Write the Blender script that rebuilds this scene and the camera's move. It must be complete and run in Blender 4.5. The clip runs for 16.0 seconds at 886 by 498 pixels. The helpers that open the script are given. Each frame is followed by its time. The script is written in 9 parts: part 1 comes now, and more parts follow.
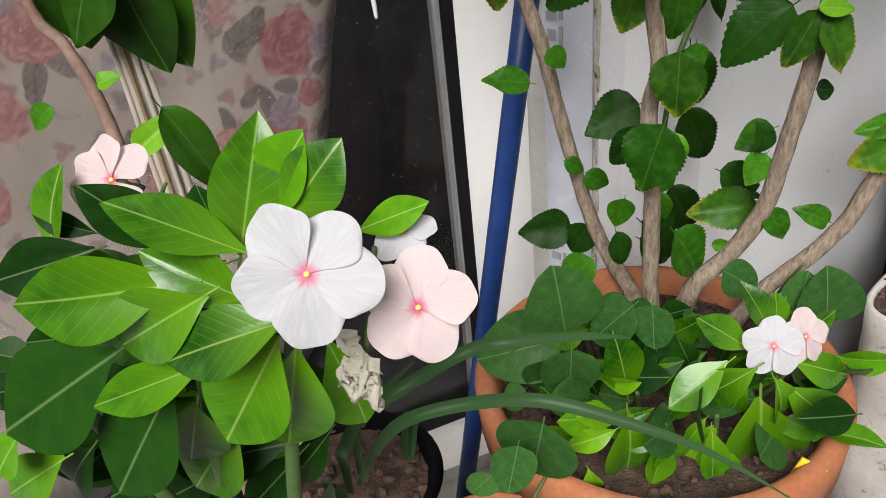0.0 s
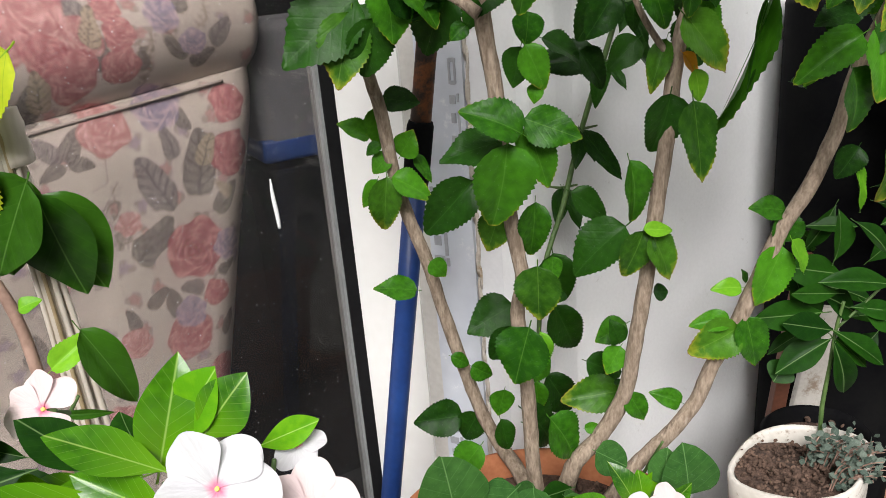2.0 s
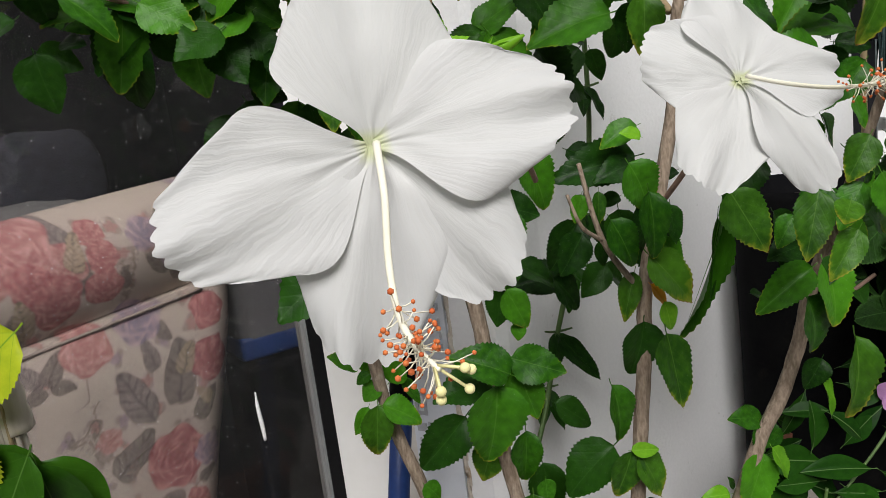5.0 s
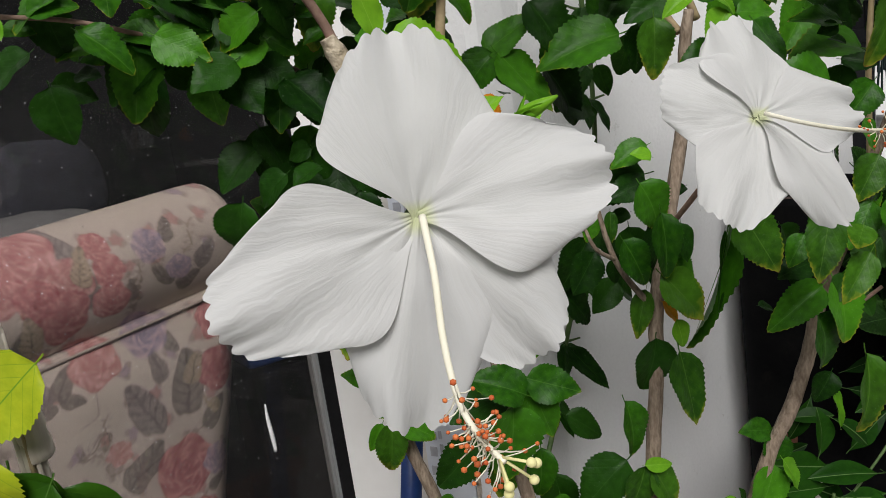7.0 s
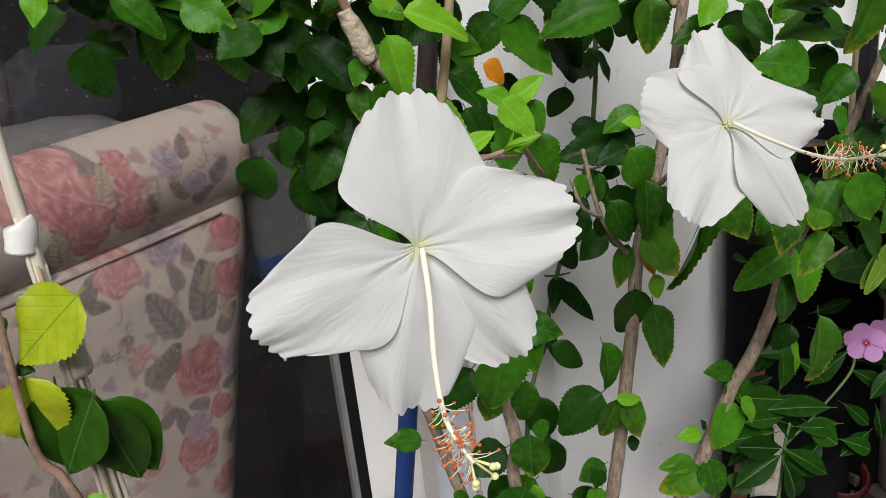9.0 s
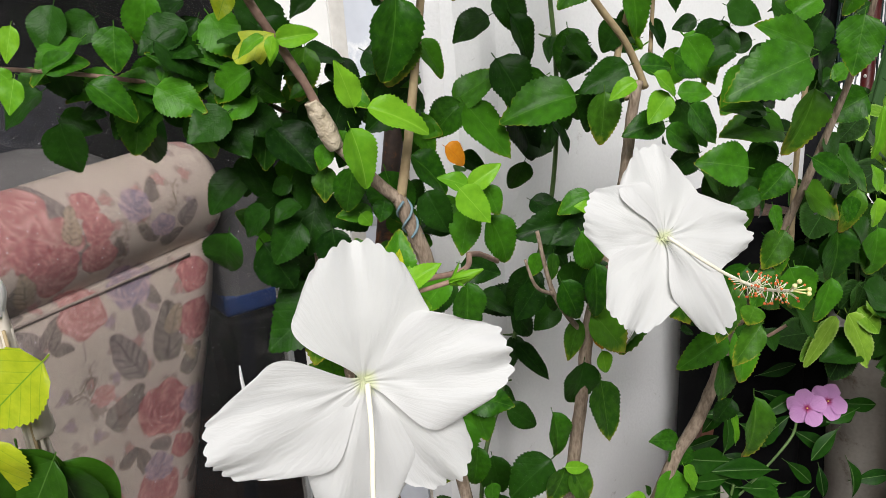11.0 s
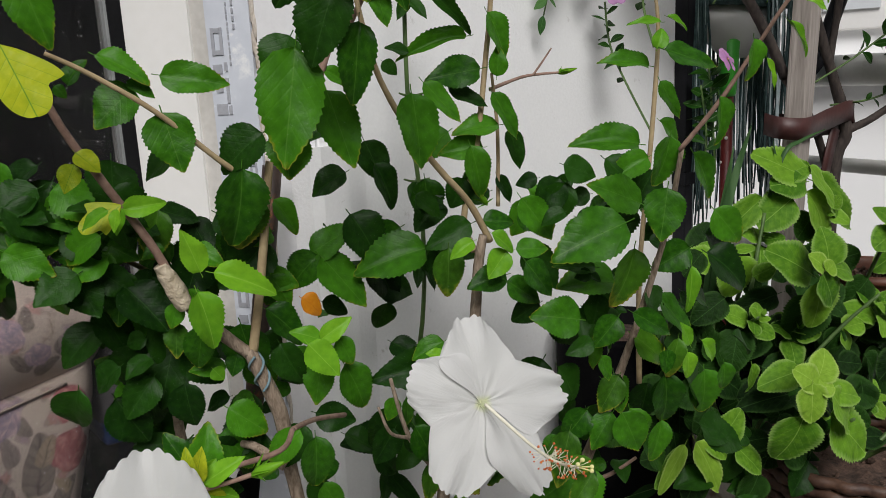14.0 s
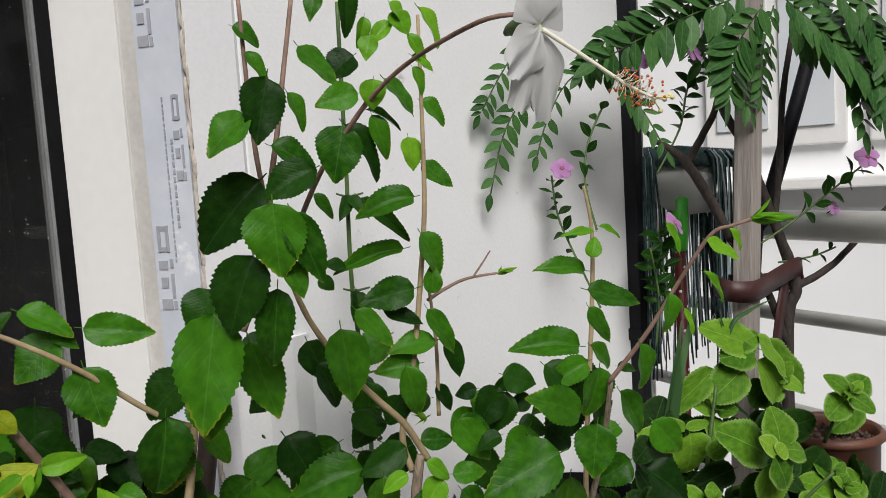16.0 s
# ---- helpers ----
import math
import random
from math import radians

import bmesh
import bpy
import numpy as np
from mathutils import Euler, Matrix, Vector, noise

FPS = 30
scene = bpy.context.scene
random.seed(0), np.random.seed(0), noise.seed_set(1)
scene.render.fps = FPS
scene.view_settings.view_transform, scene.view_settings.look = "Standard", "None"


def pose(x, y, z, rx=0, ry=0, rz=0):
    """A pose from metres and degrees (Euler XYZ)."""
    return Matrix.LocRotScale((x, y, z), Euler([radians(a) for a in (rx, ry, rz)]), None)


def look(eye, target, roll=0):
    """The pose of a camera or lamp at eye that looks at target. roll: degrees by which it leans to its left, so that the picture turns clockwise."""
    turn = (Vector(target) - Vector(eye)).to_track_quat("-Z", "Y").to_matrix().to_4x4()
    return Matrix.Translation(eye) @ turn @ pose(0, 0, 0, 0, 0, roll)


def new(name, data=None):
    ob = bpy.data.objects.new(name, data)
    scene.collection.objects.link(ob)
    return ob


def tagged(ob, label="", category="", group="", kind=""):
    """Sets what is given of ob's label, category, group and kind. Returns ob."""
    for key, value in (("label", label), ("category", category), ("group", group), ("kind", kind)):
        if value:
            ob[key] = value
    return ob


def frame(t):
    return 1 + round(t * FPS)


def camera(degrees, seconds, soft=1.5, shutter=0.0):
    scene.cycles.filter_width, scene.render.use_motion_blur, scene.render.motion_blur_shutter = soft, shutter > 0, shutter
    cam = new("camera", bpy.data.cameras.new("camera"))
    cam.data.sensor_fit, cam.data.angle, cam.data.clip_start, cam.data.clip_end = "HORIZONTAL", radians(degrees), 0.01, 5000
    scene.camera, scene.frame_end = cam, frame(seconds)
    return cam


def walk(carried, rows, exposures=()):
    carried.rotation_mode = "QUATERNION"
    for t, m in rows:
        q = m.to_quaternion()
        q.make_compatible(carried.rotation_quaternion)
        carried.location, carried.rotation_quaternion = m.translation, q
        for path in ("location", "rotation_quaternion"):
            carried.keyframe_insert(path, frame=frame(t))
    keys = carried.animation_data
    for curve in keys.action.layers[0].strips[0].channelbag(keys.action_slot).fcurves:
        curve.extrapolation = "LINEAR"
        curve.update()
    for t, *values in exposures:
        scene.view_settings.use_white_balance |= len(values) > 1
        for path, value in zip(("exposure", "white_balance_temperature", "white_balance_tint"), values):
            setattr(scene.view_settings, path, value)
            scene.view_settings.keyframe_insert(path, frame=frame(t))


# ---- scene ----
cam = camera(58.4, 16.0, soft=0.4)
PATH = [
    (0, (0.02, 0.066, 0.636), (-0.101, 1.742, -0.448), -6.6),
    (0.5, (0.03, 0.063, 0.641), (-0.011, 1.799, -0.351), -6.0),
    (1, (0.035, 0.044, 0.652), (0.068, 1.841, -0.225), -5.6),
    (1.5, (0.035, 0.031, 0.668), (0.134, 1.861, -0.133), -5.3),
    (2, (0.034, 0.012, 0.683), (0.185, 1.875, -0.027), -4.7),
    (2.5, (0.04, 0.001, 0.703), (0.209, 1.878, 0.035), -4.7),
    (3, (0.041, -0.005, 0.715), (0.233, 1.889, 0.104), -4.6),
    (3.5, (0.037, -0.007, 0.731), (0.248, 1.904, 0.182), -4.7),
    (4, (0.037, -0.003, 0.742), (0.27, 1.924, 0.261), -5.3),
    (4.5, (0.031, 0.003, 0.753), (0.298, 1.943, 0.346), -6.4),
    (4.7, (0.027, 0.006, 0.757), (0.306, 1.949, 0.376), -6.9),
    (7, (0.01, 0.008, 0.788), (0.308, 1.943, 0.38), -8.1),
    (7.5, (0.009, -0.006, 0.798), (0.288, 1.914, 0.31), -7.1),
    (8, (0.009, -0.016, 0.809), (0.264, 1.879, 0.224), -6.6),
    (10.3, (0.018, -0.053, 0.882), (0.282, 1.809, 0.202), -5.4),
    (10.5, (0.016, -0.052, 0.883), (0.295, 1.813, 0.216), -5.1),
    (11, (0.026, -0.048, 0.899), (0.345, 1.823, 0.27), -3.8),
    (11.5, (0.04, -0.048, 0.914), (0.416, 1.831, 0.34), -3.1),
    (12, (0.054, -0.053, 0.923), (0.476, 1.824, 0.378), -2.7),
    (12.5, (0.07, -0.065, 0.929), (0.524, 1.814, 0.417), -2.7),
    (13, (0.075, -0.076, 0.935), (0.554, 1.805, 0.45), -2.7),
    (13.5, (0.079, -0.076, 0.941), (0.584, 1.804, 0.481), -2.8),
    (14, (0.081, -0.078, 0.951), (0.618, 1.803, 0.534), -2.8),
    (14.5, (0.084, -0.077, 0.967), (0.666, 1.804, 0.62), -2.9),
    (15, (0.098, -0.08, 0.993), (0.707, 1.806, 0.723), -3.1),
    (15.5, (0.117, -0.082, 1.026), (0.733, 1.807, 0.795), -3.3),
    (16, (0.13, -0.076, 1.056), (0.734, 1.822, 0.873), -3.6),
]
EXPOSURES = [(0.0, 0.0), (1.5, 0.3), (2.5, 0.36), (4.0, -0.15), (4.5, -0.22), (7.0, -0.52), (8.0, -0.52), (10.5, -0.02), (11.5, -0.2), (12.5, -0.48), (13.5, -0.68), (14.5, -0.7), (15.0, -0.72), (16.0, -0.58)]
walk(cam, [(t, look(eye, target, roll)) for t, eye, target, roll in PATH], EXPOSURES)

# ---- world and light: bright overcast day on a balcony ----
world = bpy.data.worlds.new("overcast_sky")
scene.world = world
world.use_nodes = True
wn = world.node_tree.nodes
sky = wn.new("ShaderNodeTexSky")
sky.sky_type = "NISHITA"
sky.sun_disc = False
sky.sun_elevation, sky.sun_rotation = radians(44), radians(189)
sky.air_density, sky.dust_density, sky.ozone_density = 1.0, 4.0, 1.0
soft_sky = wn.new("ShaderNodeHueSaturation")
soft_sky.inputs["Saturation"].default_value = 0.4
world.node_tree.links.new(sky.outputs["Color"], soft_sky.inputs["Color"])
world.node_tree.links.new(soft_sky.outputs["Color"], wn["Background"].inputs["Color"])
wn["Background"].inputs["Strength"].default_value = 0.045
sun = new("sun", bpy.data.lights.new("sun", "SUN"))
sun.data.energy, sun.data.angle, sun.data.color = 4.8, radians(32), (1.0, 0.98, 0.96)
sun.matrix_world = look((-0.5, -3.2, 3.1), (0, 0, 0))

# ---- tools ----
def part(name, bm, material, parent=None, label="", smooth=True):
    """Link a bmesh as one mesh object, under a thing or a part."""
    me = bpy.data.meshes.new(name)
    bm.to_mesh(me)
    bm.free()
    if smooth:
        me.shade_smooth()
    me.materials.append(material)
    ob = new(name, me)
    ob.parent = parent
    if label:
        tagged(ob, label)
    return ob


def thing(name, label, category, at=(0, 0, 0), group="", kind=""):
    ob = new(name)
    ob.empty_display_size = 0.02
    ob.location = at
    return tagged(ob, label, category, group, kind)



def spline(points, steps=6):
    """Catmull-Rom through rows of numbers."""
    rows = [tuple(p) for p in points]
    rows = [rows[0]] + rows + [rows[-1]]
    out = []
    for i in range(1, len(rows) - 2):
        for s in range(steps):
            t = s / steps
            out.append(tuple(0.5 * (2 * b + (c - a) * t + (2 * a - 5 * b + 4 * c - d) * t * t + (3 * b - a - 3 * c + d) * t ** 3)
                             for a, b, c, d in zip(*rows[i - 1:i + 3])))
    out.append(rows[-2])
    return out


def tube(rows, sides=8, steps=5, rough=0.0, bm=None, flat=1.0):
    """A round stem through rows (x, y, z, radius), closed at both ends."""
    bm = bm or bmesh.new()
    rows = spline(rows, steps) if steps > 1 else rows
    rings, side = [], Vector((1, 0.3, 0.1))
    for i, (x, y, z, r) in enumerate(rows):
        a, b = Vector(rows[max(i - 1, 0)][:3]), Vector(rows[min(i + 1, len(rows) - 1)][:3])
        d = (b - a).normalized()
        side = (side - d * side.dot(d)).normalized()
        up = d.cross(side)
        ring = []
        for k in range(sides):
            f = 2 * math.pi * k / sides
            q = r * (1 + rough * noise.noise((x * 90 + k, y * 90, z * 90)))
            ring.append(bm.verts.new(Vector((x, y, z)) + side * math.cos(f) * q + up * math.sin(f) * q * flat))
        rings.append(ring)
    for a, b in zip(rings, rings[1:]):
        for k in range(sides):
            bm.faces.new((a[k], a[(k + 1) % sides], b[(k + 1) % sides], b[k]))
    bm.faces.new(rings[0][::-1])
    bm.faces.new(rings[-1])
    return bm


def lathe(profile, sides=40, wobble=0.0, bm=None):
    """A turned shape round z from rows (radius, height)."""
    bm = bm or bmesh.new()
    rings = []
    for i, (r, z) in enumerate(profile):
        rings.append([bm.verts.new((r * math.cos(f) * (1 + wobble * noise.noise((math.cos(f), math.sin(f), z * 9))),
                                    r * math.sin(f) * (1 + wobble * noise.noise((math.cos(f), math.sin(f), z * 9))), z))
                      for f in (2 * math.pi * k / sides for k in range(sides))])
    for a, b in zip(rings, rings[1:]):
        for k in range(sides):
            bm.faces.new((a[k], a[(k + 1) % sides], b[(k + 1) % sides], b[k]))
    bm.faces.new(rings[0][::-1])
    bm.faces.new(rings[-1])
    return bm


def box(size, at=(0, 0, 0), bevel=0.0, m=None, bm=None):
    bm = bm or bmesh.new()
    made = bmesh.ops.create_cube(bm, size=1, matrix=(m or Matrix.Translation(at)) @ Matrix.Diagonal((*size, 1)))
    if bevel:
        edges = list({e for v in made["verts"] for e in v.link_edges})
        bmesh.ops.bevel(bm, geom=edges, offset=bevel, segments=2, affect="EDGES", profile=0.6)
    return bm


def prism(outline, z0, z1, bm=None):
    """An upright block over a ground outline of (x, y)."""
    bm = bm or bmesh.new()
    low = [bm.verts.new((x, y, z0)) for x, y in outline]
    top = [bm.verts.new((x, y, z1)) for x, y in outline]
    n = len(outline)
    for k in range(n):
        bm.faces.new((low[k], low[(k + 1) % n], top[(k + 1) % n], top[k]))
    bm.faces.new(low[::-1])
    bm.faces.new(top)
    bmesh.ops.recalc_face_normals(bm, faces=bm.faces)
    return bm


# the house wall's own axes: u along the wall to the right, v into the house
CORNER, WALL_U, WALL_V = Vector((0.195, 0.813, 0)), Vector((0.914, 0.406, 0)).normalized(), Vector((-0.406, 0.914, 0)).normalized()


def house(u, v, z=0.0):
    return CORNER + WALL_U * u + WALL_V * v + Vector((0, 0, z))


def house2(u, v):
    p = house(u, v)
    return p.x, p.y


def house_pose(u, v, z):
    return Matrix.Translation(house(u, v, z)) @ Matrix.Rotation(math.atan2(WALL_U.y, WALL_U.x), 4, "Z")

# ---- materials ----
def mat_nodes(name, rough=0.6, metal=0.0, spec=0.5):
    m = bpy.data.materials.new(name)
    m.use_nodes = True
    b = m.node_tree.nodes["Principled BSDF"]
    b.inputs["Roughness"].default_value, b.inputs["Metallic"].default_value = rough, metal
    b.inputs["Specular IOR Level"].default_value = spec
    return m, m.node_tree.nodes, m.node_tree.links, b


def node(nodes, kind, **inputs):
    n = nodes.new(kind)
    for key, value in inputs.items():
        n.inputs[key.replace("_", " ")].default_value = value
    return n


def math_node(nodes, links, op, a, b=None, c=None):
    n = nodes.new("ShaderNodeMath")
    n.operation = op
    for i, v in enumerate((a, b, c)):
        if v is None:
            continue
        if isinstance(v, (int, float)):
            n.inputs[i].default_value = v
        else:
            links.new(v, n.inputs[i])
    return n.outputs[0]


def mix_colour(nodes, links, fac, a, b):
    n = nodes.new("ShaderNodeMix")
    n.data_type = "RGBA"
    for socket, v in ((n.inputs[0], fac), (n.inputs[6], a), (n.inputs[7], b)):
        if isinstance(v, (int, float)):
            socket.default_value = v
        elif isinstance(v, tuple):
            socket.default_value = (*v, 1)
        else:
            links.new(v, socket)
    return n.outputs[2]


def ramp(nodes, links, fac, stops):
    n = nodes.new("ShaderNodeValToRGB")
    while len(n.color_ramp.elements) < len(stops):
        n.color_ramp.elements.new(0.5)
    for e, (pos, col) in zip(n.color_ramp.elements, stops):
        e.position, e.color = pos, (*col, 1)
    links.new(fac, n.inputs[0])
    return n.outputs[0]


def bump(nodes, links, bsdf, height, strength, distance):
    n = node(nodes, "ShaderNodeBump", Strength=strength, Distance=distance)
    links.new(height, n.inputs["Height"])
    links.new(n.outputs[0], bsdf.inputs["Normal"])


def surface(name, a, b, scale=20.0, rough=0.6, metal=0.0, fine=200.0, relief=0.3, depth=0.002, stain=None, stain_scale=6.0, stain_at=0.62, spec=0.5, stretch=None):
    """A surface of two tones with coarse and fine grain, and stains of their own shape."""
    m, n, l, bs = mat_nodes(name, rough, metal, spec)
    co = n.new("ShaderNodeTexCoord").outputs["Object"]
    if stretch:
        mp = n.new("ShaderNodeMapping")
        mp.inputs["Scale"].default_value = stretch
        l.new(co, mp.inputs[0])
        co = mp.outputs[0]
    big = node(n, "ShaderNodeTexNoise", Scale=scale, Detail=5.0)
    small = node(n, "ShaderNodeTexNoise", Scale=fine, Detail=3.0)
    l.new(co, big.inputs["Vector"])
    l.new(co, small.inputs["Vector"])
    both = math_node(n, l, "ADD", math_node(n, l, "MULTIPLY", big.outputs[0], 0.65), math_node(n, l, "MULTIPLY", small.outputs[0], 0.35))
    col = ramp(n, l, both, [(0.35, a), (0.65, b)])
    if stain:
        st = node(n, "ShaderNodeTexNoise", Scale=stain_scale, Detail=8.0, Roughness=0.7)
        l.new(co, st.inputs["Vector"])
        mask = ramp(n, l, st.outputs[0], [(stain_at, (0, 0, 0)), (stain_at + 0.1, (1, 1, 1))])
        col = mix_colour(n, l, mask, col, stain)
    l.new(col, bs.inputs["Base Color"])
    bump(n, l, bs, both, relief, depth)
    return m


def leaf_mat(name, dark, light, vein=(0.35, 0.5, 0.15), vein_gain=0.5, veins=9.0, rough=0.38, brown=0.0, dust=0.0, slant=1.1, side_gain=0.3, rim=None, relief=0.14, spec=0.13, base_tint=None):
    """A leaf blade: midrib and side veins along the blade's own axes, two tones, dust and browned tips."""
    m, n, l, bs = mat_nodes(name, rough, spec=spec)
    co = n.new("ShaderNodeTexCoord").outputs["Object"]
    sep = n.new("ShaderNodeSeparateXYZ")
    l.new(co, sep.inputs[0])
    rnd = n.new("ShaderNodeObjectInfo").outputs["Random"]
    side = math_node(n, l, "ABSOLUTE", sep.outputs[0])
    along = math_node(n, l, "SUBTRACT", sep.outputs[1], math_node(n, l, "MULTIPLY", side, slant))
    wave = math_node(n, l, "PINGPONG", math_node(n, l, "MULTIPLY", along, veins), 0.5)
    lines = ramp(n, l, wave, [(0.008, (1, 1, 1)), (0.04, (0, 0, 0))])
    rib = ramp(n, l, side, [(0.003, (1, 1, 1)), (0.0095, (0, 0, 0))])
    grain = node(n, "ShaderNodeTexNoise", Scale=7.0, Detail=6.0)
    l.new(co, grain.inputs["Vector"])
    tone = math_node(n, l, "ADD", math_node(n, l, "MULTIPLY", grain.outputs[0], 0.6), math_node(n, l, "MULTIPLY", rnd, 0.4))
    col = ramp(n, l, tone, [(0.28, dark), (0.72, light)])
    if base_tint:
        col = mix_colour(n, l, ramp(n, l, math_node(n, l, "ADD", sep.outputs[1], math_node(n, l, "MULTIPLY", grain.outputs[0], 0.4)), [(0.3, (0.75, 0.75, 0.75)), (0.85, (0, 0, 0))]), col, base_tint)
    mark = math_node(n, l, "MULTIPLY", math_node(n, l, "MAXIMUM", rib, math_node(n, l, "MULTIPLY", lines, side_gain)), vein_gain)
    col = mix_colour(n, l, mark, col, vein)
    margin = n.new("ShaderNodeAttribute")
    margin.attribute_name = "rim"
    if rim:
        col = mix_colour(n, l, math_node(n, l, "MULTIPLY", margin.outputs["Fac"], 0.45), col, rim)
    if brown:
        edge = math_node(n, l, "ADD", math_node(n, l, "MULTIPLY", grain.outputs[0], 0.32), math_node(n, l, "MULTIPLY", sep.outputs[1], 0.46))
        edge = math_node(n, l, "ADD", edge, math_node(n, l, "MULTIPLY", margin.outputs["Fac"], 0.17))
        edge = math_node(n, l, "ADD", edge, math_node(n, l, "MULTIPLY", rnd, 0.10))
        col = mix_colour(n, l, ramp(n, l, edge, [(0.70 - 0.14 * brown, (0, 0, 0)), (0.84 - 0.14 * brown, (0.8, 0.8, 0.8))]), col, (0.24, 0.27, 0.02))
        m1 = ramp(n, l, edge, [(0.82 - 0.12 * brown, (0, 0, 0)), (0.90 - 0.12 * brown, (1, 1, 1))])
        col = mix_colour(n, l, m1, col, (0.22, 0.13, 0.03))
    if dust:
        sp = node(n, "ShaderNodeTexNoise", Scale=26.0, Detail=9.0, Roughness=0.8)
        l.new(co, sp.inputs["Vector"])
        m2 = ramp(n, l, sp.outputs[0], [(0.60, (0, 0, 0)), (0.70, (dust, dust, dust))])
        col = mix_colour(n, l, m2, col, (0.42, 0.5, 0.38))
    l.new(col, bs.inputs["Base Color"])
    soft = math_node(n, l, "SMOOTH_MIN", wave, 0.16, 0.1)
    hgt = math_node(n, l, "ADD", math_node(n, l, "MULTIPLY", soft, 0.45), math_node(n, l, "MULTIPLY", grain.outputs[0], 0.6))
    bump(n, l, bs, hgt, relief, 0.01)
    thin = n.new("ShaderNodeBsdfTranslucent")
    l.new(mix_colour(n, l, 0.12, col, (0.25, 0.45, 0.03)), thin.inputs[0])
    mx = node(n, "ShaderNodeMixShader", Fac=0.11)
    l.new(bs.outputs[0], mx.inputs[1])
    l.new(thin.outputs[0], mx.inputs[2])
    l.new(mx.outputs[0], n["Material Output"].inputs[0])
    return m


def petal_mat(name, inner, outer, throat, streak=(0.9, 0.9, 0.9), throat_at=0.12, lines=60.0, rough=0.55, relief=0.22):
    """A petal: fine streaks that fan out from its base, and a tinted throat."""
    m, n, l, bs = mat_nodes(name, rough, spec=0.25)
    co = n.new("ShaderNodeTexCoord").outputs["Object"]
    sep = n.new("ShaderNodeSeparateXYZ")
    l.new(co, sep.inputs[0])
    ang = math_node(n, l, "ARCTAN2", sep.outputs[0], math_node(n, l, "ADD", sep.outputs[1], 0.12))
    warp = node(n, "ShaderNodeTexNoise", Scale=5.0, Detail=3.0)
    l.new(co, warp.inputs["Vector"])
    comb = n.new("ShaderNodeCombineXYZ")
    l.new(math_node(n, l, "MULTIPLY", math_node(n, l, "ADD", ang, math_node(n, l, "MULTIPLY", warp.outputs[0], 0.12)), lines), comb.inputs[0])
    l.new(math_node(n, l, "MULTIPLY", sep.outputs[1], 2.0), comb.inputs[1])
    fan = node(n, "ShaderNodeTexNoise", Scale=1.0, Detail=3.0)
    l.new(comb.outputs[0], fan.inputs["Vector"])
    base = mix_colour(n, l, sep.outputs[1], inner, outer)
    base = mix_colour(n, l, ramp(n, l, fan.outputs[0], [(0.45, (0, 0, 0)), (0.75, (0.45, 0.45, 0.45))]), base, streak)
    deep = ramp(n, l, sep.outputs[1], [(throat_at * 0.4, (1, 1, 1)), (throat_at, (0, 0, 0))])
    l.new(mix_colour(n, l, deep, base, throat), bs.inputs["Base Color"])
    bump(n, l, bs, fan.outputs[0], relief, 0.012)
    thin = n.new("ShaderNodeBsdfTranslucent")
    l.new(base, thin.inputs[0])
    mx = node(n, "ShaderNodeMixShader", Fac=0.3)
    l.new(bs.outputs[0], mx.inputs[1])
    l.new(thin.outputs[0], mx.inputs[2])
    l.new(mx.outputs[0], n["Material Output"].inputs[0])
    return m


def glass_mat():
    m, n, l, bs = mat_nodes("dusty_glass", 0.0)
    bs.inputs["Transmission Weight"].default_value, bs.inputs["IOR"].default_value = 1.0, 1.33
    bs.inputs["Base Color"].default_value = (0.41, 0.395, 0.38, 1)
    co = n.new("ShaderNodeTexCoord").outputs["Object"]
    film = node(n, "ShaderNodeTexNoise", Scale=3.0, Detail=6.0)
    spots = node(n, "ShaderNodeTexVoronoi", Scale=110.0)
    l.new(co, film.inputs["Vector"])
    l.new(co, spots.inputs["Vector"])
    haze = ramp(n, l, film.outputs[0], [(0.38, (0.005, 0.005, 0.005)), (0.8, (0.026, 0.026, 0.026))])
    dots = ramp(n, l, spots.outputs["Distance"], [(0.05, (0.6, 0.6, 0.6)), (0.10, (0, 0, 0))])
    keep = ramp(n, l, spots.outputs["Color"], [(0.42, (0, 0, 0)), (0.5, (1, 1, 1))])
    mask = math_node(n, l, "ADD", haze, math_node(n, l, "MULTIPLY", dots, keep))
    dusty = node(n, "ShaderNodeBsdfDiffuse", Color=(0.6, 0.6, 0.62, 1))
    mx = n.new("ShaderNodeMixShader")
    l.new(mask, mx.inputs[0])
    l.new(bs.outputs[0], mx.inputs[1])
    l.new(dusty.outputs[0], mx.inputs[2])
    l.new(mx.outputs[0], n["Material Output"].inputs[0])
    return m


PLASTER = surface("white_wall_paint", (0.78, 0.78, 0.79), (0.85, 0.85, 0.86), 2.5, 0.7, fine=260, relief=0.6, depth=0.0025, stain=(0.52, 0.5, 0.48), stain_scale=34, stain_at=0.645)
REVEAL = surface("grey_white_reveal", (0.72, 0.72, 0.74), (0.8, 0.8, 0.82), 3, 0.7, fine=180, relief=0.25)
UPVC = surface("white_window_plastic", (0.8, 0.79, 0.77), (0.85, 0.84, 0.83), 4, 0.35, fine=60, relief=0.05)
UPVC_GREY = surface("dirty_window_plastic", (0.5, 0.48, 0.45), (0.66, 0.64, 0.61), 8, 0.5, fine=120, relief=0.1)
FILM = surface("protective_film", (0.56, 0.59, 0.66), (0.67, 0.70, 0.77), 9, 0.25, fine=40, relief=0.15, stain=(0.85, 0.86, 0.88), stain_scale=20, stain_at=0.6)
FILM_INK = surface("grey_film_print", (0.33, 0.34, 0.38), (0.42, 0.43, 0.47), 20, 0.4)
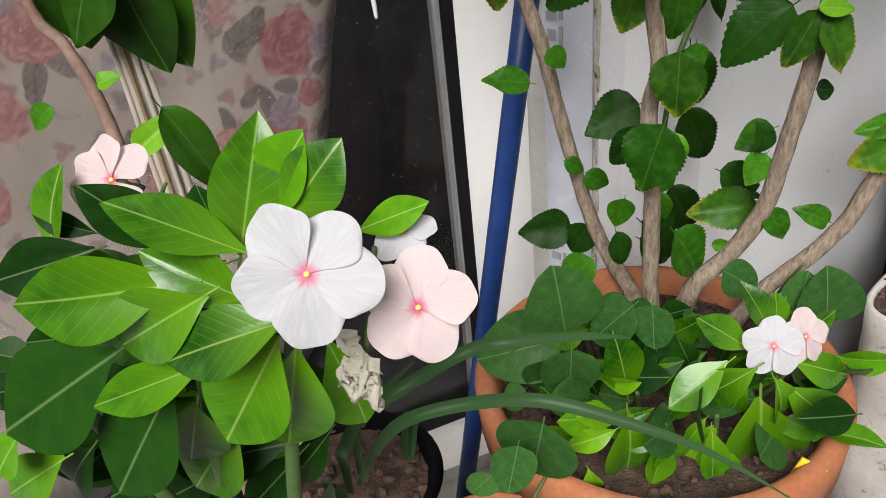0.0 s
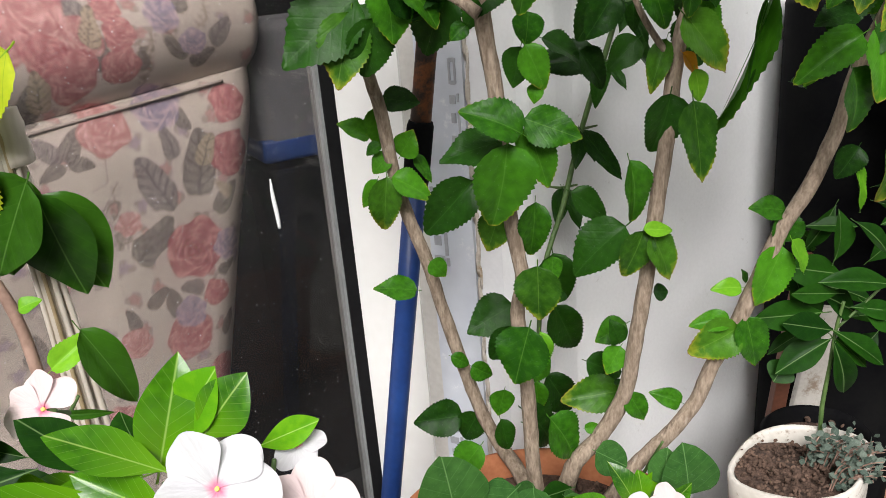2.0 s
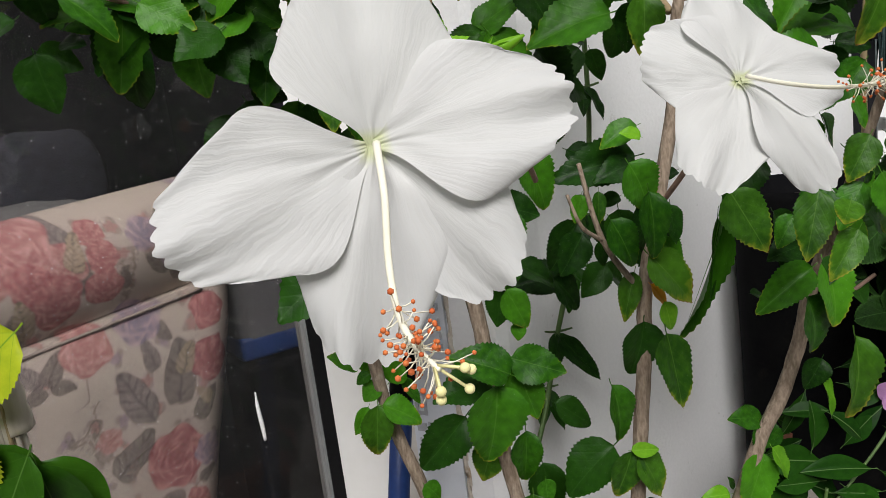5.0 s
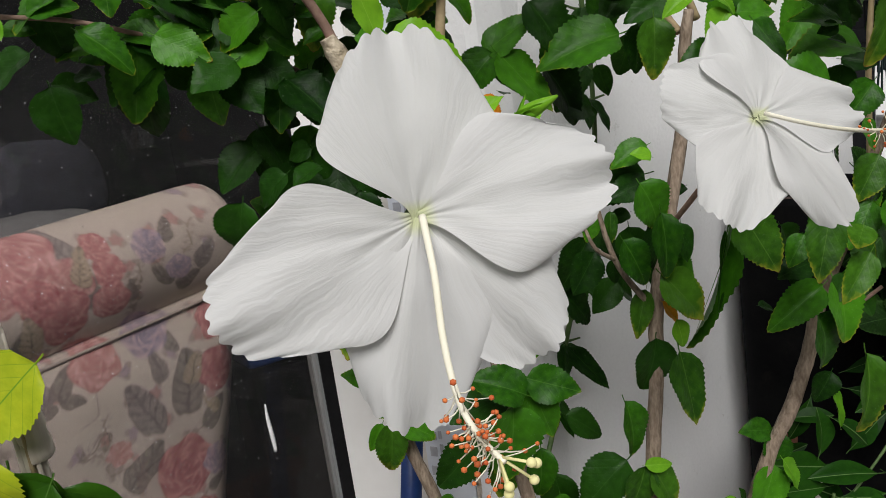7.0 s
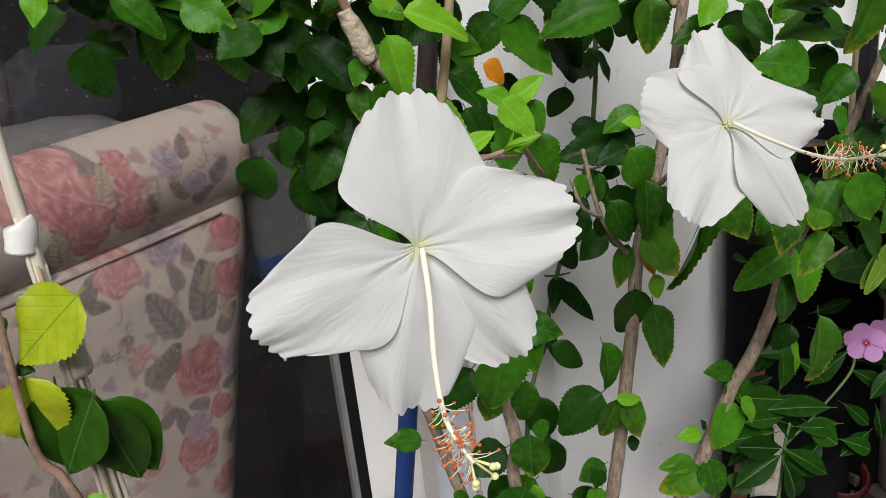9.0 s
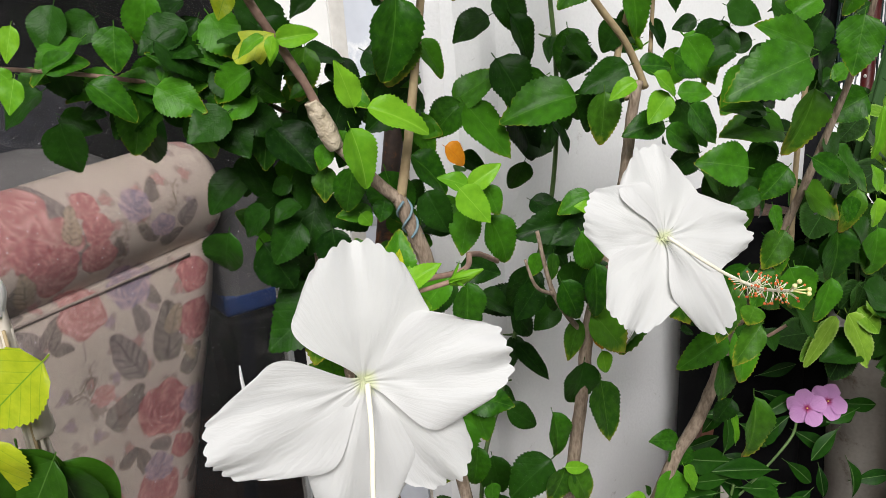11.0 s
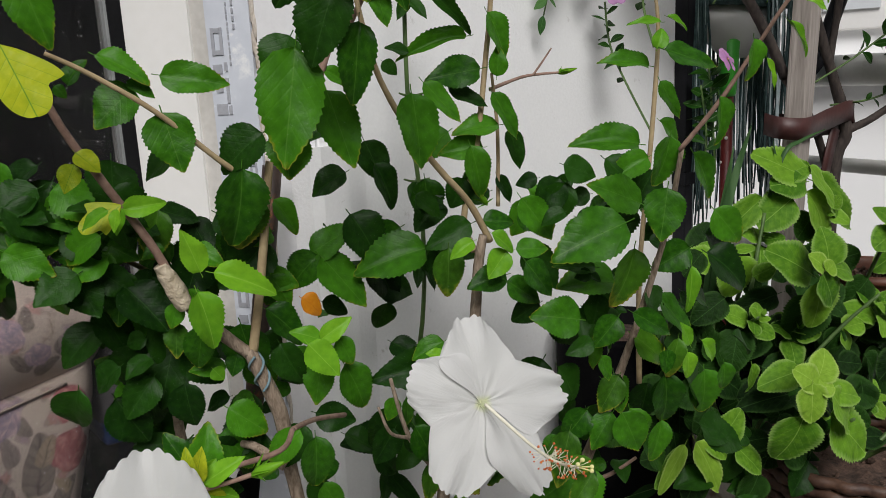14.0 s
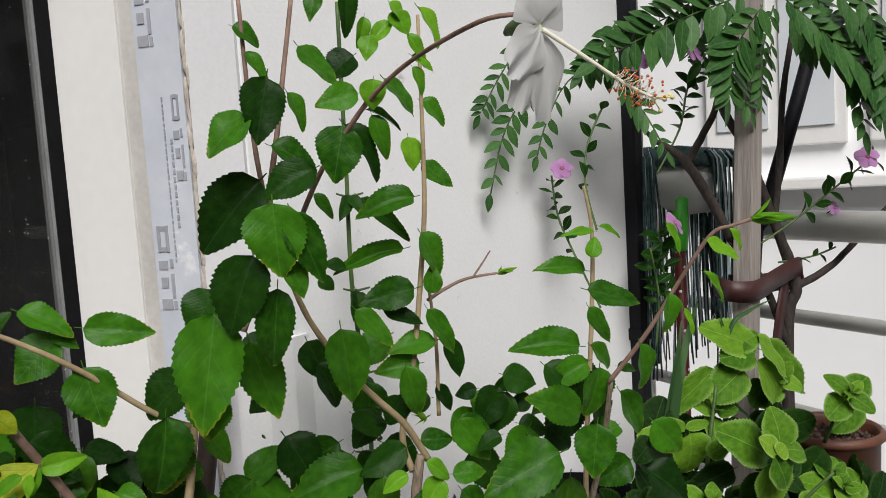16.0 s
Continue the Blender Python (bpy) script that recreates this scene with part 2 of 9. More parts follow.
FOAM = surface("stained_filler", (0.42, 0.36, 0.3), (0.6, 0.55, 0.5), 40, 0.9, fine=300, relief=0.9, depth=0.004, stain=(0.33, 0.24, 0.15), stain_scale=25, stain_at=0.55)
SASH = surface("black_sash", (0.004, 0.004, 0.005), (0.009, 0.009, 0.01), 20, 0.45, relief=0.05, spec=0.2)
SEAL = surface("grey_seal", (0.2, 0.21, 0.21), (0.28, 0.29, 0.29), 30, 0.5)
GLASS = glass_mat()
SCRATCH = surface("white_scratch", (0.75, 0.75, 0.75), (0.85, 0.85, 0.85), 40, 0.7)
# near-black tone standing in for the unlit room, not its real paint
DARK_ROOM = surface("room_darkness_tone", (0.016, 0.016, 0.018), (0.026, 0.026, 0.028), 3, 0.8, spec=0.1)
FLOOR_TILE = surface("grey_floor_tile", (0.26, 0.24, 0.22), (0.36, 0.34, 0.31), 6, 0.55, fine=120, stain=(0.1, 0.08, 0.06), stain_scale=8, stain_at=0.55)
TERRACOTTA = surface("terracotta", (0.34, 0.11, 0.045), (0.47, 0.18, 0.08), 14, 0.85, fine=220, relief=0.5, stain=(0.5, 0.33, 0.24), stain_scale=18, stain_at=0.6)
SOIL = surface("potting_soil", (0.025, 0.014, 0.009), (0.12, 0.07, 0.05), 90, 0.95, fine=500, relief=1.0, depth=0.006)
CRUMB = surface("soil_crumb", (0.03, 0.016, 0.01), (0.14, 0.085, 0.06), 60, 0.95, fine=300)
JUG_PLASTIC = surface("soiled_white_jug_plastic", (0.42, 0.39, 0.345), (0.55, 0.52, 0.48), 26, 0.55, relief=0.2, stain=(0.16, 0.10, 0.06), stain_scale=46, stain_at=0.56)
BLACK_PLASTIC = surface("black_plastic", (0.003, 0.003, 0.004), (0.007, 0.007, 0.007), 20, 0.7, relief=0.1, stain=(0.016, 0.014, 0.012), stain_scale=12, spec=0.04)
WHITE_PLASTIC = surface("weathered_white_plastic", (0.40, 0.37, 0.33), (0.56, 0.53, 0.49), 12, 0.5, relief=0.15, stain=(0.25, 0.19, 0.14), stain_scale=22, stain_at=0.58)
RED_PLASTIC = surface("dark_red_plastic", (0.06, 0.006, 0.006), (0.11, 0.012, 0.01), 14, 0.45, stain=(0.06, 0.04, 0.03), stain_scale=14)
BROWN_PLASTIC = surface("brown_plastic", (0.1, 0.035, 0.02), (0.16, 0.06, 0.035), 20, 0.55, stain=(0.06, 0.04, 0.03), stain_scale=20)
BLUE_PAINT = surface("blue_plastic_sleeve", (0.008, 0.03, 0.13), (0.014, 0.05, 0.2), 12, 0.4, fine=140, relief=0.15, stain=(0.05, 0.09, 0.2), stain_scale=22, stain_at=0.64)
RUST = surface("rusted_steel", (0.025, 0.018, 0.016), (0.07, 0.045, 0.035), 30, 0.6, 0.3, fine=160, relief=0.6, stain=(0.2, 0.07, 0.025), stain_scale=26, stain_at=0.52)
BARK = surface("grey_brown_bark", (0.16, 0.115, 0.08), (0.37, 0.29, 0.22), 260, 0.85, fine=700, relief=1.0, depth=0.003, stain=(0.42, 0.36, 0.30), stain_scale=90, stain_at=0.62, stretch=(1, 1, 0.3))
BARK_DARK = surface("dark_bark", (0.018, 0.013, 0.012), (0.06, 0.045, 0.038), 60, 0.85, fine=240, relief=0.9, depth=0.003, stretch=(1, 1, 0.35))
TWIG = surface("tan_twig", (0.3, 0.22, 0.12), (0.45, 0.35, 0.2), 40, 0.75, fine=200, relief=0.5)
TWIG_RED = surface("red_brown_twig", (0.17, 0.10, 0.075), (0.34, 0.22, 0.17), 40, 0.75, fine=200, relief=0.5)
GREEN_STEM = surface("green_stem", (0.045, 0.09, 0.02), (0.09, 0.16, 0.04), 30, 0.55, relief=0.2)
STAKE = surface("weathered_stake", (0.22, 0.19, 0.17), (0.38, 0.34, 0.31), 90, 0.85, fine=300, relief=1.0, depth=0.004, stain=(0.12, 0.1, 0.09), stain_scale=60, stain_at=0.6, stretch=(1, 1, 0.05))
CANE = surface("pale_split_cane", (0.5, 0.43, 0.35), (0.72, 0.66, 0.58), 40, 0.7, fine=160, relief=0.7, stain=(0.22, 0.17, 0.12), stain_scale=30, stain_at=0.6, stretch=(1, 1, 0.1))
TAPE = surface("crinkled_tape", (0.40, 0.33, 0.23), (0.55, 0.47, 0.36), 90, 0.6, fine=260, relief=1.0, depth=0.005, stain=(0.36, 0.28, 0.2), stain_scale=120, stain_at=0.6)
TAPE_WHITE = surface("white_tape", (0.75, 0.74, 0.72), (0.84, 0.83, 0.81), 40, 0.5, relief=0.5)
BLUE_TIE = surface("blue_tie", (0.1, 0.2, 0.26), (0.2, 0.26, 0.26), 60, 0.7)
STRAP = surface("maroon_strap", (0.035, 0.011, 0.01), (0.065, 0.02, 0.018), 40, 0.5, relief=0.3)
RAIL = surface("cream_rail_paint", (0.68, 0.67, 0.63), (0.76, 0.75, 0.71), 6, 0.4, relief=0.1, stain=(0.45, 0.43, 0.39), stain_scale=15)
FAR_WALL = surface("pale_neighbour_wall", (0.88, 0.88, 0.89), (0.92, 0.92, 0.93), 2, 0.8)
# dark grey chosen to keep reflections and bounce from the added parapet low
PARAPET = surface("grey_cement_render", (0.16, 0.155, 0.15), (0.24, 0.235, 0.225), 5, 0.9, fine=120, relief=0.5)
YARD = surface("pale_yard_paving", (0.30, 0.29, 0.28), (0.42, 0.41, 0.39), 0.8, 0.9, fine=6)
FAR_PANE = surface("pale_far_window", (0.62, 0.65, 0.69), (0.72, 0.75, 0.78), 2, 0.2)
BRICK = surface("brown_brick", (0.16, 0.08, 0.05), (0.28, 0.15, 0.1), 20, 0.9, fine=200, relief=0.6)
BASKET = surface("brown_wicker", (0.035, 0.015, 0.01), (0.10, 0.05, 0.03), 40, 0.6, fine=200, relief=0.6)
HIB = leaf_mat("hibiscus_leaf", (0.012, 0.064, 0.003), (0.056, 0.205, 0.008), vein=(0.12, 0.26, 0.04), vein_gain=0.32, side_gain=0.2, veins=6.5, brown=0.25, dust=0.32, rough=0.4, spec=0.16, relief=0.13)
HIB_BROWN = leaf_mat("hibiscus_leaf_browned", (0.015, 0.060, 0.004), (0.062, 0.180, 0.010), vein=(0.14, 0.26, 0.045), vein_gain=0.32, side_gain=0.2, veins=6.5, brown=1.0, dust=0.3, rough=0.42, spec=0.16, relief=0.13)
# darkened copy of HIB: shade inside the bush is put into this colour
HIB_DARK = leaf_mat("hibiscus_leaf_dark_shaded", (0.004, 0.022, 0.002), (0.017, 0.070, 0.005), vein=(0.04, 0.11, 0.02), vein_gain=0.35, side_gain=0.15, veins=6.5, dust=0.32, rough=0.42, spec=0.12, relief=0.13)
HIB_LIGHT = leaf_mat("hibiscus_leaf_young", (0.089, 0.263, 0.0118), (0.165, 0.38, 0.0184), vein=(0.36, 0.58, 0.1), veins=6.5, vein_gain=0.3, side_gain=0.15, relief=0.08, dust=0.05)
HIB_YELLOW = leaf_mat("hibiscus_leaf_yellowing", (0.22, 0.31, 0.012), (0.42, 0.46, 0.02), vein=(0.08, 0.22, 0.015), vein_gain=0.9, side_gain=0.6, veins=6)
HIB_ORANGE = leaf_mat("hibiscus_leaf_withered", (0.55, 0.18, 0.01), (0.7, 0.3, 0.02), vein=(0.4, 0.12, 0.02))
VINCA = leaf_mat("periwinkle_leaf", (0.012, 0.066, 0.002), (0.066, 0.215, 0.004), vein=(0.36, 0.52, 0.12), vein_gain=0.5, veins=9, rough=0.27, dust=0.08, slant=1.3, side_gain=0.3, relief=0.04, spec=0.4, base_tint=(0.12, 0.29, 0.005))
VINCA_LIGHT = leaf_mat("periwinkle_leaf_young", (0.075, 0.24, 0.005), (0.16, 0.37, 0.008), vein=(0.5, 0.7, 0.2), vein_gain=0.4, veins=9, rough=0.3, slant=1.3, side_gain=0.05, relief=0.04)
# dark periwinkle tone; on under-leaves and back leaves it holds their shade
VINCA_DARK = leaf_mat("periwinkle_leaf_dark_shaded", (0.004, 0.026, 0.002), (0.014, 0.064, 0.004), vein=(0.24, 0.38, 0.14), vein_gain=0.4, veins=11, rough=0.45, slant=1.3, side_gain=0.08, relief=0.04, spec=0.12)
OREGANO = leaf_mat("fleshy_herb_leaf", (0.042, 0.13, 0.006), (0.15, 0.31, 0.022), vein=(0.30, 0.48, 0.10), vein_gain=0.5, veins=6, rough=0.6, rim=(0.36, 0.52, 0.16), relief=0.3, spec=0.12)
OREGANO_LIGHT = leaf_mat("fleshy_herb_leaf_young", (0.13, 0.27, 0.018), (0.25, 0.42, 0.045), vein=(0.42, 0.58, 0.14), vein_gain=0.5, veins=6, rough=0.6, rim=(0.5, 0.62, 0.22), relief=0.4, spec=0.12)
# near-black copy of OREGANO: the herb's inner shade is put into this colour
OREGANO_DARK = leaf_mat("fleshy_herb_leaf_shaded", (0.003, 0.014, 0.002), (0.014, 0.050, 0.005), vein=(0.07, 0.17, 0.04), veins=6, rough=0.6, rim=(0.06, 0.14, 0.03), relief=0.4, spec=0.1)
CURRY = leaf_mat("curry_leaflet", (0.022, 0.075, 0.018), (0.07, 0.17, 0.045), vein=(0.15, 0.27, 0.1), rough=0.4)
BLADE = leaf_mat("strap_leaf", (0.01, 0.036, 0.009), (0.03, 0.085, 0.022), vein=(0.15, 0.25, 0.12), veins=0.0, rough=0.35)
IVY = leaf_mat("heart_leaf", (0.0228, 0.078, 0.0163), (0.0585, 0.156, 0.0325), vein=(0.2, 0.36, 0.13), veins=5, dust=0.45)
WHITE_PETAL = petal_mat("white_hibiscus_petal", (0.69, 0.69, 0.68), (0.715, 0.715, 0.715), (0.64, 0.68, 0.42), streak=(0.70, 0.71, 0.72), throat_at=0.1, lines=30, relief=0.1)
VINCA_WHITE = petal_mat("white_periwinkle_petal", (0.60, 0.59, 0.62), (0.63, 0.62, 0.65), (0.75, 0.22, 0.36), streak=(0.78, 0.78, 0.8), throat_at=0.19, lines=10, relief=0.1)
VINCA_PINK = petal_mat("blush_periwinkle_petal", (0.72, 0.58, 0.59), (0.74, 0.61, 0.61), (0.72, 0.16, 0.28), streak=(0.79, 0.68, 0.66), throat_at=0.19, lines=10, relief=0.1)
VINCA_MAUVE = petal_mat("mauve_periwinkle_petal", (0.52, 0.24, 0.52), (0.60, 0.31, 0.60), (0.30, 0.012, 0.10), streak=(0.64, 0.36, 0.62), throat_at=0.24, lines=20)
WILTED = surface("wilted_petal", (0.62, 0.56, 0.42), (0.8, 0.76, 0.66), 60, 0.8, relief=0.8)
PISTIL = surface("cream_pistil", (0.8, 0.76, 0.6), (0.86, 0.83, 0.7), 30, 0.5)
ANTHER = surface("orange_anther", (0.5, 0.09, 0.02), (0.7, 0.2, 0.05), 200, 0.7)
STIGMA = surface("pale_yellow_stigma", (0.75, 0.7, 0.3), (0.85, 0.8, 0.42), 60, 0.6)
EYE_YELLOW = surface("yellow_flower_eye", (0.8, 0.65, 0.1), (0.85, 0.75, 0.2), 60, 0.6)
YELLOW_LABEL = surface("yellow_plastic_tag", (0.8, 0.55, 0.02), (0.85, 0.6, 0.04), 10, 0.4)
HIB_SMOOTH = leaf_mat("glossy_hibiscus_leaf", (0.0116, 0.045, 0.00324), (0.0291, 0.096, 0.00648), vein=(0.12, 0.24, 0.05), vein_gain=0.4, veins=5, rough=0.3, side_gain=0.15, relief=0.12, spec=0.16)
YELLOW_LOBED = leaf_mat("yellowing_lobed_leaf", (0.26, 0.36, 0.015), (0.46, 0.50, 0.022), vein=(0.10, 0.26, 0.02), vein_gain=0.9, side_gain=0.5, veins=5)
MOP_STRING = surface("dark_green_mop_string", (0.02, 0.045, 0.045), (0.07, 0.12, 0.12), 90, 0.9, fine=400, relief=0.8)
MOP_PALE = surface("pale_mop_string", (0.3, 0.38, 0.4), (0.45, 0.52, 0.53), 90, 0.9)
PIPING = surface("cream_piping", (0.34, 0.28, 0.26), (0.44, 0.37, 0.34), 60, 0.9, fine=700)
DARK_GREY = surface("dark_grey_cloth", (0.10, 0.10, 0.11), (0.15, 0.15, 0.16), 10, 0.8, spec=0.1)
BLANKET = surface("grey_blanket", (0.16, 0.16, 0.165), (0.26, 0.26, 0.27), 14, 0.95, fine=220, relief=0.8, depth=0.004)
NAVY = surface("navy_pile_cloth", (0.012, 0.013, 0.022), (0.045, 0.047, 0.07), 60, 0.95, fine=260, relief=1.0, depth=0.004)
MAUVE_CLOTH = surface("dusty_mauve_cloth", (0.10, 0.075, 0.09), (0.17, 0.13, 0.15), 20, 0.95, fine=220, relief=0.6)
GREEN_PLASTIC = surface("bright_green_plastic", (0.05, 0.4, 0.03), (0.08, 0.5, 0.05), 10, 0.4)
METAL_BLACK = surface("black_painted_metal", (0.006, 0.006, 0.008), (0.014, 0.014, 0.017), 20, 0.55, relief=0.15, spec=0.15)
SILVER_LEAF = leaf_mat("silvery_leaf", (0.05, 0.075, 0.06), (0.13, 0.16, 0.13), vein=(0.3, 0.34, 0.3), rough=0.6)

# ---- the setting ----
FLOOR_Z = -0.25
REV = Vector((-0.12, 0.21, 0)).normalized()            # the splayed reveal, in wall axes


def reveal(s, out=0.0):
    """Ground point at s metres along the reveal from the wall's corner, out metres proud of it."""
    n = Vector((-REV.y, REV.x, 0))
    return house2(REV.x * s + n.x * out, REV.y * s + n.y * out)


tagged(part("floor", box((4.0, 4.4, 0.1), (-0.78, 0.5, FLOOR_Z - 0.051)), FLOOR_TILE, smooth=False), "grey tiled balcony floor with dirt stains", "floor", kind="structure")
# wall right of the window, with a rounded outer corner and a thicker plinth
wall = [house2(0.004, -0.0), house2(0.72, 0.0), house2(0.72, 0.26), reveal(0.27, -0.06), reveal(0.27), reveal(0.004)]
tagged(part("wall_house", prism(wall, FLOOR_Z, 2.5), PLASTER, smooth=False), "white painted plaster house wall with specks", "wall", kind="structure")
plinth = [house2(0.0, -0.008), house2(0.035, -0.007), house2(0.07, 0.002), house2(0.0, 0.002), reveal(0.034, 0.0), reveal(0.030, 0.010), reveal(0.004, 0.012)]
tagged(part("trim_plinth", prism(plinth, FLOOR_Z, 0.885), PLASTER, smooth=False), "rough white plaster build-up at the foot of the wall corner", "plaster", kind="structure")
tagged(part("trim_reveal", prism([reveal(0.0, 0.003), reveal(0.062, 0.003), reveal(0.062, -0.004), reveal(0.0, -0.004)], FLOOR_Z, 2.5), REVEAL, smooth=False), "grey-white painted window reveal", "reveal", kind="structure")
bm = bmesh.new()
rng = random.Random(4)
for k in range(150):
    z = FLOOR_Z + 0.03 + k * 0.0165
    s = 0.064 + rng.uniform(-0.002, 0.002)
    x, y = reveal(s, 0.002)
    bmesh.ops.create_icosphere(bm, subdivisions=1, radius=1, matrix=Matrix.Translation((x, y, z)) @ Matrix.Diagonal((0.0035 * rng.uniform(0.6, 1.3), 0.0032, 0.02, 1)))
tagged(part("trim_filler", bm, FOAM), "brown-stained filler bead beside the window frame", "filler", kind="structure")

# window: fixed white frame along the reveal, film strip, black sash, glass
window = tagged(thing("window_1", "black-framed sliding glass door in a white plastic frame", "window", house(-0.12, 0.2, FLOOR_Z)), kind="structure")


def wpart(name, bm, m, label="", smooth=False, parent=None):
    bm.transform(Matrix.Translation(-window.location))
    return part(name, bm, m, parent or window, label, smooth)


wpart("window_frame", prism([reveal(0.148, 0.006), reveal(0.257, 0.006), reveal(0.257, -0.04), reveal(0.148, -0.04)], FLOOR_Z, 2.4), UPVC, "white plastic outer frame")
wpart("frame_lip", prism([reveal(0.126, 0.002), reveal(0.148, 0.002), reveal(0.148, -0.03), reveal(0.126, -0.03)], FLOOR_Z, 2.4), UPVC_GREY, "dirty grey frame lip")
film = wpart("film_strip", prism([reveal(0.068, 0.005), reveal(0.126, 0.005), reveal(0.126, -0.02), reveal(0.068, -0.02)], FLOOR_Z, 2.4), FILM, "glossy pale protective film with grey print")
# printed marks on the film: bars in repeated groups
ink = bmesh.new()
rot = Matrix.Rotation(math.atan2(reveal(0.1)[1] - reveal(0)[1], reveal(0.1)[0] - reveal(0)[0]), 4, "Z")


def ink_bar(s, z, w, h):
    x, y = reveal(s, 0.0056)
    box((w, 0.0012, h), m=Matrix.Translation((x, y, z)) @ rot, bm=ink)


for z0, s0 in ((1.27, 0.112), (0.975, 0.112), (0.68, 0.112), (0.385, 0.112), (0.09, 0.112), (1.12, 0.08), (0.825, 0.08), (0.53, 0.08)):
    far = s0 < 0.1
    k = 0.6 if far else 1.0
    for ds, dz, w, h in ((0.006, 0.03, 0.004, 0.03), (0.0, 0.042, 0.009, 0.005), (-0.005, 0.03, 0.004, 0.03), (0.0, 0.018, 0.009, 0.005),
                         (0.003, 0.0, 0.012, 0.01), (-0.008, 0.002, 0.004, 0.01), (0.003, -0.02, 0.009, 0.012), (-0.008, -0.024, 0.004, 0.028),
                         (0.002, -0.045, 0.014, 0.012), (-0.009, -0.046, 0.004, 0.01)):
        ink_bar(s0 + ds * k, z0 + dz, w * k, h * (0.9 if far else 1))
for k in range(26):
    ink_bar(0.097, 0.98 + k * 0.0072, 0.0016, 0.0035 + 0.0016 * (k % 3))
for k in range(12):
    ink_bar(0.089, 1.02 + k * 0.0085, 0.0026, 0.0055)
wpart("printed_bars", ink, FILM_INK, "grey printed bars", parent=None)

sash_l = [house2(-0.14, 0.205), house2(-0.118, 0.205), house2(-0.118, 0.24), house2(-0.14, 0.24)]
wpart("sash_stile", prism(sash_l, FLOOR_Z + 0.05, 2.4), SASH, "black sash stile")
wpart("seal", prism([house2(-0.1435, 0.207), house2(-0.14, 0.207), house2(-0.14, 0.235), house2(-0.1435, 0.235)], FLOOR_Z + 0.05, 2.4), SEAL, "grey rubber seal")
wpart("bottom_rail", prism([house2(-1.4, 0.2), house2(-0.118, 0.2), house2(-0.118, 0.245), house2(-1.4, 0.245)], FLOOR_Z, FLOOR_Z + 0.05), SASH, "black bottom rail")
wpart("track", prism([house2(-1.4, 0.12), house2(-0.13, 0.12), house2(-0.13, 0.2), house2(-1.4, 0.2)], FLOOR_Z, FLOOR_Z + 0.025), UPVC_GREY, "grey sliding track")
wpart("top_rail", prism([house2(-1.4, 0.2), house2(-0.118, 0.2), house2(-0.118, 0.245), house2(-1.4, 0.245)], 2.4, 2.5), SASH, "black top rail")
wpart("far_stile", prism([house2(-1.42, 0.2), house2(-1.38, 0.2), house2(-1.38, 0.245), house2(-1.42, 0.245)], FLOOR_Z, 2.5), SASH)
pane = wpart("pane", prism([house2(-1.38, 0.218), house2(-0.1425, 0.218), house2(-0.1425, 0.224), house2(-1.38, 0.224)], FLOOR_Z + 0.05, 2.4), GLASS, "dusty spotted glass pane")
pane.visible_shadow = False
p0, p1 = house(-0.2125, 0.2165, 0.446), house(-0.2105, 0.2165, 0.384)
wpart("scratch", tube([(*p0, 0.0008), (*(p0 + (p1 - p0) * 0.3 + WALL_U * -0.0008), 0.0022), (*(p0 + (p1 - p0) * 0.7), 0.0026), (*p1, 0.0018)], 6, 4, flat=0.4), SCRATCH, "white paint scratch on the glass", True)

# the dim room behind the glass; its darkness is put into near-black surfaces
room = bmesh.new()
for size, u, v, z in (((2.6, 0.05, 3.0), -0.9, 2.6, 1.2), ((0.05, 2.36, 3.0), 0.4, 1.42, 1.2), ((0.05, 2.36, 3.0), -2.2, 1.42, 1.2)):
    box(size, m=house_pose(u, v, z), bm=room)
tagged(part("wall_room", room, DARK_ROOM, smooth=False), "room walls behind the glass, coloured near black as gloom", "wall", kind="structure")
tagged(part("floor_room", box((2.6, 2.36, 0.04), m=house_pose(-0.9, 1.42, FLOOR_Z)), DARK_ROOM, smooth=False), "room floor behind the glass, coloured near black as gloom", "floor", kind="structure")
tagged(part("ceiling_room", box((2.6, 2.36, 0.05), m=house_pose(-0.9, 1.42, 2.53)), DARK_ROOM, smooth=False), "room ceiling behind the glass, coloured near black as gloom", "ceiling", kind="structure")
tagged(part("wall_beside_window", prism([house2(-2.2, 0.0), house2(-1.42, 0.0), house2(-1.42, 0.26), house2(-2.2, 0.26)], FLOOR_Z, 2.5), PLASTER, smooth=False), "white painted wall beyond the glass door", "wall", kind="structure")

# unseen slab, added to block overhead sky light and deepen shade in the plants
tagged(part("ceiling", box((3.9, 1.35, 0.1), (-0.78, 0.825, 2.62)), REVEAL, smooth=False), "unseen slab added over the balcony to cut sky light", "ceiling", kind="structure")

# black drain post at the end of the wall
post = thing("drain_post", "black painted metal post against the wall's end", "post", house(0.70, -0.012, FLOOR_Z))
bm = box((0.024, 0.024, 2.4), (0, 0, 1.2), 0.003)
box((0.03, 0.03, 0.02), (0, 0, 1.02), 0.002, bm=bm)
part("post_bar", bm, METAL_BLACK, post, smooth=False).rotation_euler.z = math.atan2(WALL_U.y, WALL_U.x)
bm = box((0.006, 0.026, 2.4), (0.016, 0.004, 1.2), 0.001)
part("post_edge", bm, SEAL, post, smooth=False).rotation_euler.z = math.atan2(WALL_U.y, WALL_U.x)

# railing of the balcony
railing = thing("railing", "cream painted tubular balcony railing", "railing", (1.13, 1.0, FLOOR_Z))
D = Vector((0.038, -0.19, 0)).normalized()
R0 = Vector((1.115, 1.075, 0))


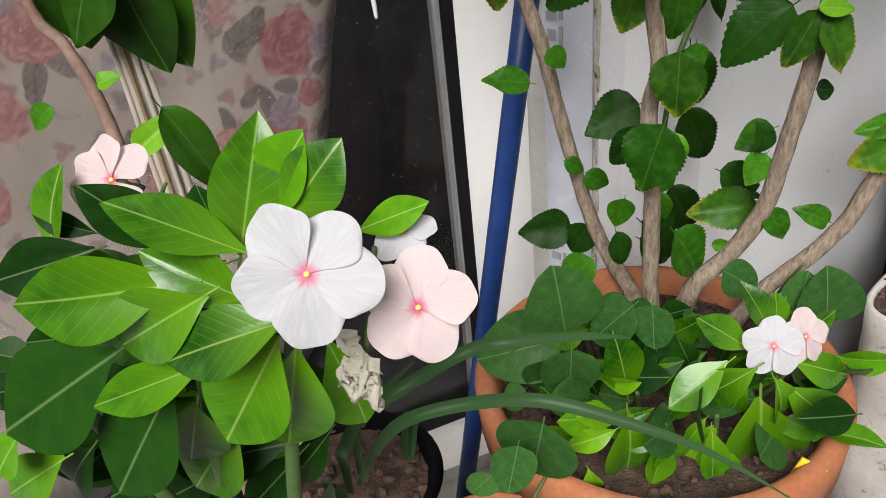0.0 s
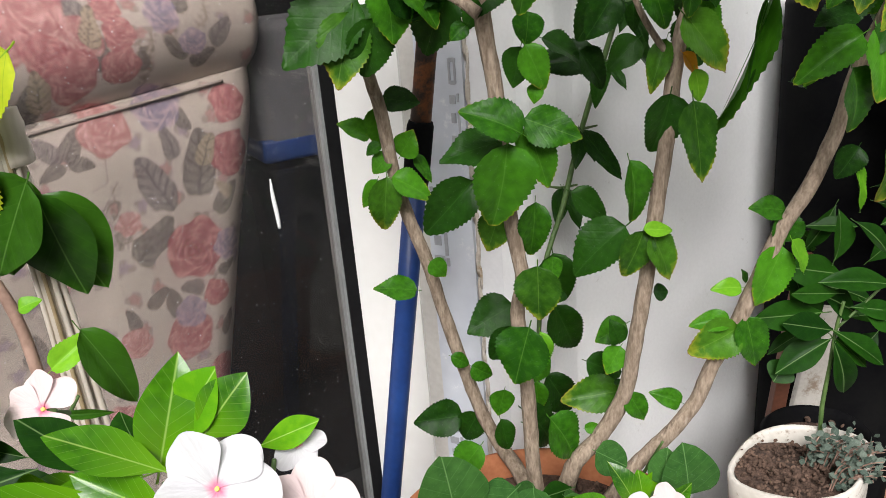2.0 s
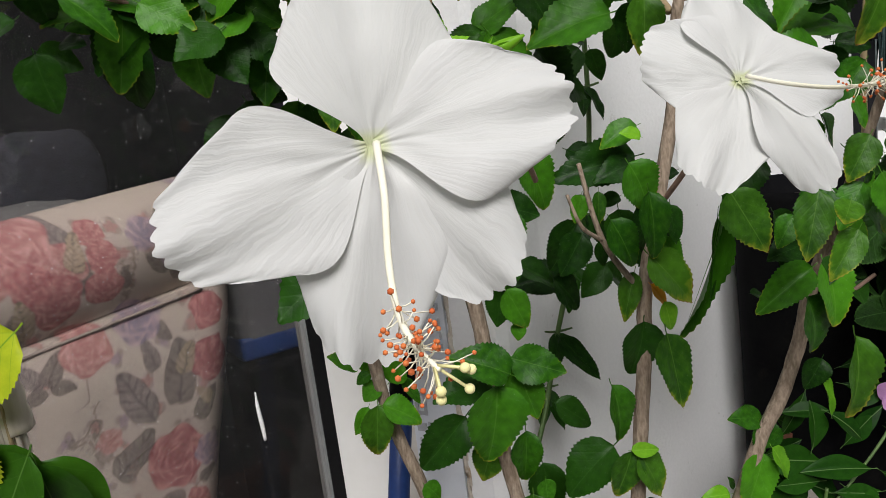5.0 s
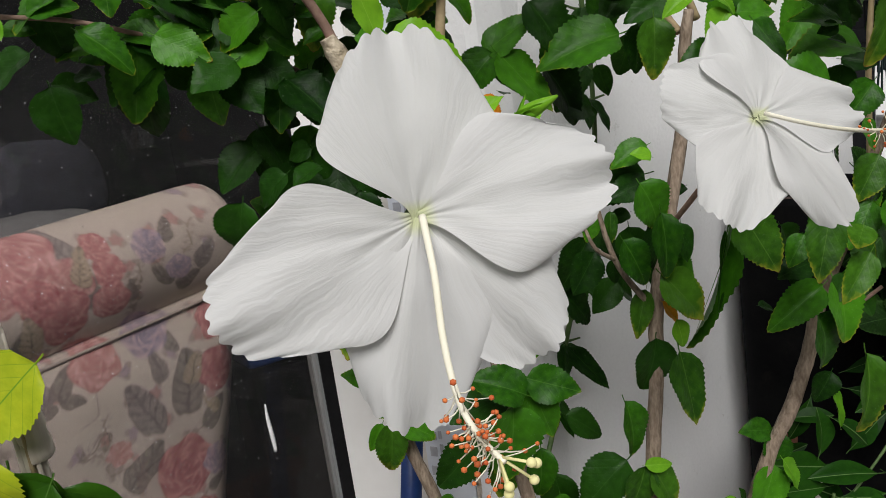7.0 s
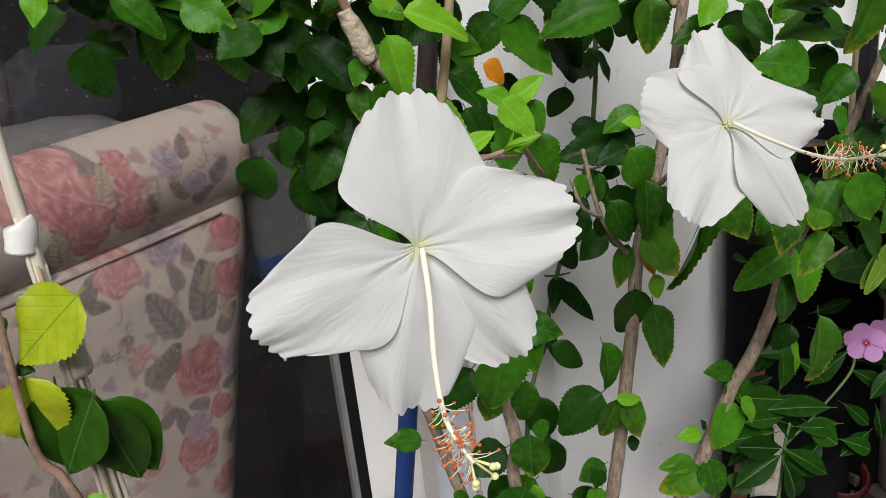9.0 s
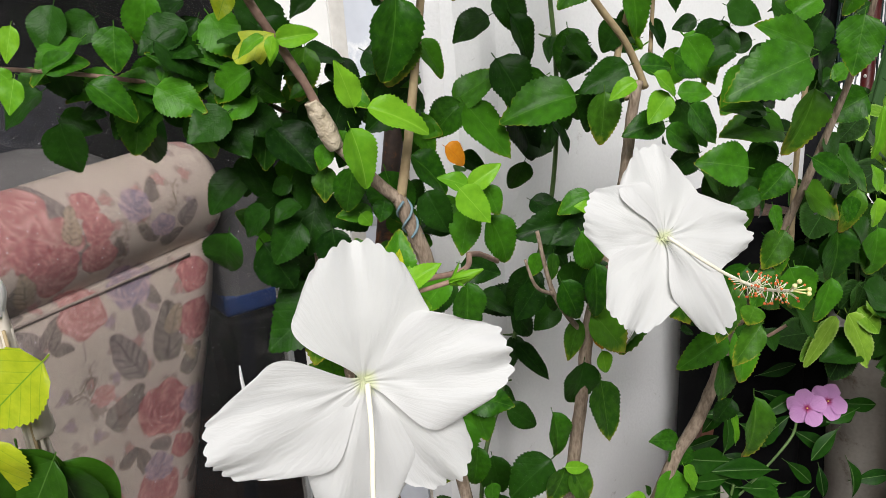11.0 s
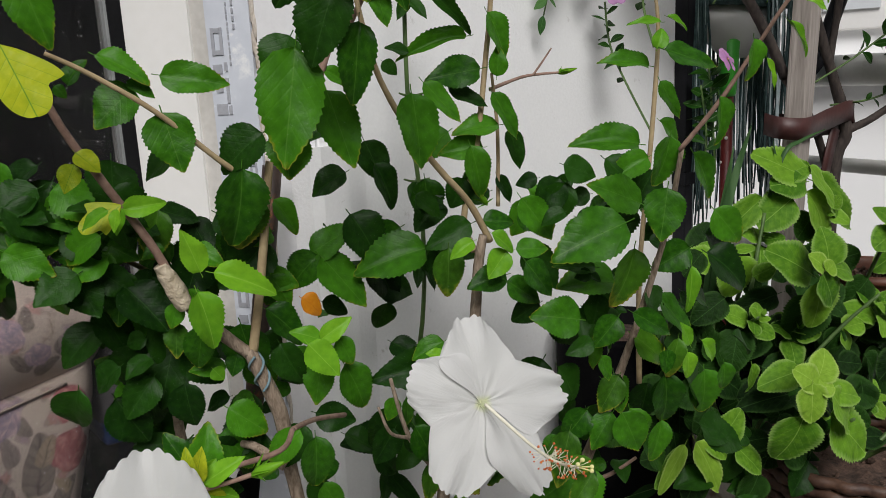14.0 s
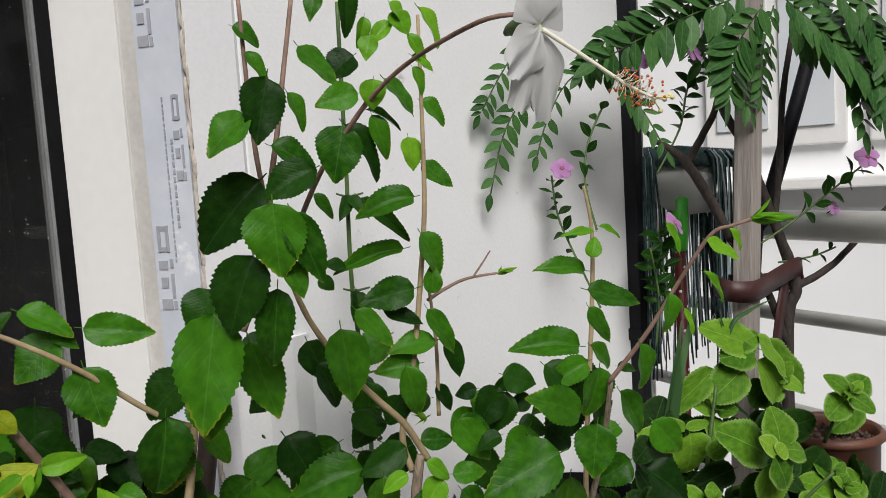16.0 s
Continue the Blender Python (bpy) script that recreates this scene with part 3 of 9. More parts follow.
def rail_row(z, r, a=-0.35, b=2.2):
    p, q = R0 + D * a, R0 + D * b
    return tube([(p.x - 1.13, p.y - 1.0, z - FLOOR_Z, r), (q.x - 1.13, q.y - 1.0, z - FLOOR_Z, r)], 20, 1)


part("top_tube", rail_row(0.934, 0.026), RAIL, railing)
for z in (0.775, 0.605, 0.44, 0.27, 0.10, -0.07):
    q = R0 + D * 0.01 * z
    part("rail_tube", rail_row(z, 0.0125), RAIL, railing)
for a in (-0.34, 1.3):
    p = R0 + D * a
    part("upright", tube([(p.x - 1.13, p.y - 1.0, 0.0, 0.02), (p.x - 1.13, p.y - 1.0, 0.934 - FLOOR_Z, 0.02)], 16, 1), RAIL, railing)

# ---- the floral sofa behind the glass ----
SOFA = Vector((-0.26, 1.075, 0))
SD = Vector((math.cos(radians(43)), math.sin(radians(43)), 0))
SN = Vector((-SD.y, SD.x, 0))                        # into the room
sofa = thing("sofa", "cream rolled-arm sofa with pink rose print behind the glass", "sofa", (SOFA.x, SOFA.y, FLOOR_Z))


# rose-printed upholstery: roses (along, height, radius, depth of tone) and leaves (along, height, length, turn)
ROSES = ((-0.052, 0.501, 0.036, 0.35, 0), (0.027, 0.514, 0.034, 0.3, 1), (0.135, 0.500, 0.030, 1.0, 0), (0.041, 0.312, 0.050, 0.9, 0), (0.123, 0.432, 0.036, 1.0, 0), (-0.049, 0.376, 0.018, 0.1, 0), (0.005, 0.187, 0.040, 0.75, 0),
         (0.016, 0.222, 0.026, 0.5, 1), (-0.074, 0.210, 0.024, 0.35, 0), (0.095, 0.302, 0.026, 0.5, 1), (0.062, 0.236, 0.022, 0.9, 0), (0.05, 0.11, 0.03, 0.8, 0), (-0.264, 0.412, 0.036, 0.5, 0), (-0.321, 0.335, 0.03, 0.5, 0), (-0.17, 0.20, 0.03, 0.3, 0),
         (-0.12, 0.10, 0.036, 0.5, 0), (-0.38, 0.25, 0.034, 0.5, 0), (-0.103, 0.656, 0.046, 0.55, 0), (-0.145, 0.625, 0.036, 0.6, 0), (-0.059, 0.614, 0.031, 0.45, 0), (-0.075, 0.572, 0.036, 0.8, 0), (-0.105, 0.60, 0.028, 0.9, 0),
         (-0.012, 0.575, 0.027, 0.75, 0), (-0.006, 0.612, 0.022, 0.75, 0), (-0.012, 0.644, 0.020, 0.7, 0), (0.057, 0.629, 0.026, 0.2, 1), (0.095, 0.592, 0.020, 0.3, 1))
LEAVES = ((-0.001, 0.418, 0.086, 112), (0.070, 0.430, 0.094, 78), (-0.020, 0.342, 0.076, 38), (0.103, 0.372, 0.056, 40), (-0.126, 0.492, 0.042, 130), (-0.094, 0.494, 0.046, 55), (-0.128, 0.464, 0.036, 205), (-0.09, 0.466, 0.036, 335), (0.03, 0.466, 0.046, 95),
          (0.058, 0.492, 0.036, 300), (-0.008, 0.246, 0.048, 100), (-0.03, 0.262, 0.04, 30), (0.022, 0.258, 0.04, 160), (-0.072, 0.244, 0.036, 110), (-0.012, 0.339, 0.05, 200), (-0.278, 0.36, 0.05, 250), (-0.24, 0.37, 0.045, 150), (-0.2, 0.25, 0.05, 80),
          (0.088, 0.268, 0.034, 20), (0.075, 0.18, 0.04, 60), (-0.057, 0.655, 0.056, 110), (-0.108, 0.575, 0.05, 250), (-0.128, 0.55, 0.06, 70), (-0.036, 0.592, 0.045, 80), (-0.085, 0.628, 0.042, 200), (0.09, 0.645, 0.036, 60), (0.11, 0.57, 0.042, 20), (0.07, 0.585, 0.04, 140), (0.14, 0.60, 0.046, 40),
          (0.02, 0.58, 0.03, 100))
OLIVE = ((-0.040, 0.625, 0.05, 70), (-0.118, 0.56, 0.055, 95), (0.085, 0.445, 0.05, 60), (0.10, 0.385, 0.036, 130))
TWIGS = ((0.018, 0.56, 95), (0.026, 0.575, 80), (0.014, 0.60, 110), (0.034, 0.60, 70), (-0.075, 0.40, 20), (-0.06, 0.41, 80), (-0.085, 0.385, 150), (-0.05, 0.35, 330), (0.066, 0.60, 100), (0.12, 0.63, 60))


def lattice_noise(x, y, scale, seed):
    """Smooth noise from 0 to 1 over arrays of places."""
    x, y = x * scale, y * scale
    i, j = np.floor(x), np.floor(y)
    fx, fy = x - i, y - j
    fx, fy = fx * fx * (3 - 2 * fx), fy * fy * (3 - 2 * fy)

    def corner(a, b):
        return np.modf(np.abs(np.sin(a * 127.1 + b * 311.7 + seed * 74.7) * 43758.5453))[0]

    return (corner(i, j) * (1 - fx) + corner(i + 1, j) * fx) * (1 - fy) + (corner(i, j + 1) * (1 - fx) + corner(i + 1, j + 1) * fx) * fy


def blend(col, mask, other):
    return col * (1 - mask[:, None]) + np.asarray(other) * mask[:, None]


def rose_dye(col, x, y, cx, cy, r, deep, seed, blue=0):
    dx, dy = (x - cx) / r, (y - cy) / (r * 0.92)
    rho, th = np.hypot(dx, dy), np.arctan2(dy, dx)
    rho = rho * (1 + 0.05 * np.sin(5 * th + seed)) + 0.12 * (lattice_noise(x, y, 2.4 / r, seed) - 0.5)
    dark = np.array((0.36, 0.05, 0.08)) * deep + np.array((0.58, 0.24, 0.25)) * (1 - deep)
    pale = np.array((0.72, 0.27, 0.29)) * deep + np.array((0.86, 0.58, 0.54)) * (1 - deep)
    if blue:
        dark, pale = np.array((0.26, 0.22, 0.36)), np.array((0.66, 0.50, 0.55))
    tone = np.zeros_like(x)
    for k, (edge, n) in enumerate(((1.0, 7), (0.78, 6), (0.57, 5), (0.36, 4), (0.18, 3))):
        b = edge * (0.80 + 0.20 * np.abs(np.cos(n * th / 2 + seed * 1.7 + k * 1.3))) + 0.05 * (lattice_noise(x, y, 3.5 / r, seed + k) - 0.5)
        inside = rho < b
        shade = np.clip((rho / b - 0.66) / 0.28, 0, 1) * (0.7 + 0.5 * np.sin(n * th + k + seed)) * np.clip((1.0 - rho / b) / 0.05, 0.25, 1)
        tone = np.where(inside, shade, tone)
    tone = np.clip(tone + 0.3 * (lattice_noise(x, y, 90, seed + 3) - 0.4), 0, 1)
    body = dark * (1 - tone[:, None]) + pale * tone[:, None]
    return blend(col, np.clip((1.0 - rho) / 0.06, 0, 1) * 0.93, body)


def leaf_dye(col, x, y, cx, cy, length, turn, dark, pale):
    c, s = math.cos(radians(turn)), math.sin(radians(turn))
    u, v = ((x - cx) * c + (y - cy) * s) / (length * 0.52), (-(x - cx) * s + (y - cy) * c) / (length * 0.27)
    u = u + 0.12 * (lattice_noise(x, y, 90, 8) - 0.5)
    d = np.hypot(u, v * (1 + 0.35 * u))
    wave = np.abs(np.modf(u * 3.2 - np.abs(v) * 1.3 + 20)[0] - 0.5)
    vein = np.minimum(wave * 1.3, np.abs(v) * 1.7)
    t = np.clip((vein - 0.05) / 0.16, 0, 1) * (0.7 + 0.5 * lattice_noise(x, y, 150, 2))
    t = t * np.clip((1.02 - d) / 0.16, 0, 1)
    t = np.clip(t, 0, 1)[:, None]
    return blend(col, np.clip((1 - d) / 0.07, 0, 1) * 0.92, np.asarray(dark) * (1 - t) + np.asarray(pale) * t)


def rose_print(x, y):
    """The upholstery's dyes at places along and up the sofa."""
    x = x + 0.006 * (lattice_noise(x, y, 60, 1) - 0.5)
    y = y + 0.006 * (lattice_noise(x, y, 60, 5) - 0.5)
    g = lattice_noise(x, y, 9, 3)
    col = np.array((0.60, 0.52, 0.47)) + np.outer(g, (0.10, 0.10, 0.095))
    # small sprigs scattered between the large motifs
    cell = 0.042
    i, j = np.floor(x / cell), np.floor(y / cell)
    h = [np.modf(np.abs(np.sin(i * 12.9898 + j * 78.233 + k * 37.7) * 43758.5453))[0] for k in range(5)]
    cx, cy = (i + 0.35 + 0.3 * h[0]) * cell, (j + 0.35 + 0.3 * h[1]) * cell
    r, th = np.hypot(x - cx, y - cy), np.arctan2(y - cy, x - cx)
    leafy = np.clip((0.0145 * np.abs(np.cos(1.5 * th + 6 * h[2])) ** 0.7 - r) / 0.0015, 0, 1) * (h[3] < 0.7)
    col = blend(col, leafy * 0.5, (0.2, 0.165, 0.17))
    bud = np.clip((0.0095 * (0.85 + 0.15 * np.cos(5 * th)) - r) / 0.001, 0, 1) * (h[3] < 0.62)
    tone = np.clip(np.abs(np.modf(r * 260 + 0.5 * np.sin(3 * th))[0] - 0.5) * 2, 0, 1)
    col = blend(col, bud * 0.9, np.outer(tone, (0.2, 0.16, 0.15)) + np.where(h[4][:, None] < 0.6, np.array((0.42, 0.2, 0.21)), np.array((0.3, 0.24, 0.33))))
    twig = np.abs(lattice_noise(x, y, 24, 9) - 0.5)
    col = blend(col, np.clip((0.016 - twig) / 0.008, 0, 1) * (lattice_noise(x, y, 16, 4) > 0.62) * 0.6, (0.24, 0.2, 0.19))
    for k, (s, z, length, turn) in enumerate(LEAVES):
        dark, pale = ((0.075, 0.065, 0.065), (0.25, 0.215, 0.205)) if k % 4 else ((0.10, 0.085, 0.10), (0.29, 0.25, 0.26))
        col = leaf_dye(col, x, y, s, z, length, turn, dark, pale)
    for s, z, turn in TWIGS:
        c, q = math.cos(radians(turn)), math.sin(radians(turn))
        u, v = (x - s) * c + (y - z) * q, -(x - s) * q + (y - z) * c
        line = np.clip((0.0016 - np.abs(v - 0.004 * np.sin(u * 160))) / 0.0008, 0, 1) * (np.abs(u) < 0.025)
        barb = np.clip((0.0045 - np.abs(np.abs(v) - 0.006 * np.abs(np.modf(u * 110 + 9)[0]))) / 0.004, 0, 1) * (np.abs(u) < 0.022) * (np.modf(u * 110 + 9)[0] > 0.55)
        col = blend(col, np.maximum(line, barb * 0.7) * 0.75, (0.20, 0.16, 0.14))
    for k, (s, z, r, deep, blue) in enumerate(ROSES):
        col = rose_dye(col, x, y, s, z, r, deep, k * 1.3 + 1, blue)
    for s, z, length, turn in OLIVE:
        col = leaf_dye(col, x, y, s, z, length, turn, (0.20, 0.16, 0.12), (0.52, 0.44, 0.32))
    return col * 0.87 + np.array((0.62, 0.53, 0.485)) * 0.13


def upholstery():
    m, n, l, bs = mat_nodes("rose_printed_upholstery", 0.9, spec=0.1)
    co = n.new("ShaderNodeTexCoord").outputs["Object"]
    dye = n.new("ShaderNodeAttribute")
    dye.attribute_name = "dye"
    wear = node(n, "ShaderNodeTexNoise", Scale=260.0, Detail=3.0)
    l.new(co, wear.inputs["Vector"])
    l.new(mix_colour(n, l, ramp(n, l, wear.outputs[0], [(0.4, (0, 0, 0)), (0.7, (0.25, 0.25, 0.25))]), dye.outputs["Color"], (0.42, 0.36, 0.34)), bs.inputs["Base Color"])
    weave = node(n, "ShaderNodeTexNoise", Scale=900.0, Detail=2.0)
    l.new(co, weave.inputs["Vector"])
    bump(n, l, bs, weave.outputs[0], 0.4, 0.0008)
    return m


FABRIC = upholstery()


def printed_sweep(name, profile, along, label, shrink=None, taper=False):
    """Sweep a closed profile of (depth, height) along the arm, dyed with the rose print."""
    prof = np.array(profile)
    s = np.repeat(np.array(along), len(prof))
    d, z = np.tile(prof[:, 0], len(along)), np.tile(prof[:, 1], len(along))
    if shrink:
        mid_d, mid_z, end = shrink
        k = np.sqrt(np.clip(1 - np.clip((s - end + 0.045) / 0.0455, 0, 1) ** 2, 0.0004, 1))
        d, z = mid_d + (d - mid_d) * k, mid_z + (z - mid_z) * k
    if taper:
        # the panel's free edge slopes in towards the floor and rolls away from the glass
        edge = 0.088 + 0.29 * z
        s = s - np.clip((s + 0.2) / 0.452, 0, 1) * (0.262 - edge)
        d = d + 0.09 * np.clip((s - edge + 0.10) / 0.10, 0, 1) ** 2.4 * (d < 0.1)
    sag = 0.006 * (lattice_noise(s, z, 14, 6) - 0.5)
    zz = z + 0.06 * s
    co = np.outer(s, np.array(SD)) + np.outer(d + sag, np.array(SN)) + np.outer(zz - FLOOR_Z, (0, 0, 1))
    n, rows = len(prof), len(along)
    faces = [(i * n + k, (i + 1) * n + k, (i + 1) * n + (k + 1) % n, i * n + (k + 1) % n) for i in range(rows - 1) for k in range(n)]
    faces += [tuple(range(n)), tuple(reversed(range((rows - 1) * n, rows * n)))]
    me = bpy.data.meshes.new(name)
    me.from_pydata(co.tolist(), [], faces)
    layer = me.attributes.new("dye", "FLOAT_COLOR", "POINT")
    layer.data.foreach_set("color", np.c_[rose_print(s, zz), np.ones(len(s))].astype(np.float32).ravel())
    me.shade_smooth()
    me.materials.append(FABRIC)
    ob = new(name, me)
    ob.parent = sofa
    return tagged(ob, label)


def sofa_at(s, d, z):
    return SD * s + SN * d + Vector((0, 0, z - FLOOR_Z))


ROLL_D, ROLL_Z, ROLL_R = 0.075, 0.598, 0.083
steps = [-0.62, -0.56, -0.5] + [-0.46 + 0.0022 * k for k in range(324)]
front = [(-0.004 * min(1, max(0, (z - 0.2) / 0.25)) + 0.016 * max(0, (z - 0.45) / 0.08) ** 2, z) for z in [FLOOR_Z + 0.06] + [-0.07 + 0.0022 * k for k in range(274)]]
printed_sweep("arm_panel", front + [(0.14, 0.53), (0.15, FLOOR_Z + 0.06)], steps, "cream side panel with printed roses", taper=True)
ring = [radians(95 + 190 * k / 130) for k in range(131)] + [radians(300 + 15 * k) for k in range(10)]
printed_sweep("arm_roll", [(ROLL_D + ROLL_R * math.cos(f), ROLL_Z + ROLL_R * math.sin(f)) for f in ring], [-0.22 + 0.0024 * k for k in range(190)], "rolled arm top", (ROLL_D, ROLL_Z - 0.01, 0.234))
ring = [2 * math.pi * k / 40 for k in range(40)]
printed_sweep("arm_front", [(ROLL_D + (ROLL_R + 0.004) * math.cos(f), ROLL_Z + (ROLL_R + 0.004) * math.sin(f)) for f in ring], [-0.26 + 0.005 * k for k in range(8)], "padded scroll front of the arm")
part("seam_piping", tube([(*sofa_at(-0.30 + 0.0545 * k, 0.006, 0.522 + 0.06 * (-0.30 + 0.056 * k)), 0.0022) for k in range(9)], 8, 3), PIPING, sofa, "corded seam")
cushion = [(0.21, 0.16), (0.21, 0.36), (0.25, 0.40), (0.75, 0.40), (0.8, 0.36), (0.8, 0.16)]
printed_sweep("seat_cushion", cushion, [-0.5 + 0.02 * k for k in range(26)], "printed seat cushion")

def soft_lump(name, label, category, s, d, z, size, m, seed):
    """A sagging stuffed shape on the sofa, with creases."""
    ob = thing(name, label, category, SOFA + SD * s + SN * d + Vector((0, 0, z)))
    bm = bmesh.new()
    bmesh.ops.create_icosphere(bm, subdivisions=4, radius=1.0)
    for v in bm.verts:
        p = v.co.copy()
        q = Vector([math.copysign(abs(c) ** 0.6, c) for c in p])
        q = q * (1 + 0.10 * noise.noise(p * 2.2 + Vector((seed, 0, 0))) + 0.05 * noise.noise(p * 6 + Vector((seed, 3, 0))))
        v.co = SD * q.x * size[0] + SN * q.y * size[1] + Vector((0, 0, q.z * size[2]))
    part(name + "_cover", bm, m, ob)
    return ob


soft_lump("folded_blanket", "grey folded blanket lying on the sofa seat behind glass", "blanket", 0.04, 0.40, 0.525, (0.24, 0.14, 0.14), BLANKET, 3)
soft_lump("cushion", "dark navy textured cushion on the sofa behind glass", "cushion", 0.19, 0.50, 0.70, (0.10, 0.05, 0.085), NAVY, 9)
soft_lump("cushion", "dusty mauve cushion on the sofa behind glass", "cushion", 0.02, 0.54, 0.72, (0.09, 0.05, 0.08), MAUVE_CLOTH, 14)
# dark box draped with a grey cloth, standing in the room beside the sofa
crate = thing("draped_box", "dark box draped with grey blue-banded cloth behind the glass", "box", (-0.06, 1.37, FLOOR_Z))
turned = Matrix.Rotation(radians(24), 4, "Z")
part("box_body", box((0.22, 0.14, 0.62), m=turned @ Matrix.Translation((0, 0, 0.31)), bevel=0.01), BLACK_PLASTIC, crate)
part("cloth", box((0.228, 0.148, 0.22), m=turned @ Matrix.Translation((0, 0, 0.74)), bevel=0.02), DARK_GREY, crate, "grey cloth cover")
part("band", box((0.23, 0.15, 0.04), m=turned @ Matrix.Translation((0, 0, 0.652)), bevel=0.008), BLUE_PAINT, crate, "dark blue cloth band")

# ---- pots and loose things ----
def soil_top(r, z, seed, parent, crumbs=90, coarse=1.0):
    """Uneven soil with loose crumbs."""
    rng = random.Random(seed)
    bm = bmesh.new()
    rings = [[bm.verts.new((0, 0, z + 0.006))]]
    for i in range(1, 9):
        q = r * i / 8
        rings.append([bm.verts.new((q * math.cos(f), q * math.sin(f), z + 0.012 * noise.noise((q * 30 * math.cos(f) + seed, q * 30 * math.sin(f), 0)) * (1 - (i / 8) ** 4)))
                      for f in (2 * math.pi * k / 28 for k in range(28))])
    for k in range(28):
        bm.faces.new((rings[0][0], rings[1][k], rings[1][(k + 1) % 28]))
    for a, b in zip(rings[1:], rings[2:]):
        for k in range(28):
            bm.faces.new((a[k], b[k], b[(k + 1) % 28], a[(k + 1) % 28]))
    soil = part("soil", bm, SOIL, parent, "dark crumbly soil")
    bm = bmesh.new()
    for k in range(crumbs):
        q, f, s = r * math.sqrt(rng.random()) * 0.95, rng.uniform(0, 6.28), rng.uniform(0.002, 0.006) * coarse
        m = Matrix.Translation((q * math.cos(f), q * math.sin(f), z + rng.uniform(0, 0.008))) @ Euler((rng.random() * 3, rng.random() * 3, 0)).to_matrix().to_4x4()
        bmesh.ops.create_icosphere(bm, subdivisions=1, radius=s, matrix=m @ Matrix.Diagonal((1, rng.uniform(0.5, 1), rng.uniform(0.4, 0.9), 1)))
    tagged(part("soil_grit", bm, CRUMB, parent, smooth=False), kind="stuff")
    return soil


def pot(name, label, at, r_top, r_base, h, m, rim=0.012, rim_h=0.03, seed=1, soil=0.02, category="pot", wobble=0.004, crumbs=90):
    ob = thing(name, label, category, at)
    wall = r_top * 0.06 + 0.003
    prof = [(r_base - 0.002, 0), (r_base, 0.003), (r_top - rim - 0.002, h - rim_h), (r_top, h - rim_h + 0.002), (r_top + 0.002, h - 0.006), (r_top - 0.003, h),
            (r_top - wall + 0.002, h + 0.001), (r_top - wall - rim * 0.3, h - 0.006), (r_top - wall - rim, h - rim_h), (r_base * 0.9, h * 0.4)]
    part("pot_body", lathe(prof, 48, wobble), m, ob)
    soil_top(r_top - wall - rim * 0.6, h - soil, seed, ob, crumbs)
    return ob


stand = thing("brick_stack", "brown bricks stacked as a plant stand on the floor", "bricks", (0.15, 0.53, FLOOR_Z))
rng = random.Random(12)
for row in range(3):
    for k in range(3):
        m = Matrix.Translation((-0.09 + 0.09 * k if row % 2 == 0 else rng.uniform(-0.01, 0.01), 0 if row % 2 == 0 else -0.09 + 0.09 * k, 0.0325 + row * 0.066))
        m = m @ Matrix.Rotation(rng.uniform(-0.04, 0.04) + (0 if row % 2 == 0 else math.pi / 2), 4, "Z")
        part("brick", box((0.085, 0.26, 0.064), m=m, bevel=0.004), BRICK, stand, smooth=False)
big_pot = pot("terracotta_pot", "large orange terracotta pot with a thick rim on bricks", (0.141, 0.535, FLOOR_Z + 0.198), 0.14, 0.095, 0.262, TERRACOTTA, 0.012, 0.045, 3, 0.02, crumbs=160)
part("yellow_tag", box((0.003, 0.018, 0.035), m=pose(0.075, -0.105, 0.245, 20, 10, 70), bevel=0.001), YELLOW_LABEL, big_pot, "yellow plastic tag in the soil", smooth=False)

# ---- the blue pole ----
pole = thing("blue_pole", "blue-sleeved steel pole with rusted bare top leaning in the corner", "pole", (-0.03, 0.80, FLOOR_Z))


def along_pole(z):
    f = (z + 0.12) / 0.74
    return Vector((-0.023 + 0.124 * f, 0.785 + 0.0 * f, z)) - pole.location


part("sleeve", tube([(*along_pole(z), 0.0115) for z in (FLOOR_Z, -0.1, 0.1, 0.3, 0.475)], 20, 1), BLUE_PAINT, pole, "scuffed blue sleeve")
part("collar", tube([(*along_pole(z), r) for z, r in ((0.46, 0.0125), (0.468, 0.0135), (0.52, 0.0135), (0.525, 0.012))], 20, 1), BLACK_PLASTIC, pole, "black plastic collar")
part("bare_top", tube([(*along_pole(z), 0.0105) for z in (0.5, 0.6, 0.7, 0.80, 0.87)], 20, 1, rough=0.05), RUST, pole, "flaking rusted steel")

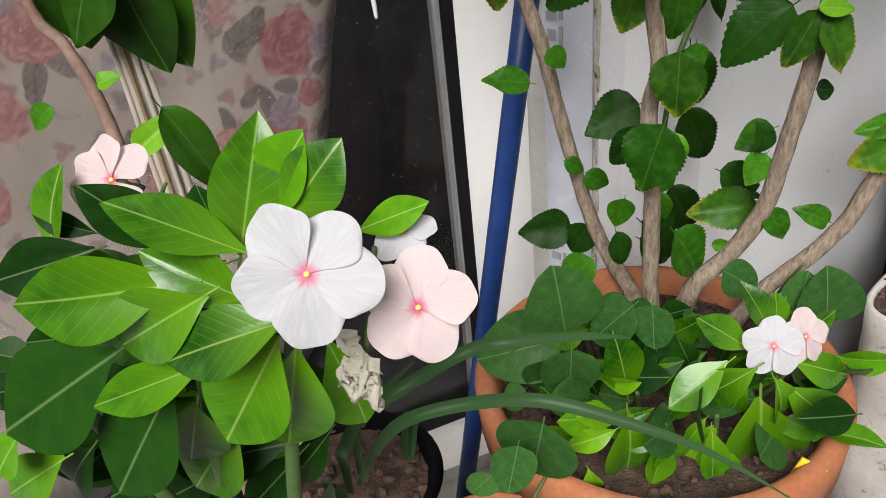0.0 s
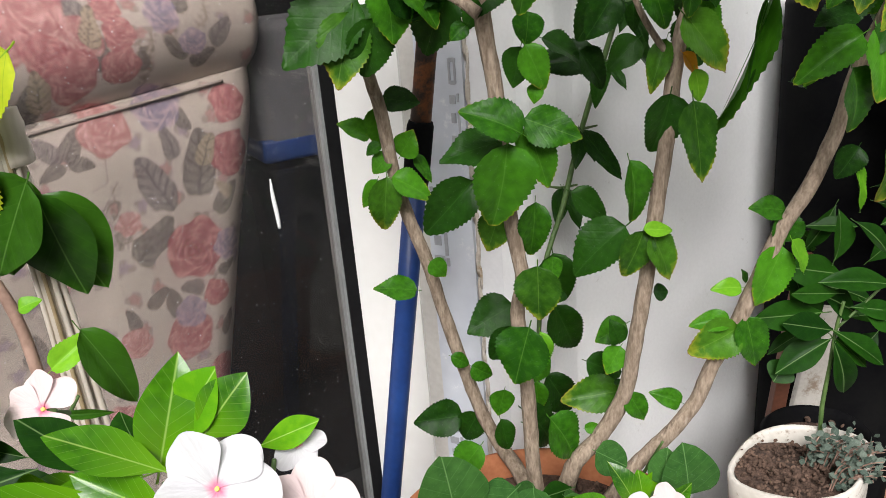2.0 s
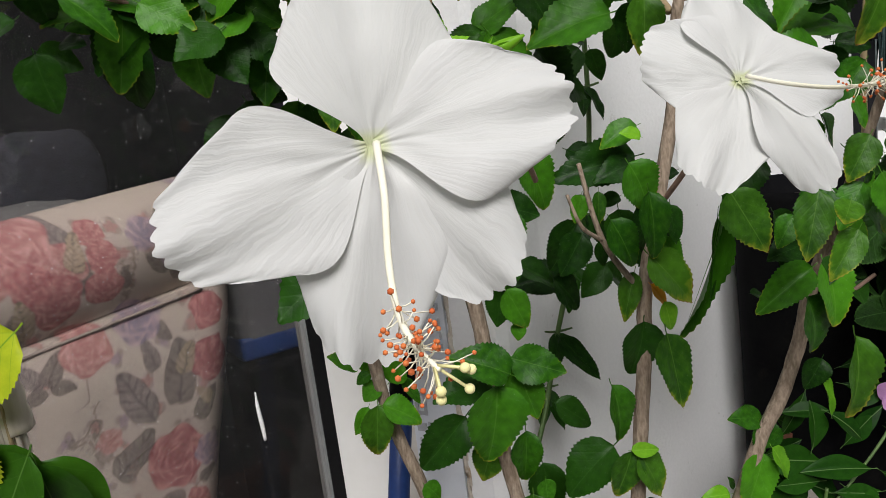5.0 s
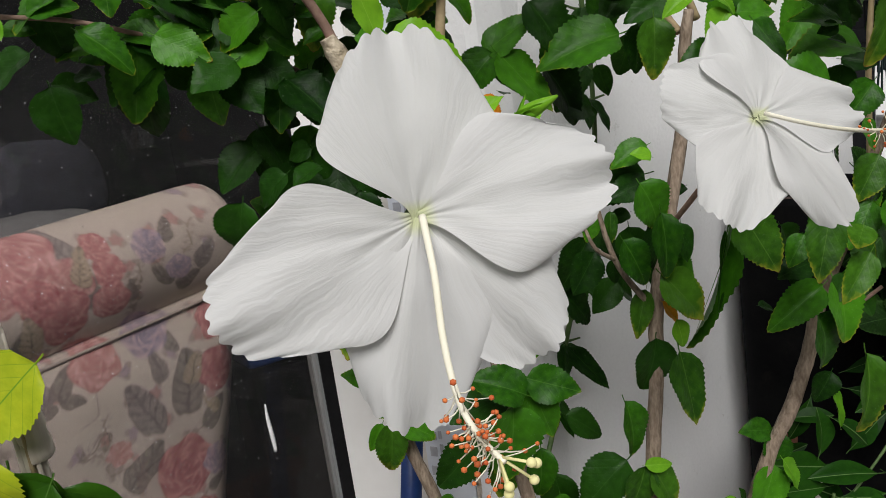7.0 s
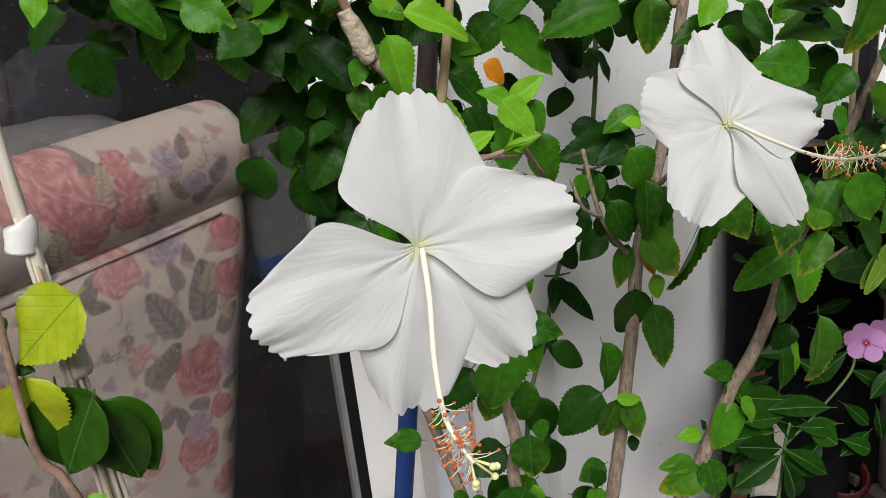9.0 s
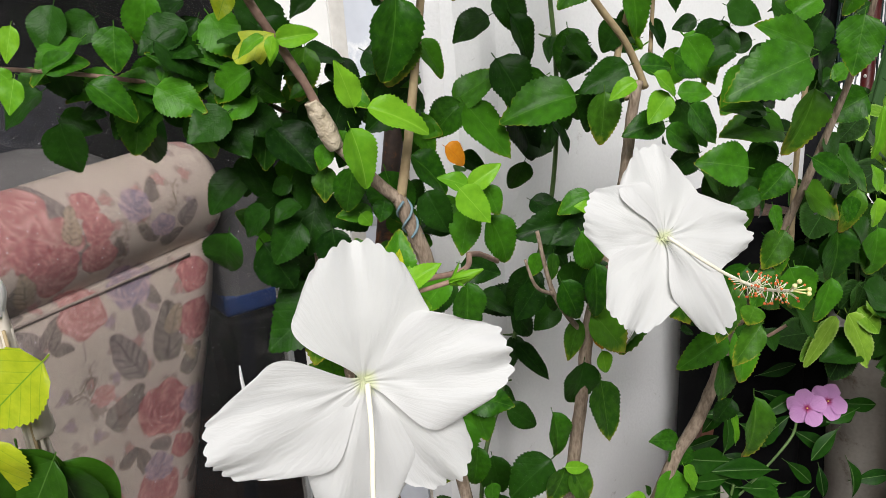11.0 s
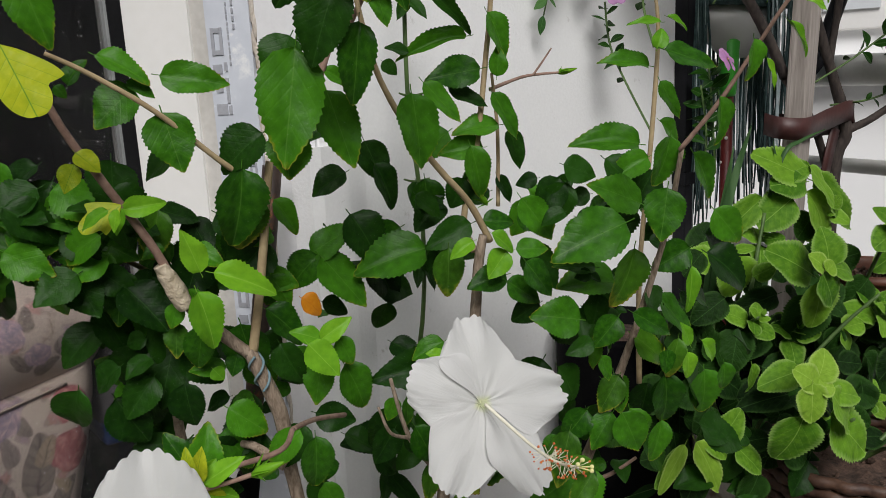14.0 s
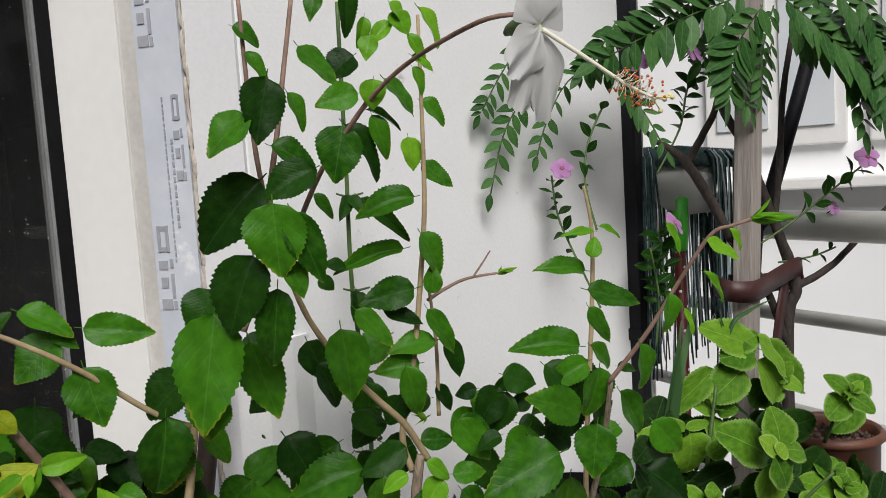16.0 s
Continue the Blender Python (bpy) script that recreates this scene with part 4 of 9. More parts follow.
# ---- leaves and flowers: shapes ----
def blade_mesh(name, width, serr=0.0, teeth=16, fold=0.12, droop=0.18, rows=12, cols=5, shape=None, wave=0.0, seed=0, sweep=0.0, quilt=0.0):
    """A leaf blade of unit length along y, face up along z."""
    rng = random.Random(seed)
    bm = bmesh.new()
    rim = bm.verts.layers.float.new("rim")
    grid = []
    wob = rng.uniform(0, 6)
    for i in range(rows + 1):
        y = i / rows
        half = width * 0.5 * (shape(y, (seed // 7 % 4) / 3) if shape is ovate else shape(y))
        if serr and 0.12 < y < 0.97:
            half *= 1 + serr * rng.uniform(0.6, 1.4) * (1 if i % 2 else -1)
        row = []
        for j in range(cols):
            q = -1 + 2 * j / (cols - 1)
            x = q * half
            z = -droop * y * y + fold * abs(x) + wave * math.sin(y * 11 + wob + q * 1.5) * abs(q) * 0.5
            z -= 0.25 * fold * q * q * half
            z += quilt * math.sin((y - 0.9 * abs(x)) * 2 * math.pi * 6.5) * abs(q) * (1 - q * q * 0.5)
            v = bm.verts.new((x + 0.02 * math.sin(y * 4 + wob), y + 0.014 * q * q * (1 if serr and i % 2 else 0) + sweep * abs(x), z))
            v[rim] = 1.0 if abs(q) > 0.99 or y > 0.99 else 0.0
            row.append(v)
        grid.append(row)
    for a, b in zip(grid, grid[1:]):
        for j in range(cols - 1):
            bm.faces.new((a[j], a[j + 1], b[j + 1], b[j]))
    # stalk
    last = None
    for y, r, z in ((-0.12, 0.012, 0.012), (-0.06, 0.011, 0.0), (0.03, 0.010, -0.004), (0.3, 0.007, -0.012 - droop * 0.09), (0.85, 0.002, -0.006 - droop * 0.72)):
        ring = [bm.verts.new((r * math.cos(f), y, z + r * math.sin(f))) for f in (0.5, 2.6, 4.7)]
        if last:
            for k in range(3):
                bm.faces.new((last[k], last[(k + 1) % 3], ring[(k + 1) % 3], ring[k]))
        last = ring
    bmesh.ops.remove_doubles(bm, verts=bm.verts, dist=0.0005)
    me = bpy.data.meshes.new(name)
    bm.to_mesh(me)
    bm.free()
    me.shade_smooth()
    return me


def ovate(y, broad=0.5):
    """Egg-shaped outline, widest below the middle, with a short point; broad from 0 (pointed) to 1 (round)."""
    if not 0 < y < 1:
        return 0.05 if y <= 0 else 0.0
    body = math.sin(math.pi * y ** (0.66 + 0.1 * broad)) ** (0.62 + 0.12 * (1 - broad))
    return body * (1 - (0.30 - 0.2 * broad) * max(0.0, (y - 0.55) / 0.45) ** 1.6)


def elliptic(y):
    return max(0.0, math.sin(math.pi * y ** 1.18) ** 0.9) if 0 < y < 1 else (0.05 if y <= 0 else 0.0)


def lance(y):
    return max(0.0, math.sin(math.pi * y ** 0.85)) ** 0.9 if 0 < y < 1 else 0.02


def roundish(y):
    return max(0.0, math.sin(math.pi * min(1, y ** 0.7))) ** 0.55 if 0 < y < 1 else (0.1 if y <= 0 else 0.0)


def lobed(y):
    """Two side lobes swept forward and a narrow end lobe."""
    if not 0 < y < 1:
        return 0.05 if y <= 0 else 0.0
    if y < 0.38:
        return 0.18 + 0.82 * math.sin(y / 0.38 * math.pi / 2)
    if y < 0.52:
        return 1.0 - 0.46 * (y - 0.38) / 0.14
    return 0.54 * math.cos((y - 0.52) / 0.48 * math.pi / 2) ** 0.6


MATS = {"yl": YELLOW_LOBED, "k": HIB_SMOOTH, "h": HIB, "b": HIB_BROWN, "d": HIB_DARK, "l": HIB_LIGHT, "y": HIB_YELLOW, "o": HIB_ORANGE, "v": VINCA, "vl": VINCA_LIGHT, "vd": VINCA_DARK,
        "r": OREGANO, "rd": OREGANO_DARK, "rl": OREGANO_LIGHT, "c": CURRY, "i": IVY, "s": SILVER_LEAF, "g": BLADE}
KIND = {}


def kinds(key, count, width, materials, **kw):
    for code in materials:
        KIND[code] = []
        for s in range(count):
            me = blade_mesh("leaf_" + MATS[code].name, width, seed=s * 7 + 1, fold=kw["fold"] * (0.6 + 0.35 * s), droop=kw["droop"] * (0.3 + 0.5 * s),
                            **{k: v for k, v in kw.items() if k not in ("fold", "droop")})
            me.materials.append(MATS[code])
            KIND[code].append((me, width))


kinds("hibiscus", 4, 0.74, ("h", "b", "d", "l", "y", "o"), serr=0.038, rows=30, cols=9, fold=0.3, droop=0.24, shape=ovate, wave=0.055, quilt=0.003)
kinds("smooth", 3, 0.7, ("k",), rows=16, cols=7, fold=0.26, droop=0.2, shape=ovate, wave=0.04)
kinds("lobed", 2, 0.95, ("yl",), rows=22, cols=7, fold=0.15, droop=0.2, shape=lobed, wave=0.03, sweep=0.5)
kinds("periwinkle", 4, 0.5, ("v", "vl", "vd"), rows=16, cols=9, fold=0.34, droop=0.22, shape=elliptic, wave=0.012)
kinds("herb", 4, 0.88, ("r", "rd", "rl"), serr=0.045, rows=34, cols=9, fold=0.10, droop=0.26, shape=roundish, wave=0.05, quilt=0.005)
kinds("curry", 3, 0.4, ("c",), rows=8, fold=0.2, droop=0.12, shape=lance)
kinds("ivy", 3, 0.84, ("i",), rows=12, fold=0.2, droop=0.15, shape=roundish, wave=0.02)
kinds("silver", 2, 0.6, ("s",), rows=6, fold=0.2, droop=0.2, shape=elliptic)
LEAF_RNG = random.Random(21)


def leaf(parent, code, base, tip, width=None, face=(0.05, -0.82, 0.57), jitter=0.42):
    """One leaf from its base to its tip, its face towards the light with some chance."""
    b, t = Vector(base), Vector(tip)
    d = t - b
    size = d.length
    d.normalize()
    n = Vector(face) + Vector([LEAF_RNG.uniform(-jitter, jitter) for _ in range(3)])
    x = d.cross(n).normalized()
    n = x.cross(d)
    me, w0 = KIND[code][LEAF_RNG.randrange(len(KIND[code]))]
    ob = new("leaf", me)
    ob.parent = parent
    k = (width / w0 if width else 1.0) * LEAF_RNG.uniform(1.0, 1.14)
    m = Matrix((x * size * k, d * size, n * size)).transposed().to_4x4()
    m.translation = b - parent.location
    ob.matrix_local = m
    return ob


def petal_mesh(name, width, material, ruffle=0.05, cup=0.25, back=0.12, seed=0, narrow=0.16, tipcut=0.0, rows=14, cols=13, waves=7, power=1.25, scallop=0.0, round_end=0.32, broad=0.571):
    """A petal of unit length along y: narrow foot, broad frilled end, cupped and curling back."""
    rng = random.Random(seed)
    ph = rng.uniform(0, 6)
    bm = bmesh.new()
    grid = []
    for i in range(rows + 1):
        v = i / rows
        row = []
        for j in range(cols):
            q = -1 + 2 * j / (cols - 1)
            edge = 1 - round_end * abs(q) ** 3.0 + ruffle * 0.22 * math.sin(q * waves * 1.7 + ph) * v + tipcut * q + scallop * abs(math.sin(q * 15 + ph)) * v ** 4
            y = v * edge
            half = width * 0.5 * (narrow + (1 - narrow) * math.sin(v * math.pi * broad) ** power)
            x = q * half
            z = cup * v * (1 - v) - back * v * v + ruffle * v ** 3 * math.sin(q * waves + ph) * 0.9 + 0.05 * q * q * v + 0.015 * noise.noise((q * 3 + seed, v * 4, 1))
            row.append(bm.verts.new((x, y, z)))
        grid.append(row)
    for a, b in zip(grid, grid[1:]):
        for j in range(cols - 1):
            bm.faces.new((a[j], a[j + 1], b[j + 1], b[j]))
    me = bpy.data.meshes.new(name)
    bm.to_mesh(me)
    bm.free()
    me.shade_smooth()
    me.materials.append(material)
    return me


def axes(normal, up):
    n = Vector(normal).normalized()
    u = Vector(up)
    u = (u - n * u.dot(n)).normalized()
    return u.cross(n), u, n                              # right, up, towards the viewer


def set_petal(parent, me, at, frame3, turn, length, lift, roll=0.0, name="petal"):
    r, u, n = frame3
    a = radians(turn)
    d = (r * math.cos(a) + u * math.sin(a)) * math.cos(lift) + n * math.sin(lift)
    x = d.cross(n).normalized()
    nn = x.cross(d)
    c, s = math.cos(roll), math.sin(roll)
    x, nn = x * c + nn * s, nn * c - x * s
    ob = new(name, me)
    ob.parent = parent
    m = Matrix((x * length, d * length, nn * length)).transposed().to_4x4()
    m.translation = Vector(at) - parent.location
    ob.matrix_local = m
    return ob


def hibiscus_flower(at, normal, up, petals, pistil, label, seed=0):
    """petals: (turn, length, width, lift); pistil: points in the world."""
    fl = thing("hibiscus_flower", label, "flower", at, group="white hibiscus flowers")
    fr = axes(normal, up)
    for k, (turn, length, width, lift) in enumerate(petals):
        me = petal_mesh("petal", 1.13 * width / length, WHITE_PETAL, 0.06, 0.2, 0.1, seed + k * 3, waves=6 + k % 3, rows=22, cols=45, scallop=0.034, round_end=0.42, narrow=0.09, power=1.85, broad=0.64)
        set_petal(fl, me, Vector(at) + fr[2] * 0.0015 * (k % 3) - fr[2] * 0.004, fr, turn, length, lift, 0.12 * (-1) ** k)
    base = Vector(at)
    pts = [Vector(p) - base for p in pistil]
    rows = [(*p, 0.0012 - 0.0005 * i / (len(pts) - 1)) for i, p in enumerate(pts)]
    part("pistil", tube(rows, 8, 6), PISTIL, fl, "cream pistil column")
    rng = random.Random(seed + 50)
    line = [Vector(p[:3]) for p in spline([(*p, 0) for p in pts], 12)]
    threads, pollen = bmesh.new(), bmesh.new()
    n = len(line)
    for k in range(72):
        i = int(n * rng.uniform(0.56, 0.95))
        p = line[i]
        d = (line[min(i + 1, n - 1)] - line[i - 1]).normalized()
        q = Vector([rng.gauss(0, 1) for _ in range(3)])
        q = (q - d * q.dot(d)).normalized()
        end = p + q * rng.uniform(0.004, 0.0085) + d * rng.uniform(0.0, 0.004)
        tube([(*p, 0.00022), (*((p + end) / 2 + d * 0.0006), 0.0002), (*end, 0.00018)], 3, 1, bm=threads)
        bmesh.ops.create_icosphere(pollen, subdivisions=1, radius=rng.uniform(0.0005, 0.0009), matrix=Matrix.Translation(end))
    part("stamen_threads", threads, PISTIL, fl, "thin white filaments")
    tagged(part("pollen", pollen, ANTHER, fl, "tiny orange pollen heads"), kind="stuff")
    tip, d = line[-1], (line[-1] - line[-4]).normalized()
    for k in range(5):
        q = Vector([rng.gauss(0, 1) for _ in range(3)])
        q = (q - d * q.dot(d)).normalized()
        e = tip + d * 0.006 + q * 0.0045
        bm = tube([(*(tip - d * 0.002), 0.0004), (*e, 0.0004)], 4, 1)
        bmesh.ops.create_icosphere(bm, subdivisions=2, radius=0.0012, matrix=Matrix.Translation(e))
        part("stigma", bm, STIGMA, fl, "pale yellow stigma lobe")
    # calyx and stalk behind
    r, u, nrm = fr
    part("calyx", tube([(*(nrm * -0.004), 0.003), (*(nrm * -0.012), 0.0055), (*(nrm * -0.022), 0.0035), (*(nrm * -0.027 + u * -0.002), 0.0015)], 10, 4), GREEN_STEM, fl, "green calyx")
    return fl


def periwinkle_flower(at, normal, up, length, material, label, turn0=90, seed=0, turns=None, group="periwinkle flowers"):
    fl = thing("periwinkle_flower", label, "flower", at, group=group)
    fr = axes(normal, up)
    rng = random.Random(seed)
    for k in range(5):
        turn = turns[k] if turns else turn0 + 72 * k + rng.uniform(-4, 4)
        me = petal_mesh("petal", 1.06, material, 0.045, 0.06, 0.12, seed + k, narrow=0.04, tipcut=0.07, rows=14, cols=15, waves=3, power=1.55, round_end=0.38, broad=0.62)
        set_petal(fl, me, Vector(at) + fr[2] * 0.0006 * (k % 2 + 0.5 * (k == 4)), fr, turn, length * rng.uniform(0.97, 1.08), rng.uniform(-0.10, 0.14), 0.16)
    r, u, n = fr
    part("eye_back", tube([(*(n * -0.004), 0.004), (*(n * -0.0025), 0.0042)], 12, 1), GREEN_STEM, fl)
    part("eye", tube([(*(n * -0.0005), 0.0011), (*(n * 0.0014), 0.0009), (*(n * 0.0018), 0.0004)], 10, 1), EYE_YELLOW, fl, "yellow eye")
    part("throat", tube([(*(n * -0.001), 0.001), (*(n * -0.012), 0.001), (*(n * -0.022), 0.0012)], 6, 1), GREEN_STEM, fl, "green flower tube")
    return fl

# ---- hibiscus bush in the terracotta pot ----
bush = thing("hibiscus_bush", "tall green hibiscus bush with grey-brown stems in terracotta", "plant", (0.141, 0.535, 0.19))


def stem(parent, rows, m=BARK, name="stem", sides=9, rough=0.12, label=""):
    o = parent.location
    return part(name, tube([(x - o.x, y - o.y, z - o.z, r) for x, y, z, r in rows], sides, 6, rough), m, parent, label)


stem(bush, [(0.150, 0.615, 0.185, 0.0085), (0.140, 0.640, 0.208, 0.0075), (0.121, 0.660, 0.239, 0.0068), (0.107, 0.670, 0.276, 0.0064), (0.089, 0.675, 0.346, 0.0062), (0.081, 0.675, 0.381, 0.006), (0.072, 0.675, 0.423, 0.006),
            (0.060, 0.675, 0.463, 0.0058), (0.051, 0.672, 0.505, 0.0056), (0.045, 0.660, 0.561, 0.0056), (0.039, 0.650, 0.590, 0.0052), (0.03, 0.63, 0.64, 0.0046), (0.03, 0.60, 0.70, 0.004)])
stem(bush, [(0.152, 0.58, 0.19, 0.0078), (0.143, 0.575, 0.250, 0.0066), (0.139, 0.570, 0.341, 0.0062), (0.134, 0.570, 0.407, 0.006), (0.138, 0.565, 0.440, 0.0058), (0.132, 0.565, 0.484, 0.0058), (0.127, 0.565, 0.548, 0.0058),
            (0.124, 0.565, 0.594, 0.006), (0.119, 0.565, 0.631, 0.006), (0.114, 0.55, 0.688, 0.0066), (0.098, 0.546, 0.737, 0.0058), (0.094, 0.546, 0.748, 0.005)])
stem(bush, [(0.170, 0.59, 0.21, 0.009), (0.179, 0.575, 0.258, 0.0074), (0.201, 0.575, 0.282, 0.0072), (0.221, 0.572, 0.322, 0.0068), (0.229, 0.568, 0.374, 0.0064), (0.237, 0.565, 0.437, 0.0062), (0.244, 0.565, 0.494, 0.006), (0.251, 0.565, 0.547, 0.006),
            (0.258, 0.57, 0.60, 0.0058), (0.277, 0.575, 0.666, 0.0055), (0.293, 0.575, 0.732, 0.0052), (0.299, 0.575, 0.786, 0.0046), (0.305, 0.575, 0.815, 0.004)])
stem(bush, [(0.20, 0.58, 0.19, 0.0085), (0.231, 0.575, 0.245, 0.0068), (0.260, 0.572, 0.276, 0.0066), (0.283, 0.570, 0.308, 0.0064), (0.295, 0.568, 0.342, 0.0062), (0.312, 0.566, 0.376, 0.0064), (0.324, 0.562, 0.412, 0.0066), (0.342, 0.560, 0.460, 0.006),
            (0.361, 0.560, 0.491, 0.006), (0.379, 0.560, 0.535, 0.006), (0.386, 0.550, 0.584, 0.0056), (0.396, 0.520, 0.656, 0.0045), (0.408, 0.51, 0.703, 0.0036), (0.415, 0.49, 0.758, 0.003), (0.425, 0.47, 0.83, 0.0023), (0.43, 0.46, 0.89, 0.002)])
for rows in ([(0.114, 0.552, 0.64, 0.0045), (0.09, 0.57, 0.655, 0.0036), (0.06, 0.62, 0.64, 0.0028)],
             [(0.094, 0.546, 0.745, 0.005), (0.072, 0.545, 0.767, 0.0048), (0.048, 0.54, 0.797, 0.0044)],
             [(0.25, 0.57, 0.60, 0.0026), (0.225, 0.565, 0.64, 0.0022), (0.21, 0.56, 0.70, 0.0017)],
             [(0.225, 0.565, 0.64, 0.0018), (0.205, 0.55, 0.655, 0.0015), (0.196, 0.55, 0.68, 0.0012)]):
    stem(bush, rows, BARK, "branch")
stem(bush, [(0.048, 0.54, 0.797, 0.0034), (0.035, 0.536, 0.836, 0.0033), (0.007, 0.53, 0.889, 0.0031), (-0.012, 0.52, 0.926, 0.0028), (-0.021, 0.51, 0.952, 0.0026)], TWIG_RED, "branch")
wrap = random.Random(17)
stem(bush, [(0.0515 - 0.0152 * f, 0.540 - 0.003 * f, 0.790 + 0.036 * f, (0.0056 + 0.0017 * math.sin(math.pi * min(1.0, f * 1.15)) ** 0.7) * wrap.uniform(0.97, 1.03)) for f in (k / 13 for k in range(14))], TAPE, "graft_tape", 14, 0.16, "cream tape wound round the branch")
for k in range(3):
    a = 2.1 * k
    stem(bush, [(0.105 - 0.009 * f + 0.0066 * math.cos(a + 5 * f), 0.5445 + 0.0066 * math.sin(a + 5 * f), 0.714 + 0.03 * f, 0.0011) for f in (0, 0.2, 0.4, 0.6, 0.8, 1.0)], BLUE_TIE, "tie", 5, 0.3, "frayed blue tie")
for rows in ([(0.097, 0.546, 0.745, 0.004), (0.108, 0.546, 0.80, 0.0036), (0.124, 0.546, 0.896, 0.003)],
             [(0.122, 0.55, 0.876, 0.0024), (0.094, 0.54, 0.894, 0.0022), (0.048, 0.52, 0.938, 0.002), (0.009, 0.51, 0.966, 0.0018), (-0.015, 0.5, 0.98, 0.0015)],
             [(0.298, 0.58, 0.80, 0.0032), (0.296, 0.600, 0.827, 0.003), (0.310, 0.600, 0.888, 0.0027), (0.325, 0.610, 0.963, 0.0025), (0.334, 0.610, 1.042, 0.0022), (0.340, 0.615, 1.2, 0.0016)],
             [(0.313, 0.580, 0.808, 0.0032), (0.292, 0.570, 0.845, 0.003), (0.265, 0.560, 0.876, 0.0028), (0.240, 0.550, 0.907, 0.0026), (0.211, 0.530, 0.954, 0.0023), (0.195, 0.510, 1.000, 0.002), (0.193, 0.52, 1.03, 0.0018)],
             [(0.34, 0.63, 0.83, 0.002), (0.342, 0.63, 0.90, 0.0018), (0.338, 0.63, 0.955, 0.0014)],
             [(0.487, 0.62, 0.63, 0.003), (0.487, 0.62, 0.75, 0.0026), (0.50, 0.62, 0.892, 0.0024), (0.506, 0.62, 0.988, 0.002), (0.499, 0.62, 1.038, 0.0014)]):
    stem(bush, rows, TWIG, "branch")
for rows in ([(0.19, 0.55, 1.03, 0.0022), (0.183, 0.55, 1.093, 0.002), (0.18, 0.55, 1.2, 0.0016)],
             [(0.163, 0.55, 0.946, 0.003), (0.184, 0.55, 1.001, 0.0028), (0.193, 0.55, 1.058, 0.0025), (0.201, 0.55, 1.097, 0.0022), (0.22, 0.55, 1.2, 0.0018)],
             [(0.191, 0.54, 0.993, 0.0022), (0.202, 0.5, 1.022, 0.002), (0.215, 0.45, 1.062, 0.0018), (0.228, 0.42, 1.086, 0.0017), (0.242, 0.4, 1.106, 0.0016), (0.256, 0.36, 1.121, 0.0014), (0.268, 0.28, 1.127, 0.0012), (0.285, 0.262, 1.127, 0.0012)],
             [(0.428, 0.46, 0.889, 0.002), (0.452, 0.445, 0.925, 0.0018), (0.472, 0.43, 0.964, 0.0016), (0.488, 0.41, 1.001, 0.0015), (0.5, 0.4, 1.008, 0.0013), (0.515, 0.395, 1.012, 0.0016)],
             [(0.34, 0.64, 0.94, 0.002), (0.365, 0.665, 0.945, 0.0018), (0.395, 0.68, 0.951, 0.0016), (0.441, 0.685, 0.953, 0.0012)],
             [(0.40, 0.68, 0.951, 0.0012), (0.41, 0.68, 0.963, 0.001), (0.421, 0.68, 0.977, 0.0008)],
             [(0.11, 0.36, 0.757, 0.0016), (0.10, 0.33, 0.759, 0.0016), (0.065, 0.30, 0.765, 0.0015), (0.046, 0.262, 0.757, 0.0014)],
             [(0.16, 0.5, 0.70, 0.002), (0.13, 0.42, 0.735, 0.0018), (0.11, 0.36, 0.757, 0.0016)],
             [(0.26, 0.575, 0.64, 0.0022), (0.27, 0.50, 0.70, 0.002), (0.255, 0.43, 0.74, 0.0018), (0.244, 0.40, 0.75, 0.0016)],
             [(0.40, 0.585, 0.55, 0.0028), (0.43, 0.58, 0.556, 0.0022), (0.455, 0.57, 0.575, 0.0015)],
             [(-0.19, 0.545, 0.868, 0.0014), (-0.12, 0.548, 0.857, 0.0016), (-0.07, 0.585, 0.842, 0.0018), (-0.02, 0.61, 0.83, 0.002), (0.03, 0.61, 0.80, 0.0022), (0.07, 0.58, 0.765, 0.0024)]):
    stem(bush, rows, TWIG_RED, "twig", 7)


def bud(parent, at, tip, r, m=HIB_LIGHT):
    """A closed green bud with a ring of narrow bracts."""
    a, b = Vector(at), Vector(tip)
    o = parent.location
    part("bud", tube([(*(a - o), r * 0.4), (*(a.lerp(b, 0.25) - o), r), (*(a.lerp(b, 0.6) - o), r * 0.85), (*(b - o), r * 0.15)], 8, 4), m, parent, "green flower bud")
    d = b - a
    for k in range(5):
        q = d.cross(Vector((math.cos(k * 1.25), 0.2, math.sin(k * 1.25)))).normalized()
        leaf(parent, "l", a, a + d * 0.5 + q * d.length * 0.45, 0.12)


bud(bush, (0.430, 0.684, 0.952), (0.452, 0.686, 0.956), 0.003)
bud(bush, (0.512, 0.395, 1.012), (0.545, 0.388, 1.011), 0.0045)
bud(bush, (0.318, 0.60, 0.838), (0.308, 0.59, 0.85), 0.003)
stem(bush, [(0.060, 0.287, 0.766, 0.0012), (0.072, 0.284, 0.769, 0.0011), (0.084, 0.282, 0.772, 0.0013)], TWIG_RED, "twig", 6)
bud(bush, (0.084, 0.282, 0.7716), (0.099, 0.277, 0.778), 0.0030)
leaf(bush, "y", (0.058, 0.285, 0.771), (0.063, 0.281, 0.790), 0.41, jitter=0.2)
leaf(bush, "y", (0.057, 0.283, 0.772), (0.055, 0.279, 0.788), 0.47, jitter=0.2)
leaf(bush, "l", (0.062, 0.286, 0.770), (0.080, 0.282, 0.782), 0.42, jitter=0.2)
leaf(bush, "h", (0.059, 0.297, 0.764), (0.066, 0.293, 0.791), 0.68, jitter=0.2)
leaf(bush, "h", (0.058, 0.299, 0.765), (0.048, 0.295, 0.791), 0.57, jitter=0.2)
leaf(bush, "l", (0.060, 0.292, 0.764), (0.077, 0.288, 0.760), 0.56, jitter=0.2)
